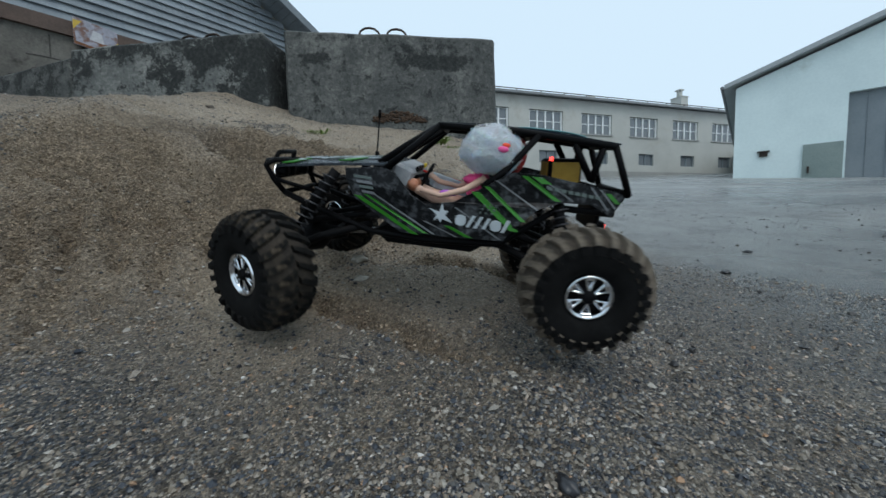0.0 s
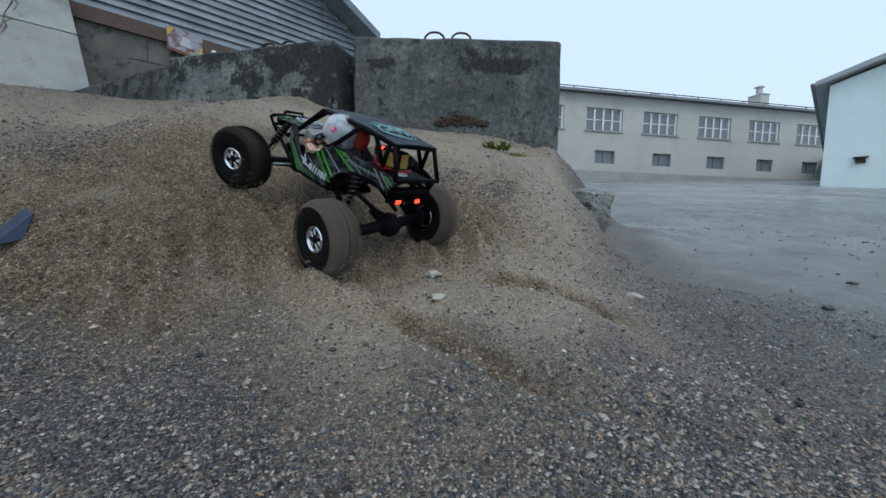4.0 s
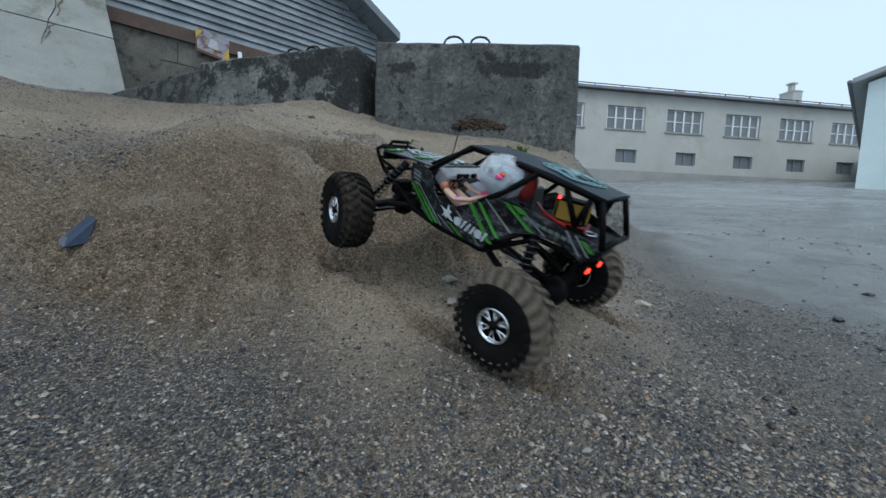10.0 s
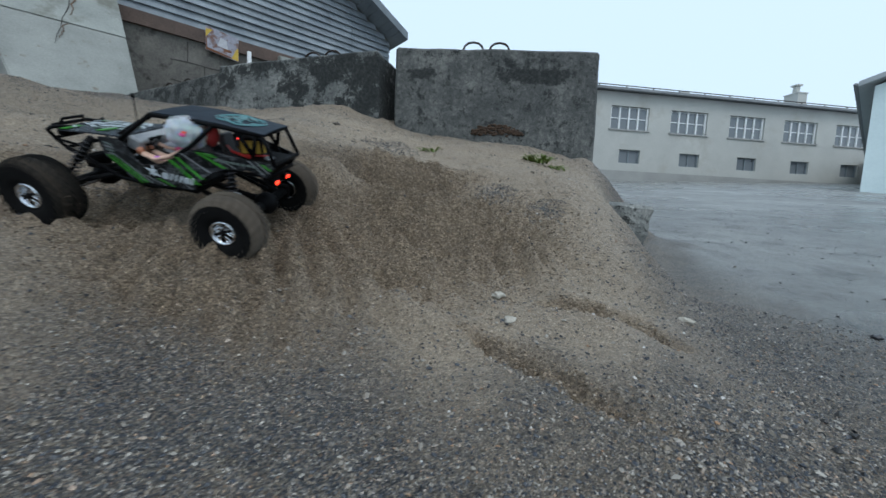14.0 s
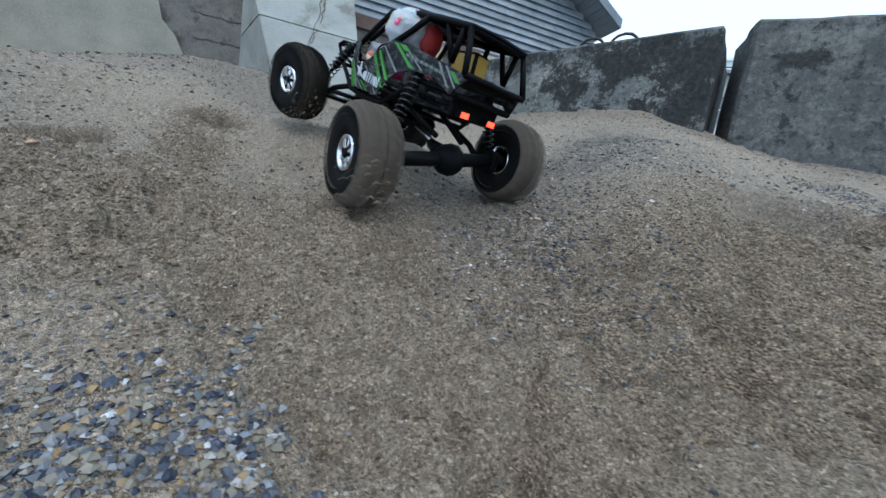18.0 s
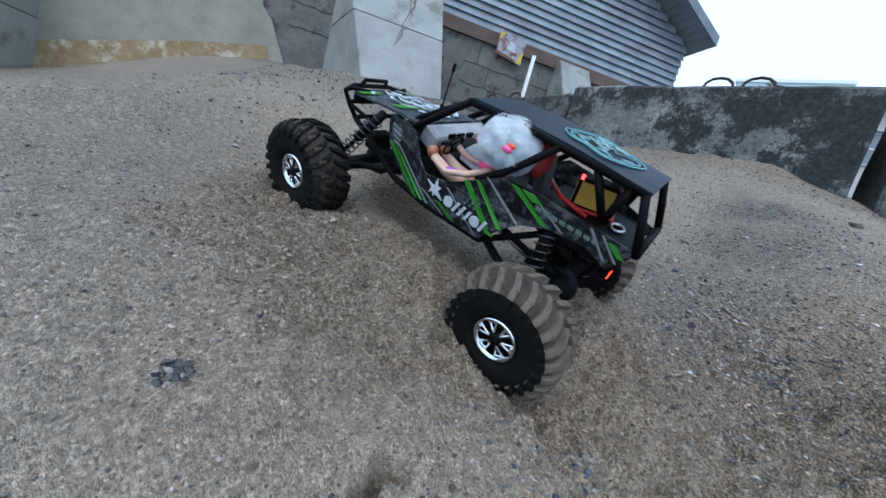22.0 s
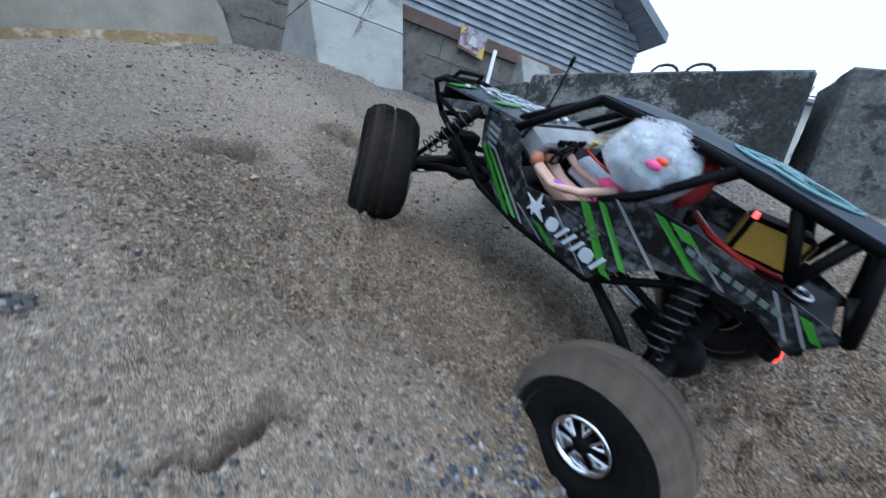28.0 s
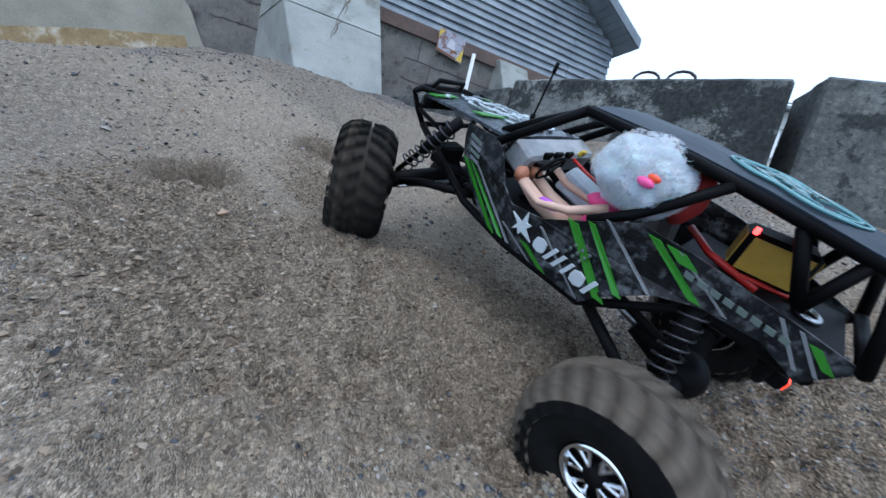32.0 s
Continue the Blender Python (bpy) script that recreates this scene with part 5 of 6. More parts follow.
    for s in (-1, 1):
        bm = bmesh.new()
        prism(bm, outline, lambda u, v, w: (s * (lean(u, v) - w), u, v), 0.0022)
        panel = part("side_panel", bm, shell, car, "black and grey camouflage side panel")

        def strip(name, poly, material, up=0.0008):
            sb = bmesh.new()
            prism(sb, poly, lambda u, v, w: (s * (lean(u, v) + up - w), u, v), 0.0016)
            part(name, sb, material, panel)

        for ya, za, yb, zb, wd, mt in ((0.0925, 0.1405, 0.018, 0.1065, 0.010, green), (0.080, 0.1435, 0.003, 0.1095, 0.0055, green), (0.070, 0.1465, -0.008, 0.1095, 0.003, silver_vinyl),
                                       (0.004, 0.124, -0.034, 0.1095, 0.003, silver_vinyl), (-0.020, 0.1215, -0.046, 0.1105, 0.008, green), (-0.030, 0.1435, -0.083, 0.1125, 0.003, silver_vinyl),
                                       (-0.046, 0.163, -0.0945, 0.124, 0.0095, green), (-0.060, 0.170, -0.1045, 0.136, 0.0060, green), (-0.070, 0.178, -0.120, 0.1500, 0.003, silver_vinyl),
                                       (-0.098, 0.1855, -0.140, 0.161, 0.0080, green), (-0.110, 0.1855, -0.122, 0.179, 0.012, green), (-0.118, 0.1855, -0.160, 0.1625, 0.0028, silver_vinyl),
                                       (-0.180, 0.1795, -0.205, 0.155, 0.0028, silver_vinyl), (-0.192, 0.1780, -0.215, 0.1570, 0.0028, silver_vinyl), (-0.200, 0.1740, -0.215, 0.163, 0.0070, green)):
            strip("stripe", ((ya, za), (ya - wd, za), (yb - wd, zb), (yb, zb)), mt)
        for cy, cz, r, n in ((-0.016, 0.1335, 0.0125, 6),):
            star = [(cy + r * (1.0 if k % 2 else 0.38) * (1 + 0.3 * math.sin(k * 2.1)) * math.cos(k * math.pi / n), cz + r * (1.0 if k % 2 else 0.38) * (1 + 0.3 * math.cos(k * 1.7)) * math.sin(k * math.pi / n)) for k in range(2 * n)]
            strip("logo_shape", star, white_vinyl, 0.0014)
        for cy, cz in ((-0.0385, 0.1300), (-0.0780, 0.1280)):
            strip("logo_shape", [(cy + 0.0062 * (1 + 0.2 * (q % 2)) * math.cos(q * math.tau / 8), cz + 0.0066 * math.sin(q * math.tau / 8)) for q in range(8)], white_vinyl, 0.0014)
        for y, z, w, h, sl in ((-0.0500, 0.1298, 0.0038, 0.0135, 0.006), (-0.0585, 0.1294, 0.0038, 0.0135, 0.006), (-0.0675, 0.1290, 0.0036, 0.0125, 0.005), (-0.0890, 0.1286, 0.0040, 0.0145, 0.005)):
            strip("logo_shape", ((y + w / 2 + sl / 2, z - h / 2), (y - w / 2 + sl / 2, z - h / 2), (y - w / 2 - sl / 2, z + h / 2), (y + w / 2 - sl / 2, z + h / 2)), white_vinyl, 0.0014)
        for k in range(9):
            y, z = -0.058 - 0.0065 * (k % 3) - 0.002 * (k // 3), 0.1400 + 0.0042 * (k // 3)
            strip("logo_dot", ((y, z), (y - 0.0022, z), (y - 0.0022, z + 0.0020), (y, z + 0.0020)), faint_vinyl, 0.0014)
        for i in range(8):
            y = -0.128 - i * 0.0085
            strip("lettering_bar", ((y, 0.1770 - i * 0.0009), (y - 0.0062, 0.1762 - i * 0.0009), (y - 0.0070, 0.1725 - i * 0.0009), (y - 0.001, 0.1733 - i * 0.0009)), faint_vinyl, 0.0014)
        for i in range(4):
            strip("lettering_bar", ((0.094 - i * 0.004, 0.1640 - i * 0.0055), (0.072 - i * 0.002, 0.1640 - i * 0.0055), (0.071 - i * 0.002, 0.1612 - i * 0.0055), (0.093 - i * 0.004, 0.1612 - i * 0.0055)), silver_vinyl if i % 2 else faint_vinyl, 0.0014)
    # roof panel
    bm = bmesh.new()
    rows = []
    for y, z, h in ((-0.004, 0.2315, 0.056), (-0.060, 0.2345, 0.055), (-0.130, 0.2335, 0.052), (-0.208, 0.2285, 0.050)):
        rows.append([bm.verts.new((x * h, y, z + 0.002 * (1 - x * x))) for x in (-1, -0.5, 0, 0.5, 1)])
    for a, b in zip(rows, rows[1:]):
        for i in range(4):
            bm.faces.new((a[i], a[i + 1], b[i + 1], b[i]))
    g = bmesh.ops.extrude_face_region(bm, geom=bm.faces[:])
    bmesh.ops.translate(bm, vec=(0, 0, 0.002), verts=[v for v in g["geom"] if isinstance(v, bmesh.types.BMVert)])
    bmesh.ops.recalc_face_normals(bm, faces=bm.faces[:])
    roof = part("roof_panel", bm, roof_blue, car, "glossy dark blue roof panel with a teal print")
    def roof_z(y):
        return 0.2384 - max(0, -0.06 - y) * 0.014 - max(0, -0.13 - y) * 0.046 + 0.0012

    for k, (rx, ry) in enumerate(((0.036, 0.043), (0.031, 0.037))):
        bm = bmesh.new()
        ring = [(rx * math.cos(a) * (1 + 0.10 * math.sin(6 * a)), -0.140 + ry * math.sin(a) * (1 + 0.08 * math.sin(4 * a))) for a in [q * math.tau / 48 for q in range(48)]]
        tube(bm, [(x, y, roof_z(y) - 0.0006) for x, y in ring], 0.0011, 5, True)
        part("print_ring", bm, teal, roof)
    rng = random.Random(4)
    for i in range(44):
        a, k = rng.uniform(0, math.tau), rng.uniform(0.0, 0.9) ** 0.6
        x, y = 0.029 * k * math.cos(a), -0.140 + 0.034 * k * math.sin(a)
        bm = bmesh.new()
        box(bm, (x, y, roof_z(y)), (0.0020 + rng.random() * 0.0020, 0.006 + 0.010 * rng.random(), 0.0012), Matrix.Rotation(rng.uniform(-0.9, 0.9), 4, "Z") @ Matrix.Rotation(0.04, 4, "X"))
        part("print_shape", bm, teal if i % 4 else faint_vinyl, roof)
    # cabin
    bm = bmesh.new()
    box(bm, (0, 0.038, 0.168), (0.122, 0.026, 0.024), Matrix.Rotation(0.35, 4, "X"), 0.003)
    dash = part("dashboard", bm, dash_grey, car, "grey dashboard with dials")
    for x in (-0.034, -0.016, 0.004):
        bm = bmesh.new()
        box(bm, (x, 0.0235, 0.1755), (0.013, 0.004, 0.008), Matrix.Rotation(0.35, 4, "X"), 0.001)
        part("dial", bm, plastic, dash)
    bm = bmesh.new()
    box(bm, (0.030, 0.0225, 0.1775), (0.010, 0.004, 0.007), Matrix.Rotation(0.35, 4, "X"), 0.001)
    part("yellow_sticker", bm, plain("yellow_sticker", (0.7, 0.5, 0.03), 0.4), dash)
    bm = bmesh.new()
    ring = [(-0.048 + 0.014 * math.cos(a), 0.008 - 0.006 * math.sin(a), 0.172 + 0.013 * math.sin(a)) for a in [k * math.tau / 20 for k in range(20)]]
    tube(bm, ring, 0.0014, 6, True)
    for k in (3, 10, 17):
        tube(bm, [ring[k], (-0.048, 0.010, 0.172)], 0.0012, 5)
    tube(bm, [(-0.048, 0.010, 0.172), (-0.048, 0.028, 0.166)], 0.002, 6)
    part("steering_wheel", bm, plastic, car)
    bm = bmesh.new()
    box(bm, (0, -0.010, 0.118), (0.146, 0.170, 0.004), None, 0.001)
    part("floor_pan", bm, plastic, car)
    bm = bmesh.new()
    box(bm, (0, -0.165, 0.168), (0.096, 0.110, 0.006), Matrix.Rotation(-0.03, 4, "X"), 0.001)
    part("rear_deck", bm, plastic, car)
    for x in (-0.038, 0.038):
        bm = bmesh.new()
        box(bm, (x, -0.060, 0.135), (0.040, 0.040, 0.012), None, 0.003)
        box(bm, (x, -0.084, 0.165), (0.038, 0.012, 0.060), Matrix.Rotation(-0.25, 4, "X"), 0.003)
        part("seat", bm, seat_grey, car, "dark grey bucket seat")
    bm = bmesh.new()
    box(bm, (-0.012, -0.018, 0.158), (0.034, 0.050, 0.018), Matrix.Rotation(0.25, 4, "Z") @ Matrix.Rotation(0.25, 4, "X"), 0.002)
    part("receiver_box", bm, silver_card, car, "grey electronics box in the cabin")
    for pts, r in (([(0.020, 0.030, 0.172), (0.016, 0.000, 0.166), (0.022, -0.040, 0.160)], 0.0018), ([(0.0, -0.105, 0.180), (-0.020, -0.128, 0.176), (-0.026, -0.165, 0.173)], 0.0028), ([(-0.022, -0.150, 0.174), (0.002, -0.186, 0.174), (0.026, -0.180, 0.176)], 0.0022)):
        bm = bmesh.new()
        tube(bm, pts, r, 6)
        part("wire", bm, red_wire, car, "red cable")
    bm = bmesh.new()
    tube(bm, [(-0.010 + 0.010 * math.cos(a), -0.196 + 0.007 * math.sin(a), 0.174) for a in [k * math.tau / 14 for k in range(14)]], 0.0022, 6, True)
    part("cable_loop", bm, steel, car)
    # speed controller with its coloured face and small red light
    m = Matrix.Translation((0.000, -0.158, 0.191)) @ Matrix.Rotation(0.20, 4, "Z") @ Matrix.Rotation(-0.10, 4, "X")
    bm = bmesh.new()
    box(bm, (0, 0, 0), (0.030, 0.044, 0.032), m, 0.003)
    ctrl = part("camera_box", bm, plastic, car, "small black box with an amber back")
    for face in (-1, 1):
        bm = bmesh.new()
        box(bm, (0, 0, 0), (0.0012, 0.036, 0.025), m @ Matrix.Translation((face * 0.0153, 0, 0)))
        part("side_plate", bm, amber, ctrl, "amber card face")
        bm = bmesh.new()
        box(bm, (0, 0, 0), (0.022, 0.0012, 0.025), m @ Matrix.Translation((0, face * 0.0223, 0)))
        part("back_plate", bm, amber, ctrl, "amber card face")
    bm = bmesh.new()
    box(bm, (0, 0, 0), (0.0045, 0.003, 0.0045), m @ Matrix.Translation((-0.0135, 0.0195, 0.0165)))
    part("status_light", bm, led_glow, ctrl, "lit red status light")
    for x in (-0.024, 0.024):
        bm = bmesh.new()
        box(bm, (x, -0.2105, 0.131), (0.018, 0.013, 0.011), None, 0.002)
        hold = part("tail_light", bm, plastic, car)
        bm = bmesh.new()
        box(bm, (x, -0.2172, 0.131), (0.0125, 0.0012, 0.0070), None, 0.0003)
        part("lens", bm, tail_glow, hold, "glowing red tail light lens")
    bm = bmesh.new()
    box(bm, (0, -0.203, 0.139), (0.082, 0.006, 0.030), None, 0.002)
    part("rear_panel", bm, plastic, car)
    bm = bmesh.new()
    tube(bm, [(0.016, 0.089, 0.180), (0.016, 0.089, 0.190)], 0.003, 8)
    tube(bm, [(0.016, 0.089, 0.188), (0.016, 0.088, 0.236)], 0.0011, 6)
    tube(bm, [(0.016, 0.088, 0.234), (0.016, 0.088, 0.244)], 0.0022, 6)
    part("antenna", bm, tube_black, car)
    # running gear
    axles = {}
    bm = bmesh.new()
    prism(bm, ((-0.055, 0.078), (0.055, 0.078), (0.075, 0.092), (0.060, 0.100), (-0.060, 0.100), (-0.075, 0.092)), lambda u, v, w: (w - 0.036, u, v), 0.072)
    box(bm, (0, 0.0, 0.112), (0.050, 0.080, 0.024), None, 0.004)
    part("skid_plate", bm, plastic, car)
    for s, yy in ((1, WB), (-1, -WB)):
        bm = bmesh.new()
        tube(bm, [(-0.098, yy, RAD), (-0.030, yy, RAD), (0.030, yy, RAD), (0.098, yy, RAD)], [0.010, 0.011, 0.011, 0.010], 10)
        grown(bm, (0.008, yy, RAD), 0.026, 2, (1.0, 1.0, 0.95), 0.05)
        tube(bm, [(0.008, yy - s * 0.020, RAD + 0.004), (0.004, yy - s * 0.050, RAD + 0.010)], [0.013, 0.008], 8)
        for x in (-0.094, 0.094):
            box(bm, (x, yy, RAD), (0.014, 0.026, 0.034), None, 0.004)
        axles[s] = part("axle", bm, plastic, car, "black solid axle housing")
        for side in (-1, 1):
            bm = bmesh.new()
            tube(bm, [(side * 0.058, s * 0.070, 0.106), (side * 0.074, s * 0.130, 0.086), (side * 0.078, yy - s * 0.010, RAD + 0.002)], 0.0050, 8)
            part("lower_link", bm, plastic, car)
            bm = bmesh.new()
            tube(bm, [(side * 0.040, s * 0.062, 0.118), (side * 0.024, yy - s * 0.004, RAD + 0.026)], 0.0042, 8)
            part("upper_link", bm, plastic, car)
            top, low = Vector((side * 0.063, s * (0.116 if s > 0 else 0.146), 0.166)), Vector((side * 0.090, yy - s * 0.012, RAD + 0.020))
            bm = bmesh.new()
            tube(bm, [top, top.lerp(low, 0.55), top.lerp(low, 0.56), low], [0.0064, 0.0064, 0.003, 0.003], 10)
            damper = part("shock_absorber", bm, plastic, car)
            bm = bmesh.new()
            spring(bm, top.lerp(low, 0.10), top.lerp(low, 0.86), 0.0092, 8, 0.0011)
            part("spring", bm, spring_black, damper, "dark steel coil spring")
    for s in (1, -1):
        bm = bmesh.new()
        tube(bm, [(0.006, s * 0.050, 0.086), (0.006, s * (WB - 0.02), RAD + 0.006)], 0.004, 8)
        part("drive_shaft", bm, steel, car)
    bm = bmesh.new()
    tube(bm, [(-0.090, WB - 0.022, RAD + 0.004), (0.090, WB - 0.022, RAD + 0.004)], 0.0024, 6)
    part("steering_rod", bm, steel, car)
    bm = bmesh.new()
    box(bm, (-0.010, WB - 0.006, RAD + 0.036), (0.040, 0.022, 0.026), None, 0.003)
    part("steering_servo", bm, plastic, car)
    # wheels
    wheels = {}
    for name, x, y in (("rear_left", -TRACK, -WB), ("rear_right", TRACK, -WB), ("front_left", -TRACK, WB), ("front_right", TRACK, WB)):
        pair = wheels.get(name.replace("right", "left"))
        w = copy_thing(pair[0], Matrix()) if pair else build_wheel(*((sandy_rubber, sandy_tread) if y < 0 else (rubber, packed)))
        w.parent = car
        wheels[name] = (w, x, y)
    car.scale = (TOY, TOY, TOY)
    return car, wheels, axles


skin = plain("doll_vinyl", (0.66, 0.43, 0.32), 0.5)
pink = plain("pink_cloth", (0.75, 0.06, 0.22), 0.6)
fluff = surface("white_fleece", (0.64, 0.65, 0.68), (0.85, 0.85, 0.87), 70, 500, 0.95, 0, 0.4, 0.0010)
fluff.node_tree.nodes["Principled BSDF"].inputs["Specular IOR Level"].default_value = 0.0
violet = plain("violet_cloth", (0.42, 0.10, 0.55), 0.6)
orange = plain("orange_glasses", (0.90, 0.10, 0.03), 0.35)
fluff.node_tree.nodes["Principled BSDF"].inputs["Subsurface Weight"].default_value = 0.5
fluff.node_tree.nodes["Principled BSDF"].inputs["Subsurface Scale"].default_value = 0.006
tan = plain("tan_vinyl", (0.42, 0.17, 0.09), 0.5)
red_cloth = plain("red_cloth", (0.36, 0.030, 0.028), 0.7)
red_frame = plain("pink_glasses", (0.85, 0.10, 0.32), 0.35)


def build_doll():
    """The doll at the wheel: one plain shape, in the crawler's own space."""
    bm = bmesh.new()
    grown(bm, (-0.046, -0.056, 0.158), 0.020, 2, (0.9, 0.8, 1.3), 0.0, 1)
    tube(bm, [(-0.064, -0.060, 0.176), (-0.077, -0.038, 0.162), (-0.079, -0.012, 0.153), (-0.074, 0.012, 0.157)], [0.0044, 0.0038, 0.0030, 0.0036], 8, False, 0)
    tube(bm, [(-0.030, -0.054, 0.174), (-0.024, -0.030, 0.160), (-0.034, -0.006, 0.164), (-0.040, 0.006, 0.172)], [0.0046, 0.0038, 0.0032, 0.0036], 8, False, 0)
    for x in (-0.066, -0.044):
        tube(bm, [(x * 0.9, -0.044, 0.140), (x, -0.004, 0.148), (x, 0.018, 0.156)], [0.009, 0.007, 0.0052], 8, False, 0)
        grown(bm, (x, 0.022, 0.160), 0.0070, 2, (1, 1, 1.1), 0.1, 6)
    grown(bm, (-0.046, -0.064, 0.198), 0.016, 2, (1, 1, 1.1), 0, 0)
    grown(bm, (-0.046, -0.048, 0.172), 0.0100, 2, (1.2, 1.3, 0.7), 0.2, 1, 3)
    grown(bm, (-0.076, -0.020, 0.156), 0.0052, 2, (0.9, 1.9, 0.7), 0.3, 4, 4)
    grown(bm, (-0.032, -0.095, 0.205), 0.019, 3, (0.9, 0.65, 1.15), 0.10, 7, 6)
    rng = random.Random(8)
    mid, size = Vector((-0.052, -0.064, 0.2075)), Vector((0.0300, 0.0330, 0.0270))
    vs = grown(bm, (0, 0, 0), 1.0, 5, (1, 1, 1), 0.0, 2)
    for v in vs:
        d = v.co.normalized()
        k = 1 + 0.13 * noise.noise(d * 2.3) + 0.09 * noise.noise(d * 5.0) + 0.03 * noise.noise(d * 13.0)
        v.co = mid + Vector((d.x * size.x, d.y * size.y, d.z * size.z)) * k
    for i in range(13000):
        a, b = rng.uniform(0, math.tau), math.acos(rng.uniform(-0.9, 1))
        d = Vector((math.sin(b) * math.cos(a), math.sin(b) * math.sin(a), math.cos(b)))
        k = 0.96 + 0.13 * noise.noise(d * 2.3) + 0.09 * noise.noise(d * 5.0)
        p = mid + Vector((d.x * size.x, d.y * size.y, d.z * size.z)) * k
        side = Vector((rng.uniform(-1, 1), rng.uniform(-1, 1), rng.uniform(-1, 1)))
        side = (side - d * side.dot(d)).normalized()
        q = p + d * rng.uniform(-0.0005, 0.0030) + side * rng.uniform(0.003, 0.0085)
        tube(bm, [p, p.lerp(q, 0.5) + d * rng.uniform(0.0010, 0.0034), q], [0.00017, 0.00014, 0.00005], 3, False, 2)
    for x, y, z, r, mi in ((-0.0800, -0.0780, 0.2150, 0.0042, 5), (-0.0815, -0.0750, 0.2105, 0.0056, 3), (-0.0600, -0.0955, 0.2100, 0.0050, 3)):
        grown(bm, (x, y, z), r, 2, (0.40, 1.15, 0.62), 0, mi)
    for f in bm.faces:
        if f.material_index == 2 and len(f.verts) == 4:
            f.smooth = False
    return tagged(part("doll", bm, (skin, pink, fluff, red_frame, violet, orange, tan, red_cloth)), "doll with a fluffy white wig and pink glasses at the wheel", "doll")

# ---- loose stones on the gravel ----
def strewn(name, label, count, seed, pick, size, material, keep):
    """Small angular stones laid on the ground, joined into one."""
    rng = np.random.default_rng(seed)
    x, y = pick(rng, count)
    ok = keep(rng, x, y) & (at_grid(broken, x, y) < 0.35)
    x, y = x[ok], y[ok]
    i = np.clip(np.searchsorted(xs, x) - 1, 0, nx - 2)
    j = np.clip(np.searchsorted(ys, y) - 1, 0, ny - 2)
    ax, ay = np.array(xs), np.array(ys)
    u, v = (x - ax[i]) / (ax[i + 1] - ax[i]), (y - ay[j]) / (ay[j + 1] - ay[j])
    z = (gz[j, i] * (1 - u) + gz[j, i + 1] * u) * (1 - v) + (gz[j + 1, i] * (1 - u) + gz[j + 1, i + 1] * u) * v
    n = len(x)
    s = size(rng, n)
    base = np.array([(1, 0, 0), (0.35, 0.9, 0), (-0.8, 0.55, 0), (-0.75, -0.6, 0), (0.45, -0.85, 0), (0.25, 0.1, 0.8), (-0.3, -0.05, 0.75), (0, 0, -0.8)], float)
    tri = np.array([(0, 1, 5), (1, 6, 5), (1, 2, 6), (2, 3, 6), (3, 4, 6), (4, 5, 6), (4, 0, 5), (1, 0, 7), (2, 1, 7), (3, 2, 7), (4, 3, 7), (0, 4, 7)])
    vs = base[None] * (1 + 0.35 * (rng.random((n, 8, 1)) - 0.5)) * np.stack([np.ones(n), rng.uniform(0.6, 1, n), rng.uniform(0.45, 0.85, n)], -1)[:, None]
    a, b = rng.uniform(0, math.tau, n), rng.normal(0, 0.35, n)
    c, d = np.cos(b)[:, None], np.sin(b)[:, None]
    vs = np.stack([vs[..., 0] * c - vs[..., 2] * d, vs[..., 1], vs[..., 0] * d + vs[..., 2] * c], -1)
    c, d = np.cos(a)[:, None], np.sin(a)[:, None]
    vs = np.stack([vs[..., 0] * c - vs[..., 1] * d, vs[..., 0] * d + vs[..., 1] * c, vs[..., 2]], -1) * s[:, None, None]
    vs += np.stack([x, y, z + s * 0.18], -1)[:, None]
    faces = (tri[None] + (np.arange(n) * 8)[:, None, None]).reshape(-1, 3)
    me = mesh_of(name, vs.reshape(-1, 3), faces)
    me.materials.append(material)
    me.shade_flat()
    return tagged(new(name, me), label, "gravel", kind="stuff")


def stone_material(name, stops_, rough):
    m, nt, b, vec = start_mat(name)
    island = nt.nodes.new("ShaderNodeNewGeometry").outputs["Random Per Island"]
    n = noise_tex(nt, vec, 600, 3, 0.7)
    nt.links.new(mix(nt, 0.2, ramp(nt, island, stops_), ramp(nt, n.outputs[0], ((0.3, (0.03, 0.028, 0.026)), (0.7, (0.20, 0.185, 0.16)))), "SOFT_LIGHT"), b.inputs["Base Color"])
    b.inputs["Roughness"].default_value = rough
    bump(nt, b, n.outputs[0], 0.4, 0.0008)
    return m


wet_pebbles = stone_material("wet_pebbles", PEBBLES, 0.42)
dark_bits = stone_material("dark_bits", ((0.0, (0.014, 0.014, 0.016)), (0.6, (0.045, 0.043, 0.042)), (0.85, (0.09, 0.08, 0.07)), (1.0, (0.34, 0.32, 0.29))), 0.5)
crumbs = stone_material("sand_crumbs", ((0.0, (0.068, 0.050, 0.034)), (0.3, (0.140, 0.105, 0.072)), (0.7, (0.240, 0.184, 0.128)), (0.95, (0.34, 0.268, 0.192)), (1.0, (0.42, 0.37, 0.31))), 0.9)


def near_spot(cx, cy, spread):
    def pick(rng, n):
        r, a = spread * rng.random(n) ** 0.8, rng.uniform(0, math.tau, n)
        return cx + r * np.cos(a), cy + r * np.sin(a)
    return pick


def at_grid(field, x, y):
    i = np.clip(np.searchsorted(xs, x), 0, nx - 1)
    j = np.clip(np.searchsorted(ys, y), 0, ny - 1)
    return field[j, i]


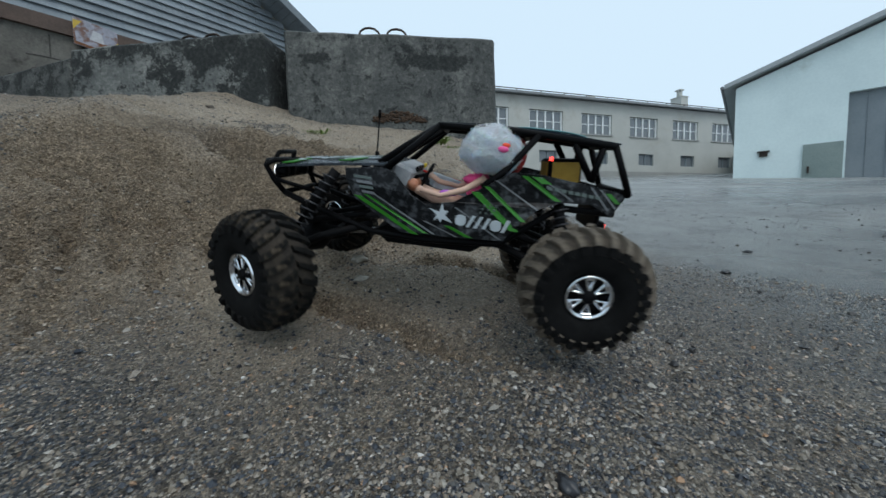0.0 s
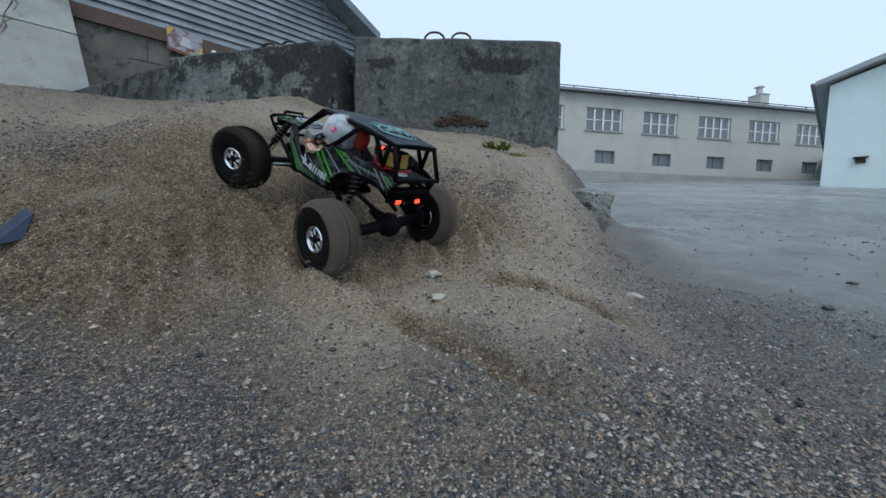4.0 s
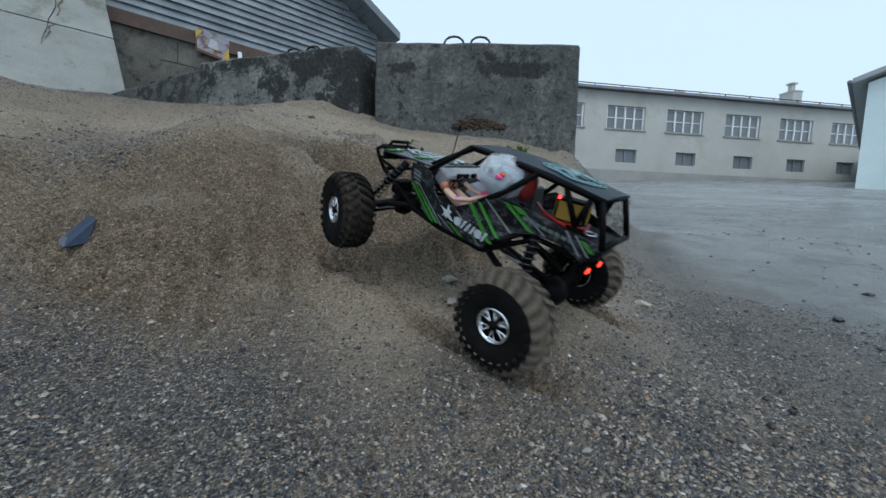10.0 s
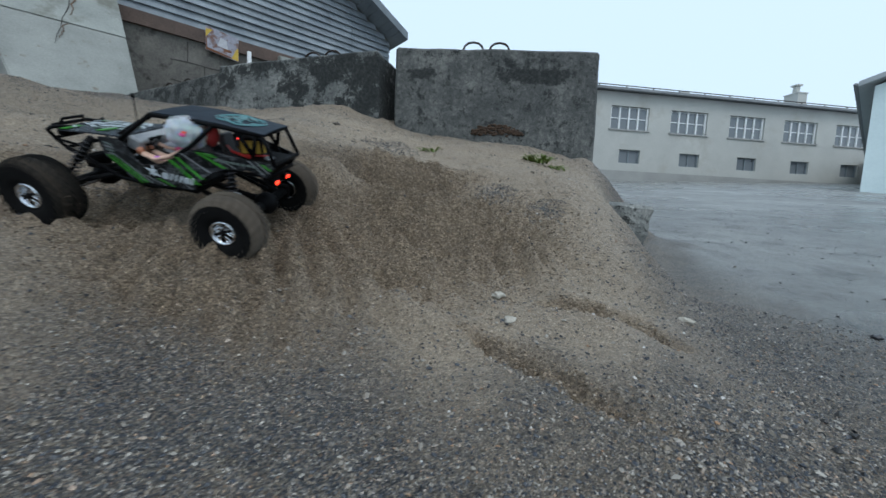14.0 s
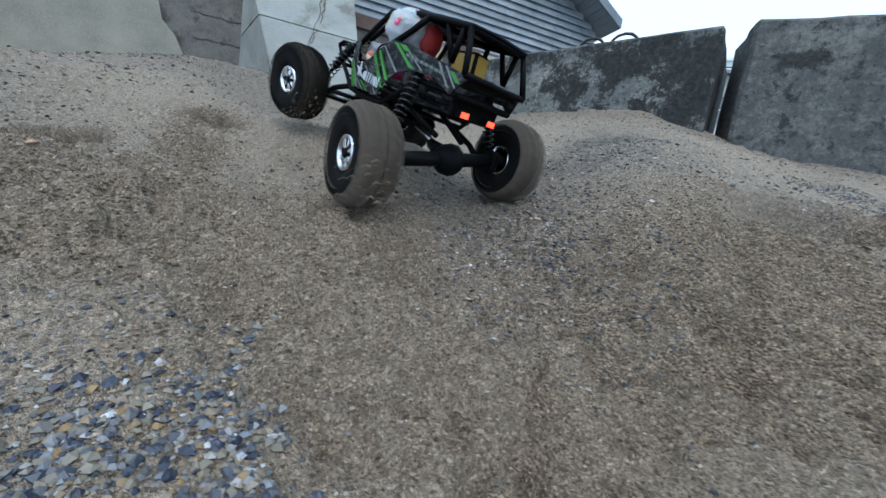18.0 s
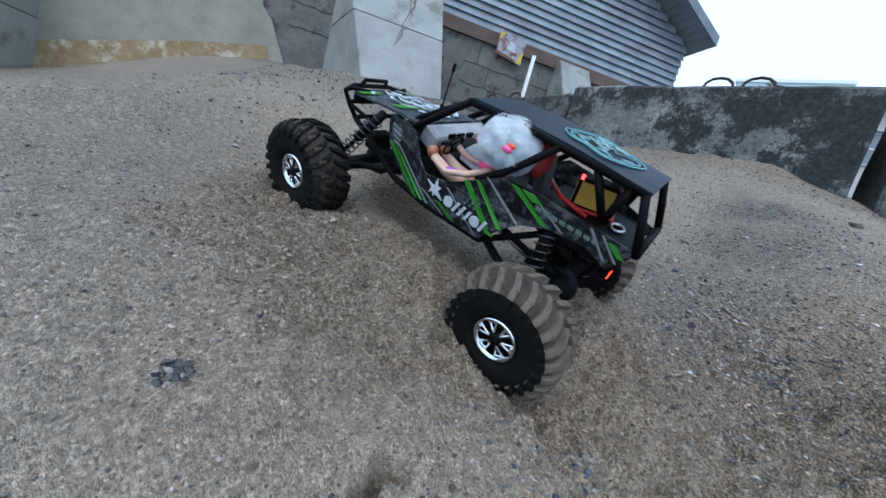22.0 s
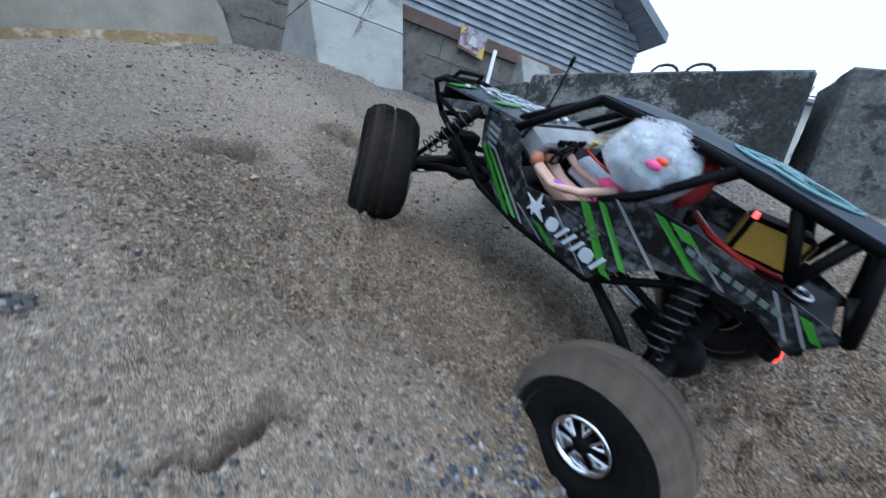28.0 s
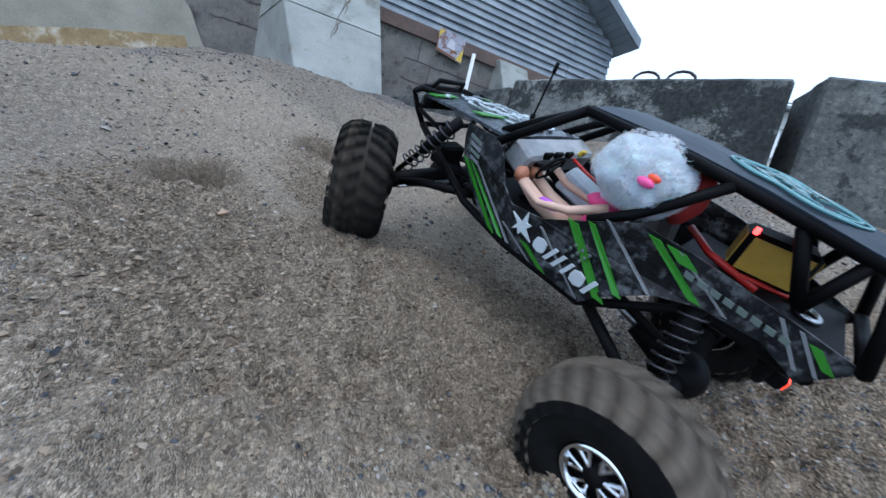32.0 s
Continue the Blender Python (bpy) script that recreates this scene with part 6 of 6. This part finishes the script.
def gravelly(rng, x, y):
    n = len(x)
    wave = np.sin(x * 9 + 3 * np.sin(y * 7)) * np.sin(y * 11 + 2 * np.sin(x * 6 + 1)) + 0.5 * np.sin(x * 23 + y * 17)
    return (rng.random(n) > 0.93 * turned(x, y)) & (rng.random(n) < (0.70 + 0.30 * wave) * (0.22 + 0.78 * at_grid(stony, x, y)))


def grit_size(rng, n):
    return 0.0012 + 0.0010 * rng.random(n) + 0.0026 * rng.random(n) ** 6


strewn("gravel", "small wet multicoloured gravel on the yard's edge", 112000, 1, near_spot(0.0, 0.20, 0.9), lambda rng, n: grit_size(rng, n) * 0.9, wet_pebbles, gravelly)
strewn("gravel", "fine multicoloured gravel strewn over the pile", 80000, 2, near_spot(-1.32, 0.20, 0.95), lambda rng, n: grit_size(rng, n) * 0.52, wet_pebbles, gravelly)
strewn("gravel", "loose gravel on the far side of the pile", 70000, 3, lambda rng, n: (rng.uniform(-3.2, 0.3, n), rng.uniform(0.3, 2.1, n)), lambda rng, n: grit_size(rng, n) * 1.4, wet_pebbles, gravelly)
strewn("sand_crumbs", "damp brown crumbs of sand turned up by the wheels", 80000, 4, lambda rng, n: (rng.uniform(-0.72, 0.15, n), rng.uniform(0.12, 1.25, n)), lambda rng, n: (0.0012 + 0.0026 * rng.random(n) ** 3), crumbs, lambda rng, x, y: rng.random(len(x)) < 0.95 * turned(x, y))
strewn("sand_crumbs", "fine damp crumbs of sand turned up near the top of the pile", 200000, 14, lambda rng, n: (rng.uniform(-1.72, -0.72, n), rng.uniform(0.12, 1.1, n)), lambda rng, n: (0.0008 + 0.0012 * rng.random(n) ** 1.5 + 0.0016 * rng.random(n) ** 9), crumbs, lambda rng, x, y: rng.random(len(x)) < 0.75 * turned(x, y) * (0.75 + 0.35 * np.sin(x * 31 + 2 * np.sin(y * 23)) * np.sin(y * 37 + x * 11)))
bright_pebbles = stone_material("bright_wet_pebbles", ((0.0, (0.016, 0.020, 0.036)), (0.22, (0.045, 0.058, 0.090)), (0.38, (0.12, 0.125, 0.125)), (0.52, (0.20, 0.175, 0.13)), (0.70, (0.22, 0.195, 0.15)), (0.82, (0.29, 0.185, 0.075)), (0.88, (0.16, 0.185, 0.225)), (0.955, (0.31, 0.295, 0.27)), (1.0, (0.52, 0.54, 0.56))), 0.4)
strewn("pebbles", "bank of wet pebbles in blue, ochre and white on the slope", 13000, 16, lambda rng, n: (rng.uniform(-1.24, -0.96, n), rng.uniform(0.20, 0.43, n)), lambda rng, n: 0.0016 + 0.0030 * rng.random(n) ** 2.2, bright_pebbles, lambda rng, x, y: (rng.random(len(x)) < np.clip((x + 1.172 + 0.1 * (y - 0.28)) / 0.045, 0, 1)) & (rng.random(len(x)) < np.clip((0.375 - 0.30 * (x + 1.1) + 0.02 * np.sin(x * 90) - y) / 0.03, 0, 1)) & (rng.random(len(x)) < 0.6 + 0.5 * np.sin(x * 45 + y * 20) * np.sin(y * 60)))
strewn("pebbles", "nest of dark and coloured pebbles in the sand", 130, 8, near_spot(-1.330, 0.137, 0.011), lambda rng, n: 0.0016 + 0.0026 * rng.random(n) ** 2, dark_bits, lambda rng, x, y: rng.random(len(x)) < 0.5)
strewn("pebbles", "nest of dark and coloured pebbles in the sand", 1300, 9, near_spot(-1.205, 0.155, 0.042), lambda rng, n: 0.0011 + 0.0016 * rng.random(n) ** 2, wet_pebbles, lambda rng, x, y: rng.random(len(x)) < 0.5)
strewn("pebbles", "larger wet pebbles of many colours lying on the sand", 700, 10, near_spot(-1.17, 0.275, 0.085), lambda rng, n: 0.0012 + 0.0018 * rng.random(n) ** 2, wet_pebbles, lambda rng, x, y: rng.random(len(x)) < 0.55)
strewn("pebbles", "coarse wet pebbles of many colours at the foot of the pile", 30000, 15, lambda rng, n: (rng.uniform(-1.35, -0.35, n), rng.uniform(-0.35, 0.27, n)), lambda rng, n: 0.0019 + 0.0032 * rng.random(n) ** 3, wet_pebbles, lambda rng, x, y: (rng.random(len(x)) < 0.55 + 0.45 * np.sin(x * 13 + 2 * np.sin(y * 9)) * np.sin(y * 17 + x * 5)) & (rng.random(len(x)) < np.clip((0.24 - 0.30 * (-0.6 - x) - y) / 0.08, 0, 1)) & (rng.random(len(x)) < np.clip((-0.35 - x) / 0.3, 0, 1)))
for cx, cy, spread, count, seed in ((-0.22, 1.10, 0.075, 1300, 41), (-0.07, 1.00, 0.06, 900, 42), (-0.66, 1.30, 0.11, 1300, 43), (-1.05, 0.70, 0.16, 2600, 44)):
    strewn("pebbles", "patch of coarser grey gravel lying on the sand", count, seed, near_spot(cx, cy, spread), lambda rng, n: 0.0016 + 0.0026 * rng.random(n) ** 2, wet_pebbles, lambda rng, x, y: rng.random(len(x)) < 0.8)
strewn("dark_bits", "dark bits of stone and leaf on the wet yard", 1400, 5, lambda rng, n: (rng.uniform(0.15, 2.6, n), 0.4 + 2.8 * rng.random(n)), lambda rng, n: 0.0022 + 0.0055 * rng.random(n) ** 3, dark_bits, lambda rng, x, y: rng.random(len(x)) < 0.8)
strewn("dark_bits", "scattered darker grains over the pale sand", 5000, 6, lambda rng, n: (rng.uniform(-2.4, 0.3, n), rng.uniform(0.0, 1.9, n)), lambda rng, n: 0.0009 + 0.0014 * rng.random(n) + 0.0022 * rng.random(n) ** 8, dark_bits, lambda rng, x, y: rng.random(len(x)) > 0.7 * turned(x, y))


def lone_stone(x, y, r, material, label, squash=(1.2, 0.9, 0.6), seed=1):
    bm = bmesh.new()
    grown(bm, (0, 0, 0), r, 3, squash, 0.5, 0, seed)
    ob = part("stone", bm, material, smooth=True)
    ob.matrix_world = pose(x, y, ground_z(x, y) + r * squash[2] * 0.35, 5, -4, seed * 40)
    return tagged(ob, label, "stone")


pale_stone = surface("pale_stone", (0.30, 0.27, 0.22), (0.46, 0.43, 0.37), 60, 300, 0.8, 0, 0.4, 0.001)
black_stone = surface("black_stone", (0.012, 0.013, 0.016), (0.04, 0.04, 0.045), 60, 300, 0.4, 0, 0.4, 0.001)
lone_stone(-0.17, 0.62, 0.011, pale_stone, "pale flat stone on the sand")
lone_stone(-0.145, 0.53, 0.012, pale_stone, "pale stone half sunk in the gravel", (1.3, 0.8, 0.4), 2)
lone_stone(0.07, 0.232, 0.0065, black_stone, "shiny black lump of stone in the gravel", (1.3, 0.9, 0.8), 3)
lone_stone(0.20, 0.72, 0.013, pale_stone, "white stone at the toe of the pile", (1.2, 0.7, 0.5), 4)
lone_stone(-0.95, 1.42, 0.012, surface("brown_stone", (0.06, 0.05, 0.04), (0.12, 0.10, 0.08), 40, 200, 0.8, 0, 0.4, 0.001), "brown stone on top of the pile", (1.2, 0.8, 0.8), 5)
lone_stone(0.61, 0.84, 0.010, black_stone, "dark lump on the wet yard", (1.4, 0.9, 0.5), 6)
lone_stone(0.82, 1.05, 0.009, black_stone, "dark lump on the wet yard", (1.4, 0.9, 0.5), 7)

# blue scrap of plastic lying on the slope
bm = bmesh.new()
prism(bm, ((-0.026, -0.012), (0.000, -0.020), (0.032, 0.000), (0.030, 0.014), (-0.004, 0.012), (-0.024, 0.004)), lambda u, v, w: (u, v, w + 0.010 * (u / 0.03) ** 2), 0.003)
scrap = part("plastic_scrap", bm, surface("blue_plastic", (0.010, 0.020, 0.045), (0.035, 0.055, 0.10), 40, 200, 0.4, 0, 0.1, 0.0005))
ax = Vector((0.45, 0.66, 0.60)).normalized()
az = Vector((0.60, -0.55, 0.58))
az = (az - ax * az.dot(ax)).normalized()
ay = az.cross(ax)
spot = Vector((-0.744, 0.408, ground_z(-0.744, 0.408) + 0.012))
scrap.matrix_world = Matrix(((ax.x, ay.x, az.x, spot.x), (ax.y, ay.y, az.y, spot.y), (ax.z, ay.z, az.z, spot.z), (0, 0, 0, 1)))
tagged(scrap, "bent scrap of dark blue plastic on the gravel slope", "scrap")

# weeds at the foot of the blocks
weed_green = surface("weed_green", (0.08, 0.14, 0.02), (0.19, 0.26, 0.05), 40, 200, 0.6, 0, 0.1, 0.001)


def weed(x, y, size, count, seed):
    rng = random.Random(seed)
    tuft = tagged(empty("weed"), "low tuft of green weeds on the sandy slope", "weed", "weeds on the pile")
    tuft.matrix_world = pose(x, y, ground_z(x, y) - 0.004)
    for i in range(count):
        a, l, w = rng.uniform(0, math.tau), size * rng.uniform(0.5, 1.1), size * rng.uniform(0.05, 0.11)
        d, n = Vector((math.cos(a), math.sin(a), 0)), Vector((-math.sin(a), math.cos(a), 0))
        o = Vector((rng.uniform(-1, 1), rng.uniform(-0.5, 0.5), 0)) * size * 0.9
        bm = bmesh.new()
        rows = []
        for k, (t, h, ww) in enumerate(((0, 0, 0.3), (0.35, 0.45, 1), (0.7, 0.6, 0.8), (1, 0.5, 0.08))):
            p = o + d * l * t + Vector((0, 0, h * l * rng.uniform(0.7, 1.1)))
            rows.append([bm.verts.new(p - n * w * ww), bm.verts.new(p + Vector((0, 0, w * 0.3 * ww))), bm.verts.new(p + n * w * ww)])
        for ra, rb in zip(rows, rows[1:]):
            for k in range(2):
                bm.faces.new((ra[k], ra[k + 1], rb[k + 1], rb[k]))
        g = bmesh.ops.extrude_face_region(bm, geom=bm.faces[:])
        bmesh.ops.translate(bm, vec=(0, 0, -0.0006), verts=[v for v in g["geom"] if isinstance(v, bmesh.types.BMVert)])
        part("leaf", bm, weed_green, tuft, smooth=True)


weed(-0.09, 1.55, 0.054, 64, 1)
weed(-0.53, 1.41, 0.036, 30, 2)
weed(0.01, 1.60, 0.036, 34, 3)

# dead moss along the foot of the nearest block
bm = bmesh.new()
rng = random.Random(31)
for k in range(150):
    u = 0.44 + 0.28 * rng.random()
    z = 0.735 + 0.05 * math.sin((u - 0.40) * 9) * rng.random() + 0.018 * rng.random()
    p = Vector((-0.865, 1.905, 0)) + Vector((0.9848, 0.1741, 0)) * u + Vector((0.1741, -0.9848, 0)) * 0.003
    grown(bm, (p.x, p.y, z), rng.uniform(0.004, 0.012), 1, (1.3, 0.6, 0.7), 0.7, 0, k)
tagged(part("moss", bm, surface("dead_moss", (0.030, 0.018, 0.011), (0.085, 0.052, 0.032), 90, 300, 0.95, 0, 0.5, 0.002)), "dead brown moss clinging to the concrete block", "moss", kind="stuff")

# enamel sign and pole by the old wall
enamel = surface("flaking_white_enamel", (0.20, 0.20, 0.24), (0.36, 0.36, 0.41), 14, 80, 0.5, 0, 0.2, 0.001, (0.15, 0.075, 0.055), 11, 0.54)
bm = bmesh.new()
prism(bm, ((0.97, 2.56), (1.40, 2.50), (1.40, 2.84), (0.97, 2.90)), lambda u, v, w: on_wall(u, 0.075 + w, v), 0.012)
bmesh.ops.bevel(bm, geom=bm.edges[:], offset=0.003, segments=1, affect="EDGES")
sign = tagged(part("wall_sign", bm, enamel), "flaking white metal sign with rusty edges on the wall", "sign")
silver_mark = surface("worn_white_mark", (0.38, 0.38, 0.40), (0.52, 0.52, 0.54), 30, 120, 0.6, 0, 0.2, 0.001)
yellow = surface("yellow_enamel", (0.42, 0.26, 0.02), (0.60, 0.42, 0.05), 25, 120, 0.5, 0, 0.2, 0.001)
for nm, poly, mt in (("corner_patch", ((1.30, 2.525), (1.395, 2.512), (1.395, 2.70), (1.36, 2.66)), yellow), ("corner_patch", ((0.975, 2.86), (1.06, 2.86), (1.0, 2.78), (0.975, 2.74)), yellow), ("rust_edge", ((0.972, 2.565), (1.30, 2.520), (1.30, 2.545), (0.990, 2.60), (0.985, 2.73), (0.972, 2.73)), rust), ("mark", ((1.12, 2.66), (1.26, 2.63), (1.24, 2.76), (1.16, 2.78)), silver_mark), ("mark", ((1.20, 2.60), (1.31, 2.60), (1.29, 2.64), (1.21, 2.64)), rust)):
    bm = bmesh.new()
    prism(bm, poly, lambda u, v, w: on_wall(u, 0.087 + w, v), 0.002)
    part(nm, bm, mt, sign)
bm = bmesh.new()
tube(bm, [on_wall(1.5, 0.30, z) for z in (1.2, 1.9, 2.62)], 0.030, 12)
tagged(part("pole", bm, surface("white_pipe", (0.55, 0.56, 0.56), (0.75, 0.76, 0.76), 6, 60, 0.4, 0, 0.05, 0.001)), "short white pipe standing behind the blocks", "pole")
# worn joints of the old wall
rng = random.Random(21)
for u0, u1, z in ((0.55, 2.1, 2.34), (0.55, 2.2, 2.05), (-1.9, -1.3, 2.30), (-1.9, -1.3, 2.0)):
    bm = bmesh.new()
    n = 12
    top = [(u0 + (u1 - u0) * k / n, z + rng.uniform(-0.012, 0.012)) for k in range(n + 1)]
    prism(bm, top + [(u, v - 0.010 - rng.random() * 0.012) for u, v in reversed(top)], lambda u, v, w: on_wall(u, 0.004 - w, v), 0.02)
    part("joint", bm, mortar, wall)
for u, z0, z1 in ((0.75, 2.34, 2.62), (1.62, 2.20, 2.34), (1.95, 2.05, 2.34), (0.95, 2.05, 2.34)):
    bm = bmesh.new()
    prism(bm, ((u, z0), (u + 0.012, z0), (u + 0.020, z1), (u + 0.004, z1)), lambda uu, v, w: on_wall(uu, 0.004 - w, v), 0.02)
    part("joint", bm, mortar, wall)

# ---- motion ----
DRIVE = [
    (0, -0.044, 0.506, 0.101, 88.2, 8.3, -11.3),
    (1, -0.216, 0.590, 0.157, 75.6, 21.8, -8.5),
    (2, -0.342, 0.707, 0.210, 59.0, 29.1, -1.0),
    (3, -0.378, 0.726, 0.221, 59.4, 26.9, -2.5),
    (6, -0.533, 0.786, 0.270, 65.8, 21.6, -9.2),
    (7, -0.553, 0.775, 0.272, 69.9, 21.3, -8.5),
    (8, -0.572, 0.735, 0.265, 80.4, 19.5, -5.2),
    (9, -0.575, 0.739, 0.264, 80.4, 19.1, -6.4),
    (10, -0.154, 0.586, 0.158, 63.6, 22.7, -6.8),
    (10.5, -0.118, 0.578, 0.147, 66.0, 19.3, -11.0),
    (11, -0.238, 0.666, 0.189, 57.8, 29.7, -0.6),
    (12, -0.333, 0.809, 0.246, 49.8, 25.5, -13.7),
    (13, -0.448, 0.814, 0.274, 69.6, 22.6, -15.5),
    (14, -0.843, 0.581, 0.263, 102.4, 8.6, -22.5),
    (15, -1.088, 0.371, 0.291, 76.8, 19.8, -15.3),
    (15.5, -1.140, 0.411, 0.309, 66.4, 22.1, -8.7),
    (17.5, -1.325, 0.696, 0.473, 59.4, 20.5, 4.1),
    (18, -1.394, 0.732, 0.480, 72.0, 18.8, 0.2),
    (19, -1.448, 0.660, 0.465, 97.0, 14.5, -12.3),
    (20, -1.440, 0.486, 0.399, 107.3, 11.2, -12.8),
    (21, -1.439, 0.493, 0.399, 105.6, 15.6, -15.9),
    (22, -1.459, 0.492, 0.400, 100.4, 16.1, -18.5),
    (23, -1.196, 0.524, 0.353, 98.3, 18.6, -22.8),
    (24, -1.153, 0.504, 0.325, 92.4, 20.9, -17.9),
    (25, -1.199, 0.525, 0.351, 79.3, 22.7, -12.1),
    (25.5, -1.212, 0.522, 0.355, 77.2, 23.0, -12.3),
    (27.5, -1.242, 0.519, 0.373, 81.8, 23.1, -13.1),
    (28, -1.253, 0.543, 0.376, 85.4, 23.1, -15.1),
    (29, -1.260, 0.534, 0.369, 82.6, 22.7, -9.1),
    (30, -1.290, 0.568, 0.378, 84.0, 25.1, -12.1),
    (31, -1.305, 0.541, 0.379, 81.2, 23.9, -8.4),
    (32, -1.284, 0.555, 0.389, 84.0, 22.4, -16.7),
]


def at(row):
    x, y, z, yaw, pitch, roll = row
    return Matrix.Translation((x, y, z)) @ Matrix.Rotation(radians(yaw), 4, "Z") @ Matrix.Rotation(radians(pitch), 4, "X") @ Matrix.Rotation(radians(roll), 4, "Y")


STEER = [(0, -28), (1, -14), (1.6, 0), (2, 22), (3, 24), (6, 15), (7, 8), (8, 0), (9, 0), (10, -15), (10.5, -35), (11, -30), (12, -10), (13, 5), (14, -5), (15, -25), (15.5, -25), (17.5, 12), (18, 18), (19, 16), (20, -30), (21, -38), (21.7, -30), (22, 0), (22.6, 0), (23.5, -36), (24, -40), (25, -30), (25.5, 5), (26.5, -10), (27.5, -30), (28.1, -32), (29, -22), (29.8, 0), (30.4, 4), (31, -34), (31.5, -30), (32, -36)]
PACE = [(0, 60), (0.6, 250), (1.5, 400), (3, 900), (7, 985), (8, 200), (8.8, 40), (9.5, -300), (10.3, -200), (10.6, 60), (11, 600), (13, 985), (15.5, 985), (20, 985), (21.6, 900), (22, 20), (22.6, 30), (23, 800), (25.6, 985), (30.7, 900), (31.0, 320), (31.3, 30), (31.7, 30), (32, 450)]


# how far the left wheels hang below (-) or are pushed up (+); the right ones do the opposite
FRONT_HANG = [(0, -0.011), (1, -0.006), (2, 0.009), (3, 0.011), (6, -0.004), (7, -0.000), (8, -0.004), (9, -0.000), (10, -0.007), (11, -0.003), (12, -0.008), (13, 0.001), (14, 0.002), (15, 0.005), (15.5, 0.007), (17.5, -0.005), (18, 0.006), (19, -0.002), (20, -0.003), (21, -0.001), (22, -0.002), (23, 0.003), (24, -0.006), (25, -0.003), (25.5, -0.011), (27.5, -0.006), (28, 0.001), (29, -0.004), (30, -0.011), (31, -0.002), (32, -0.000)]
REAR_HANG = [(0, 0.015), (1, -0.005), (2, -0.026), (3, -0.024), (6, 0.005), (7, 0.001), (8, -0.011), (9, -0.008), (10, -0.008), (11, -0.021), (12, 0.014), (13, 0.003), (14, 0.000), (15, -0.006), (15.5, -0.012), (17.5, -0.023), (18, -0.024), (19, -0.024), (20, -0.007), (21, -0.007), (22, 0.003), (23, 0.000), (24, 0.000), (25, -0.008), (25.5, -0.004), (27.5, -0.021), (28, -0.027), (29, 0.000), (30, 0.000), (31, 0.000), (32, -0.010)]


def between(rows, t):
    for (t0, a), (t1, b) in zip(rows, rows[1:]):
        if t <= t1:
            return a + (b - a) * (t - t0) / (t1 - t0)
    return rows[-1][1]


def car_at(t):
    for a, b in zip(DRIVE, DRIVE[1:]):
        if t <= b[0]:
            k = (t - a[0]) / (b[0] - a[0])
            return at([p + (q - p) * k for p, q in zip(a[1:], b[1:])])
    return at(DRIVE[-1][1:])


def build_sprays():
    """Loose sand that the tyres throw back, in small rigid clouds."""
    rng = random.Random(31)
    clouds = []
    for (x, y) in ((-TRACK, -WB), (TRACK, -WB), (-TRACK, WB)):
        for step in range(3):
            bm = bmesh.new()
            for i in range(200):
                c = (rng.gauss(0, 0.017), rng.gauss(0, 0.026), rng.gauss(0, 0.024))
                grown(bm, c, 0.0007 + 0.0019 * rng.random() ** 3, 1, (1, 0.8, 0.7), 0.4, 0, i)
            cloud = tagged(part("thrown_sand", bm, crumbs), "loose brown sand thrown back by the spinning tyres", "sand", kind="stuff")
            clouds.append((cloud, x, y, step))
    return clouds


def motions():
    lying = scrap.matrix_world.copy()
    buried = Matrix.Translation((-0.01, 0.0, -0.06)) @ lying
    walk(scrap, [(0, lying), (13.85, lying), (14.05, buried), (32, buried)])
    for cloud, x, y, step in sprays:
        out = []
        for i in range(321):
            t = i * 0.1
            m = car_at(t)
            tau = ((i + step) % 3) * 0.1
            busy = between(PACE, t) > 450 and tau > 0.05
            foot = m @ (TOY * Vector((x, y - 0.045, 0.0)))
            away = (m.to_3x3() @ Vector((0, -1, 0))) * 0.45 * tau + Vector((0, 0, 0.75 * tau - 4.9 * tau * tau))
            p = foot + away if busy else foot - Vector((0, 0, 0.12))
            out.append((t, Matrix.Translation(p) @ Matrix.Rotation(radians(40 * (i % 9)), 4, "Z")))
        walk(cloud, out)
    rows = [(t, at(row)) for t, *row in DRIVE]
    walk(car, rows)
    walk(doll, rows)
    for name, (wheel, x, y) in wheels.items():
        angle, out = 0.0, []
        for i in range(481):
            t = i / 15
            angle -= min(80, max(-80, between(PACE, t) / 15))
            turn = between(STEER, t) if name.startswith("front") else 0
            flip = 180 if x > 0 else 0
            spin = angle if x < 0 else -angle
            hang = between(FRONT_HANG if y > 0 else REAR_HANG, t) * (1 if x < 0 else -0.7)
            out.append((t, Matrix.Translation((x, y, RAD + hang)) @ Matrix.Rotation(radians(turn + flip), 4, "Z") @ Matrix.Rotation(radians(spin), 4, "X")))
        walk(wheel, out)
    for s, axle in axles.items():
        out = []
        for i in range(65):
            t = i * 0.5
            h = between(FRONT_HANG if s > 0 else REAR_HANG, t)
            c = Vector((0, s * WB, RAD))
            out.append((t, Matrix.Translation(c + Vector((0, 0, 0.15 * h))) @ Matrix.Rotation(math.asin(1.7 * h / 0.248), 4, "Y") @ Matrix.Translation(-c)))
        walk(axle, out)


car, wheels, axles = build_car()
doll = build_doll()
doll.scale = (TOY, TOY, TOY)
sprays = build_sprays()
motions()
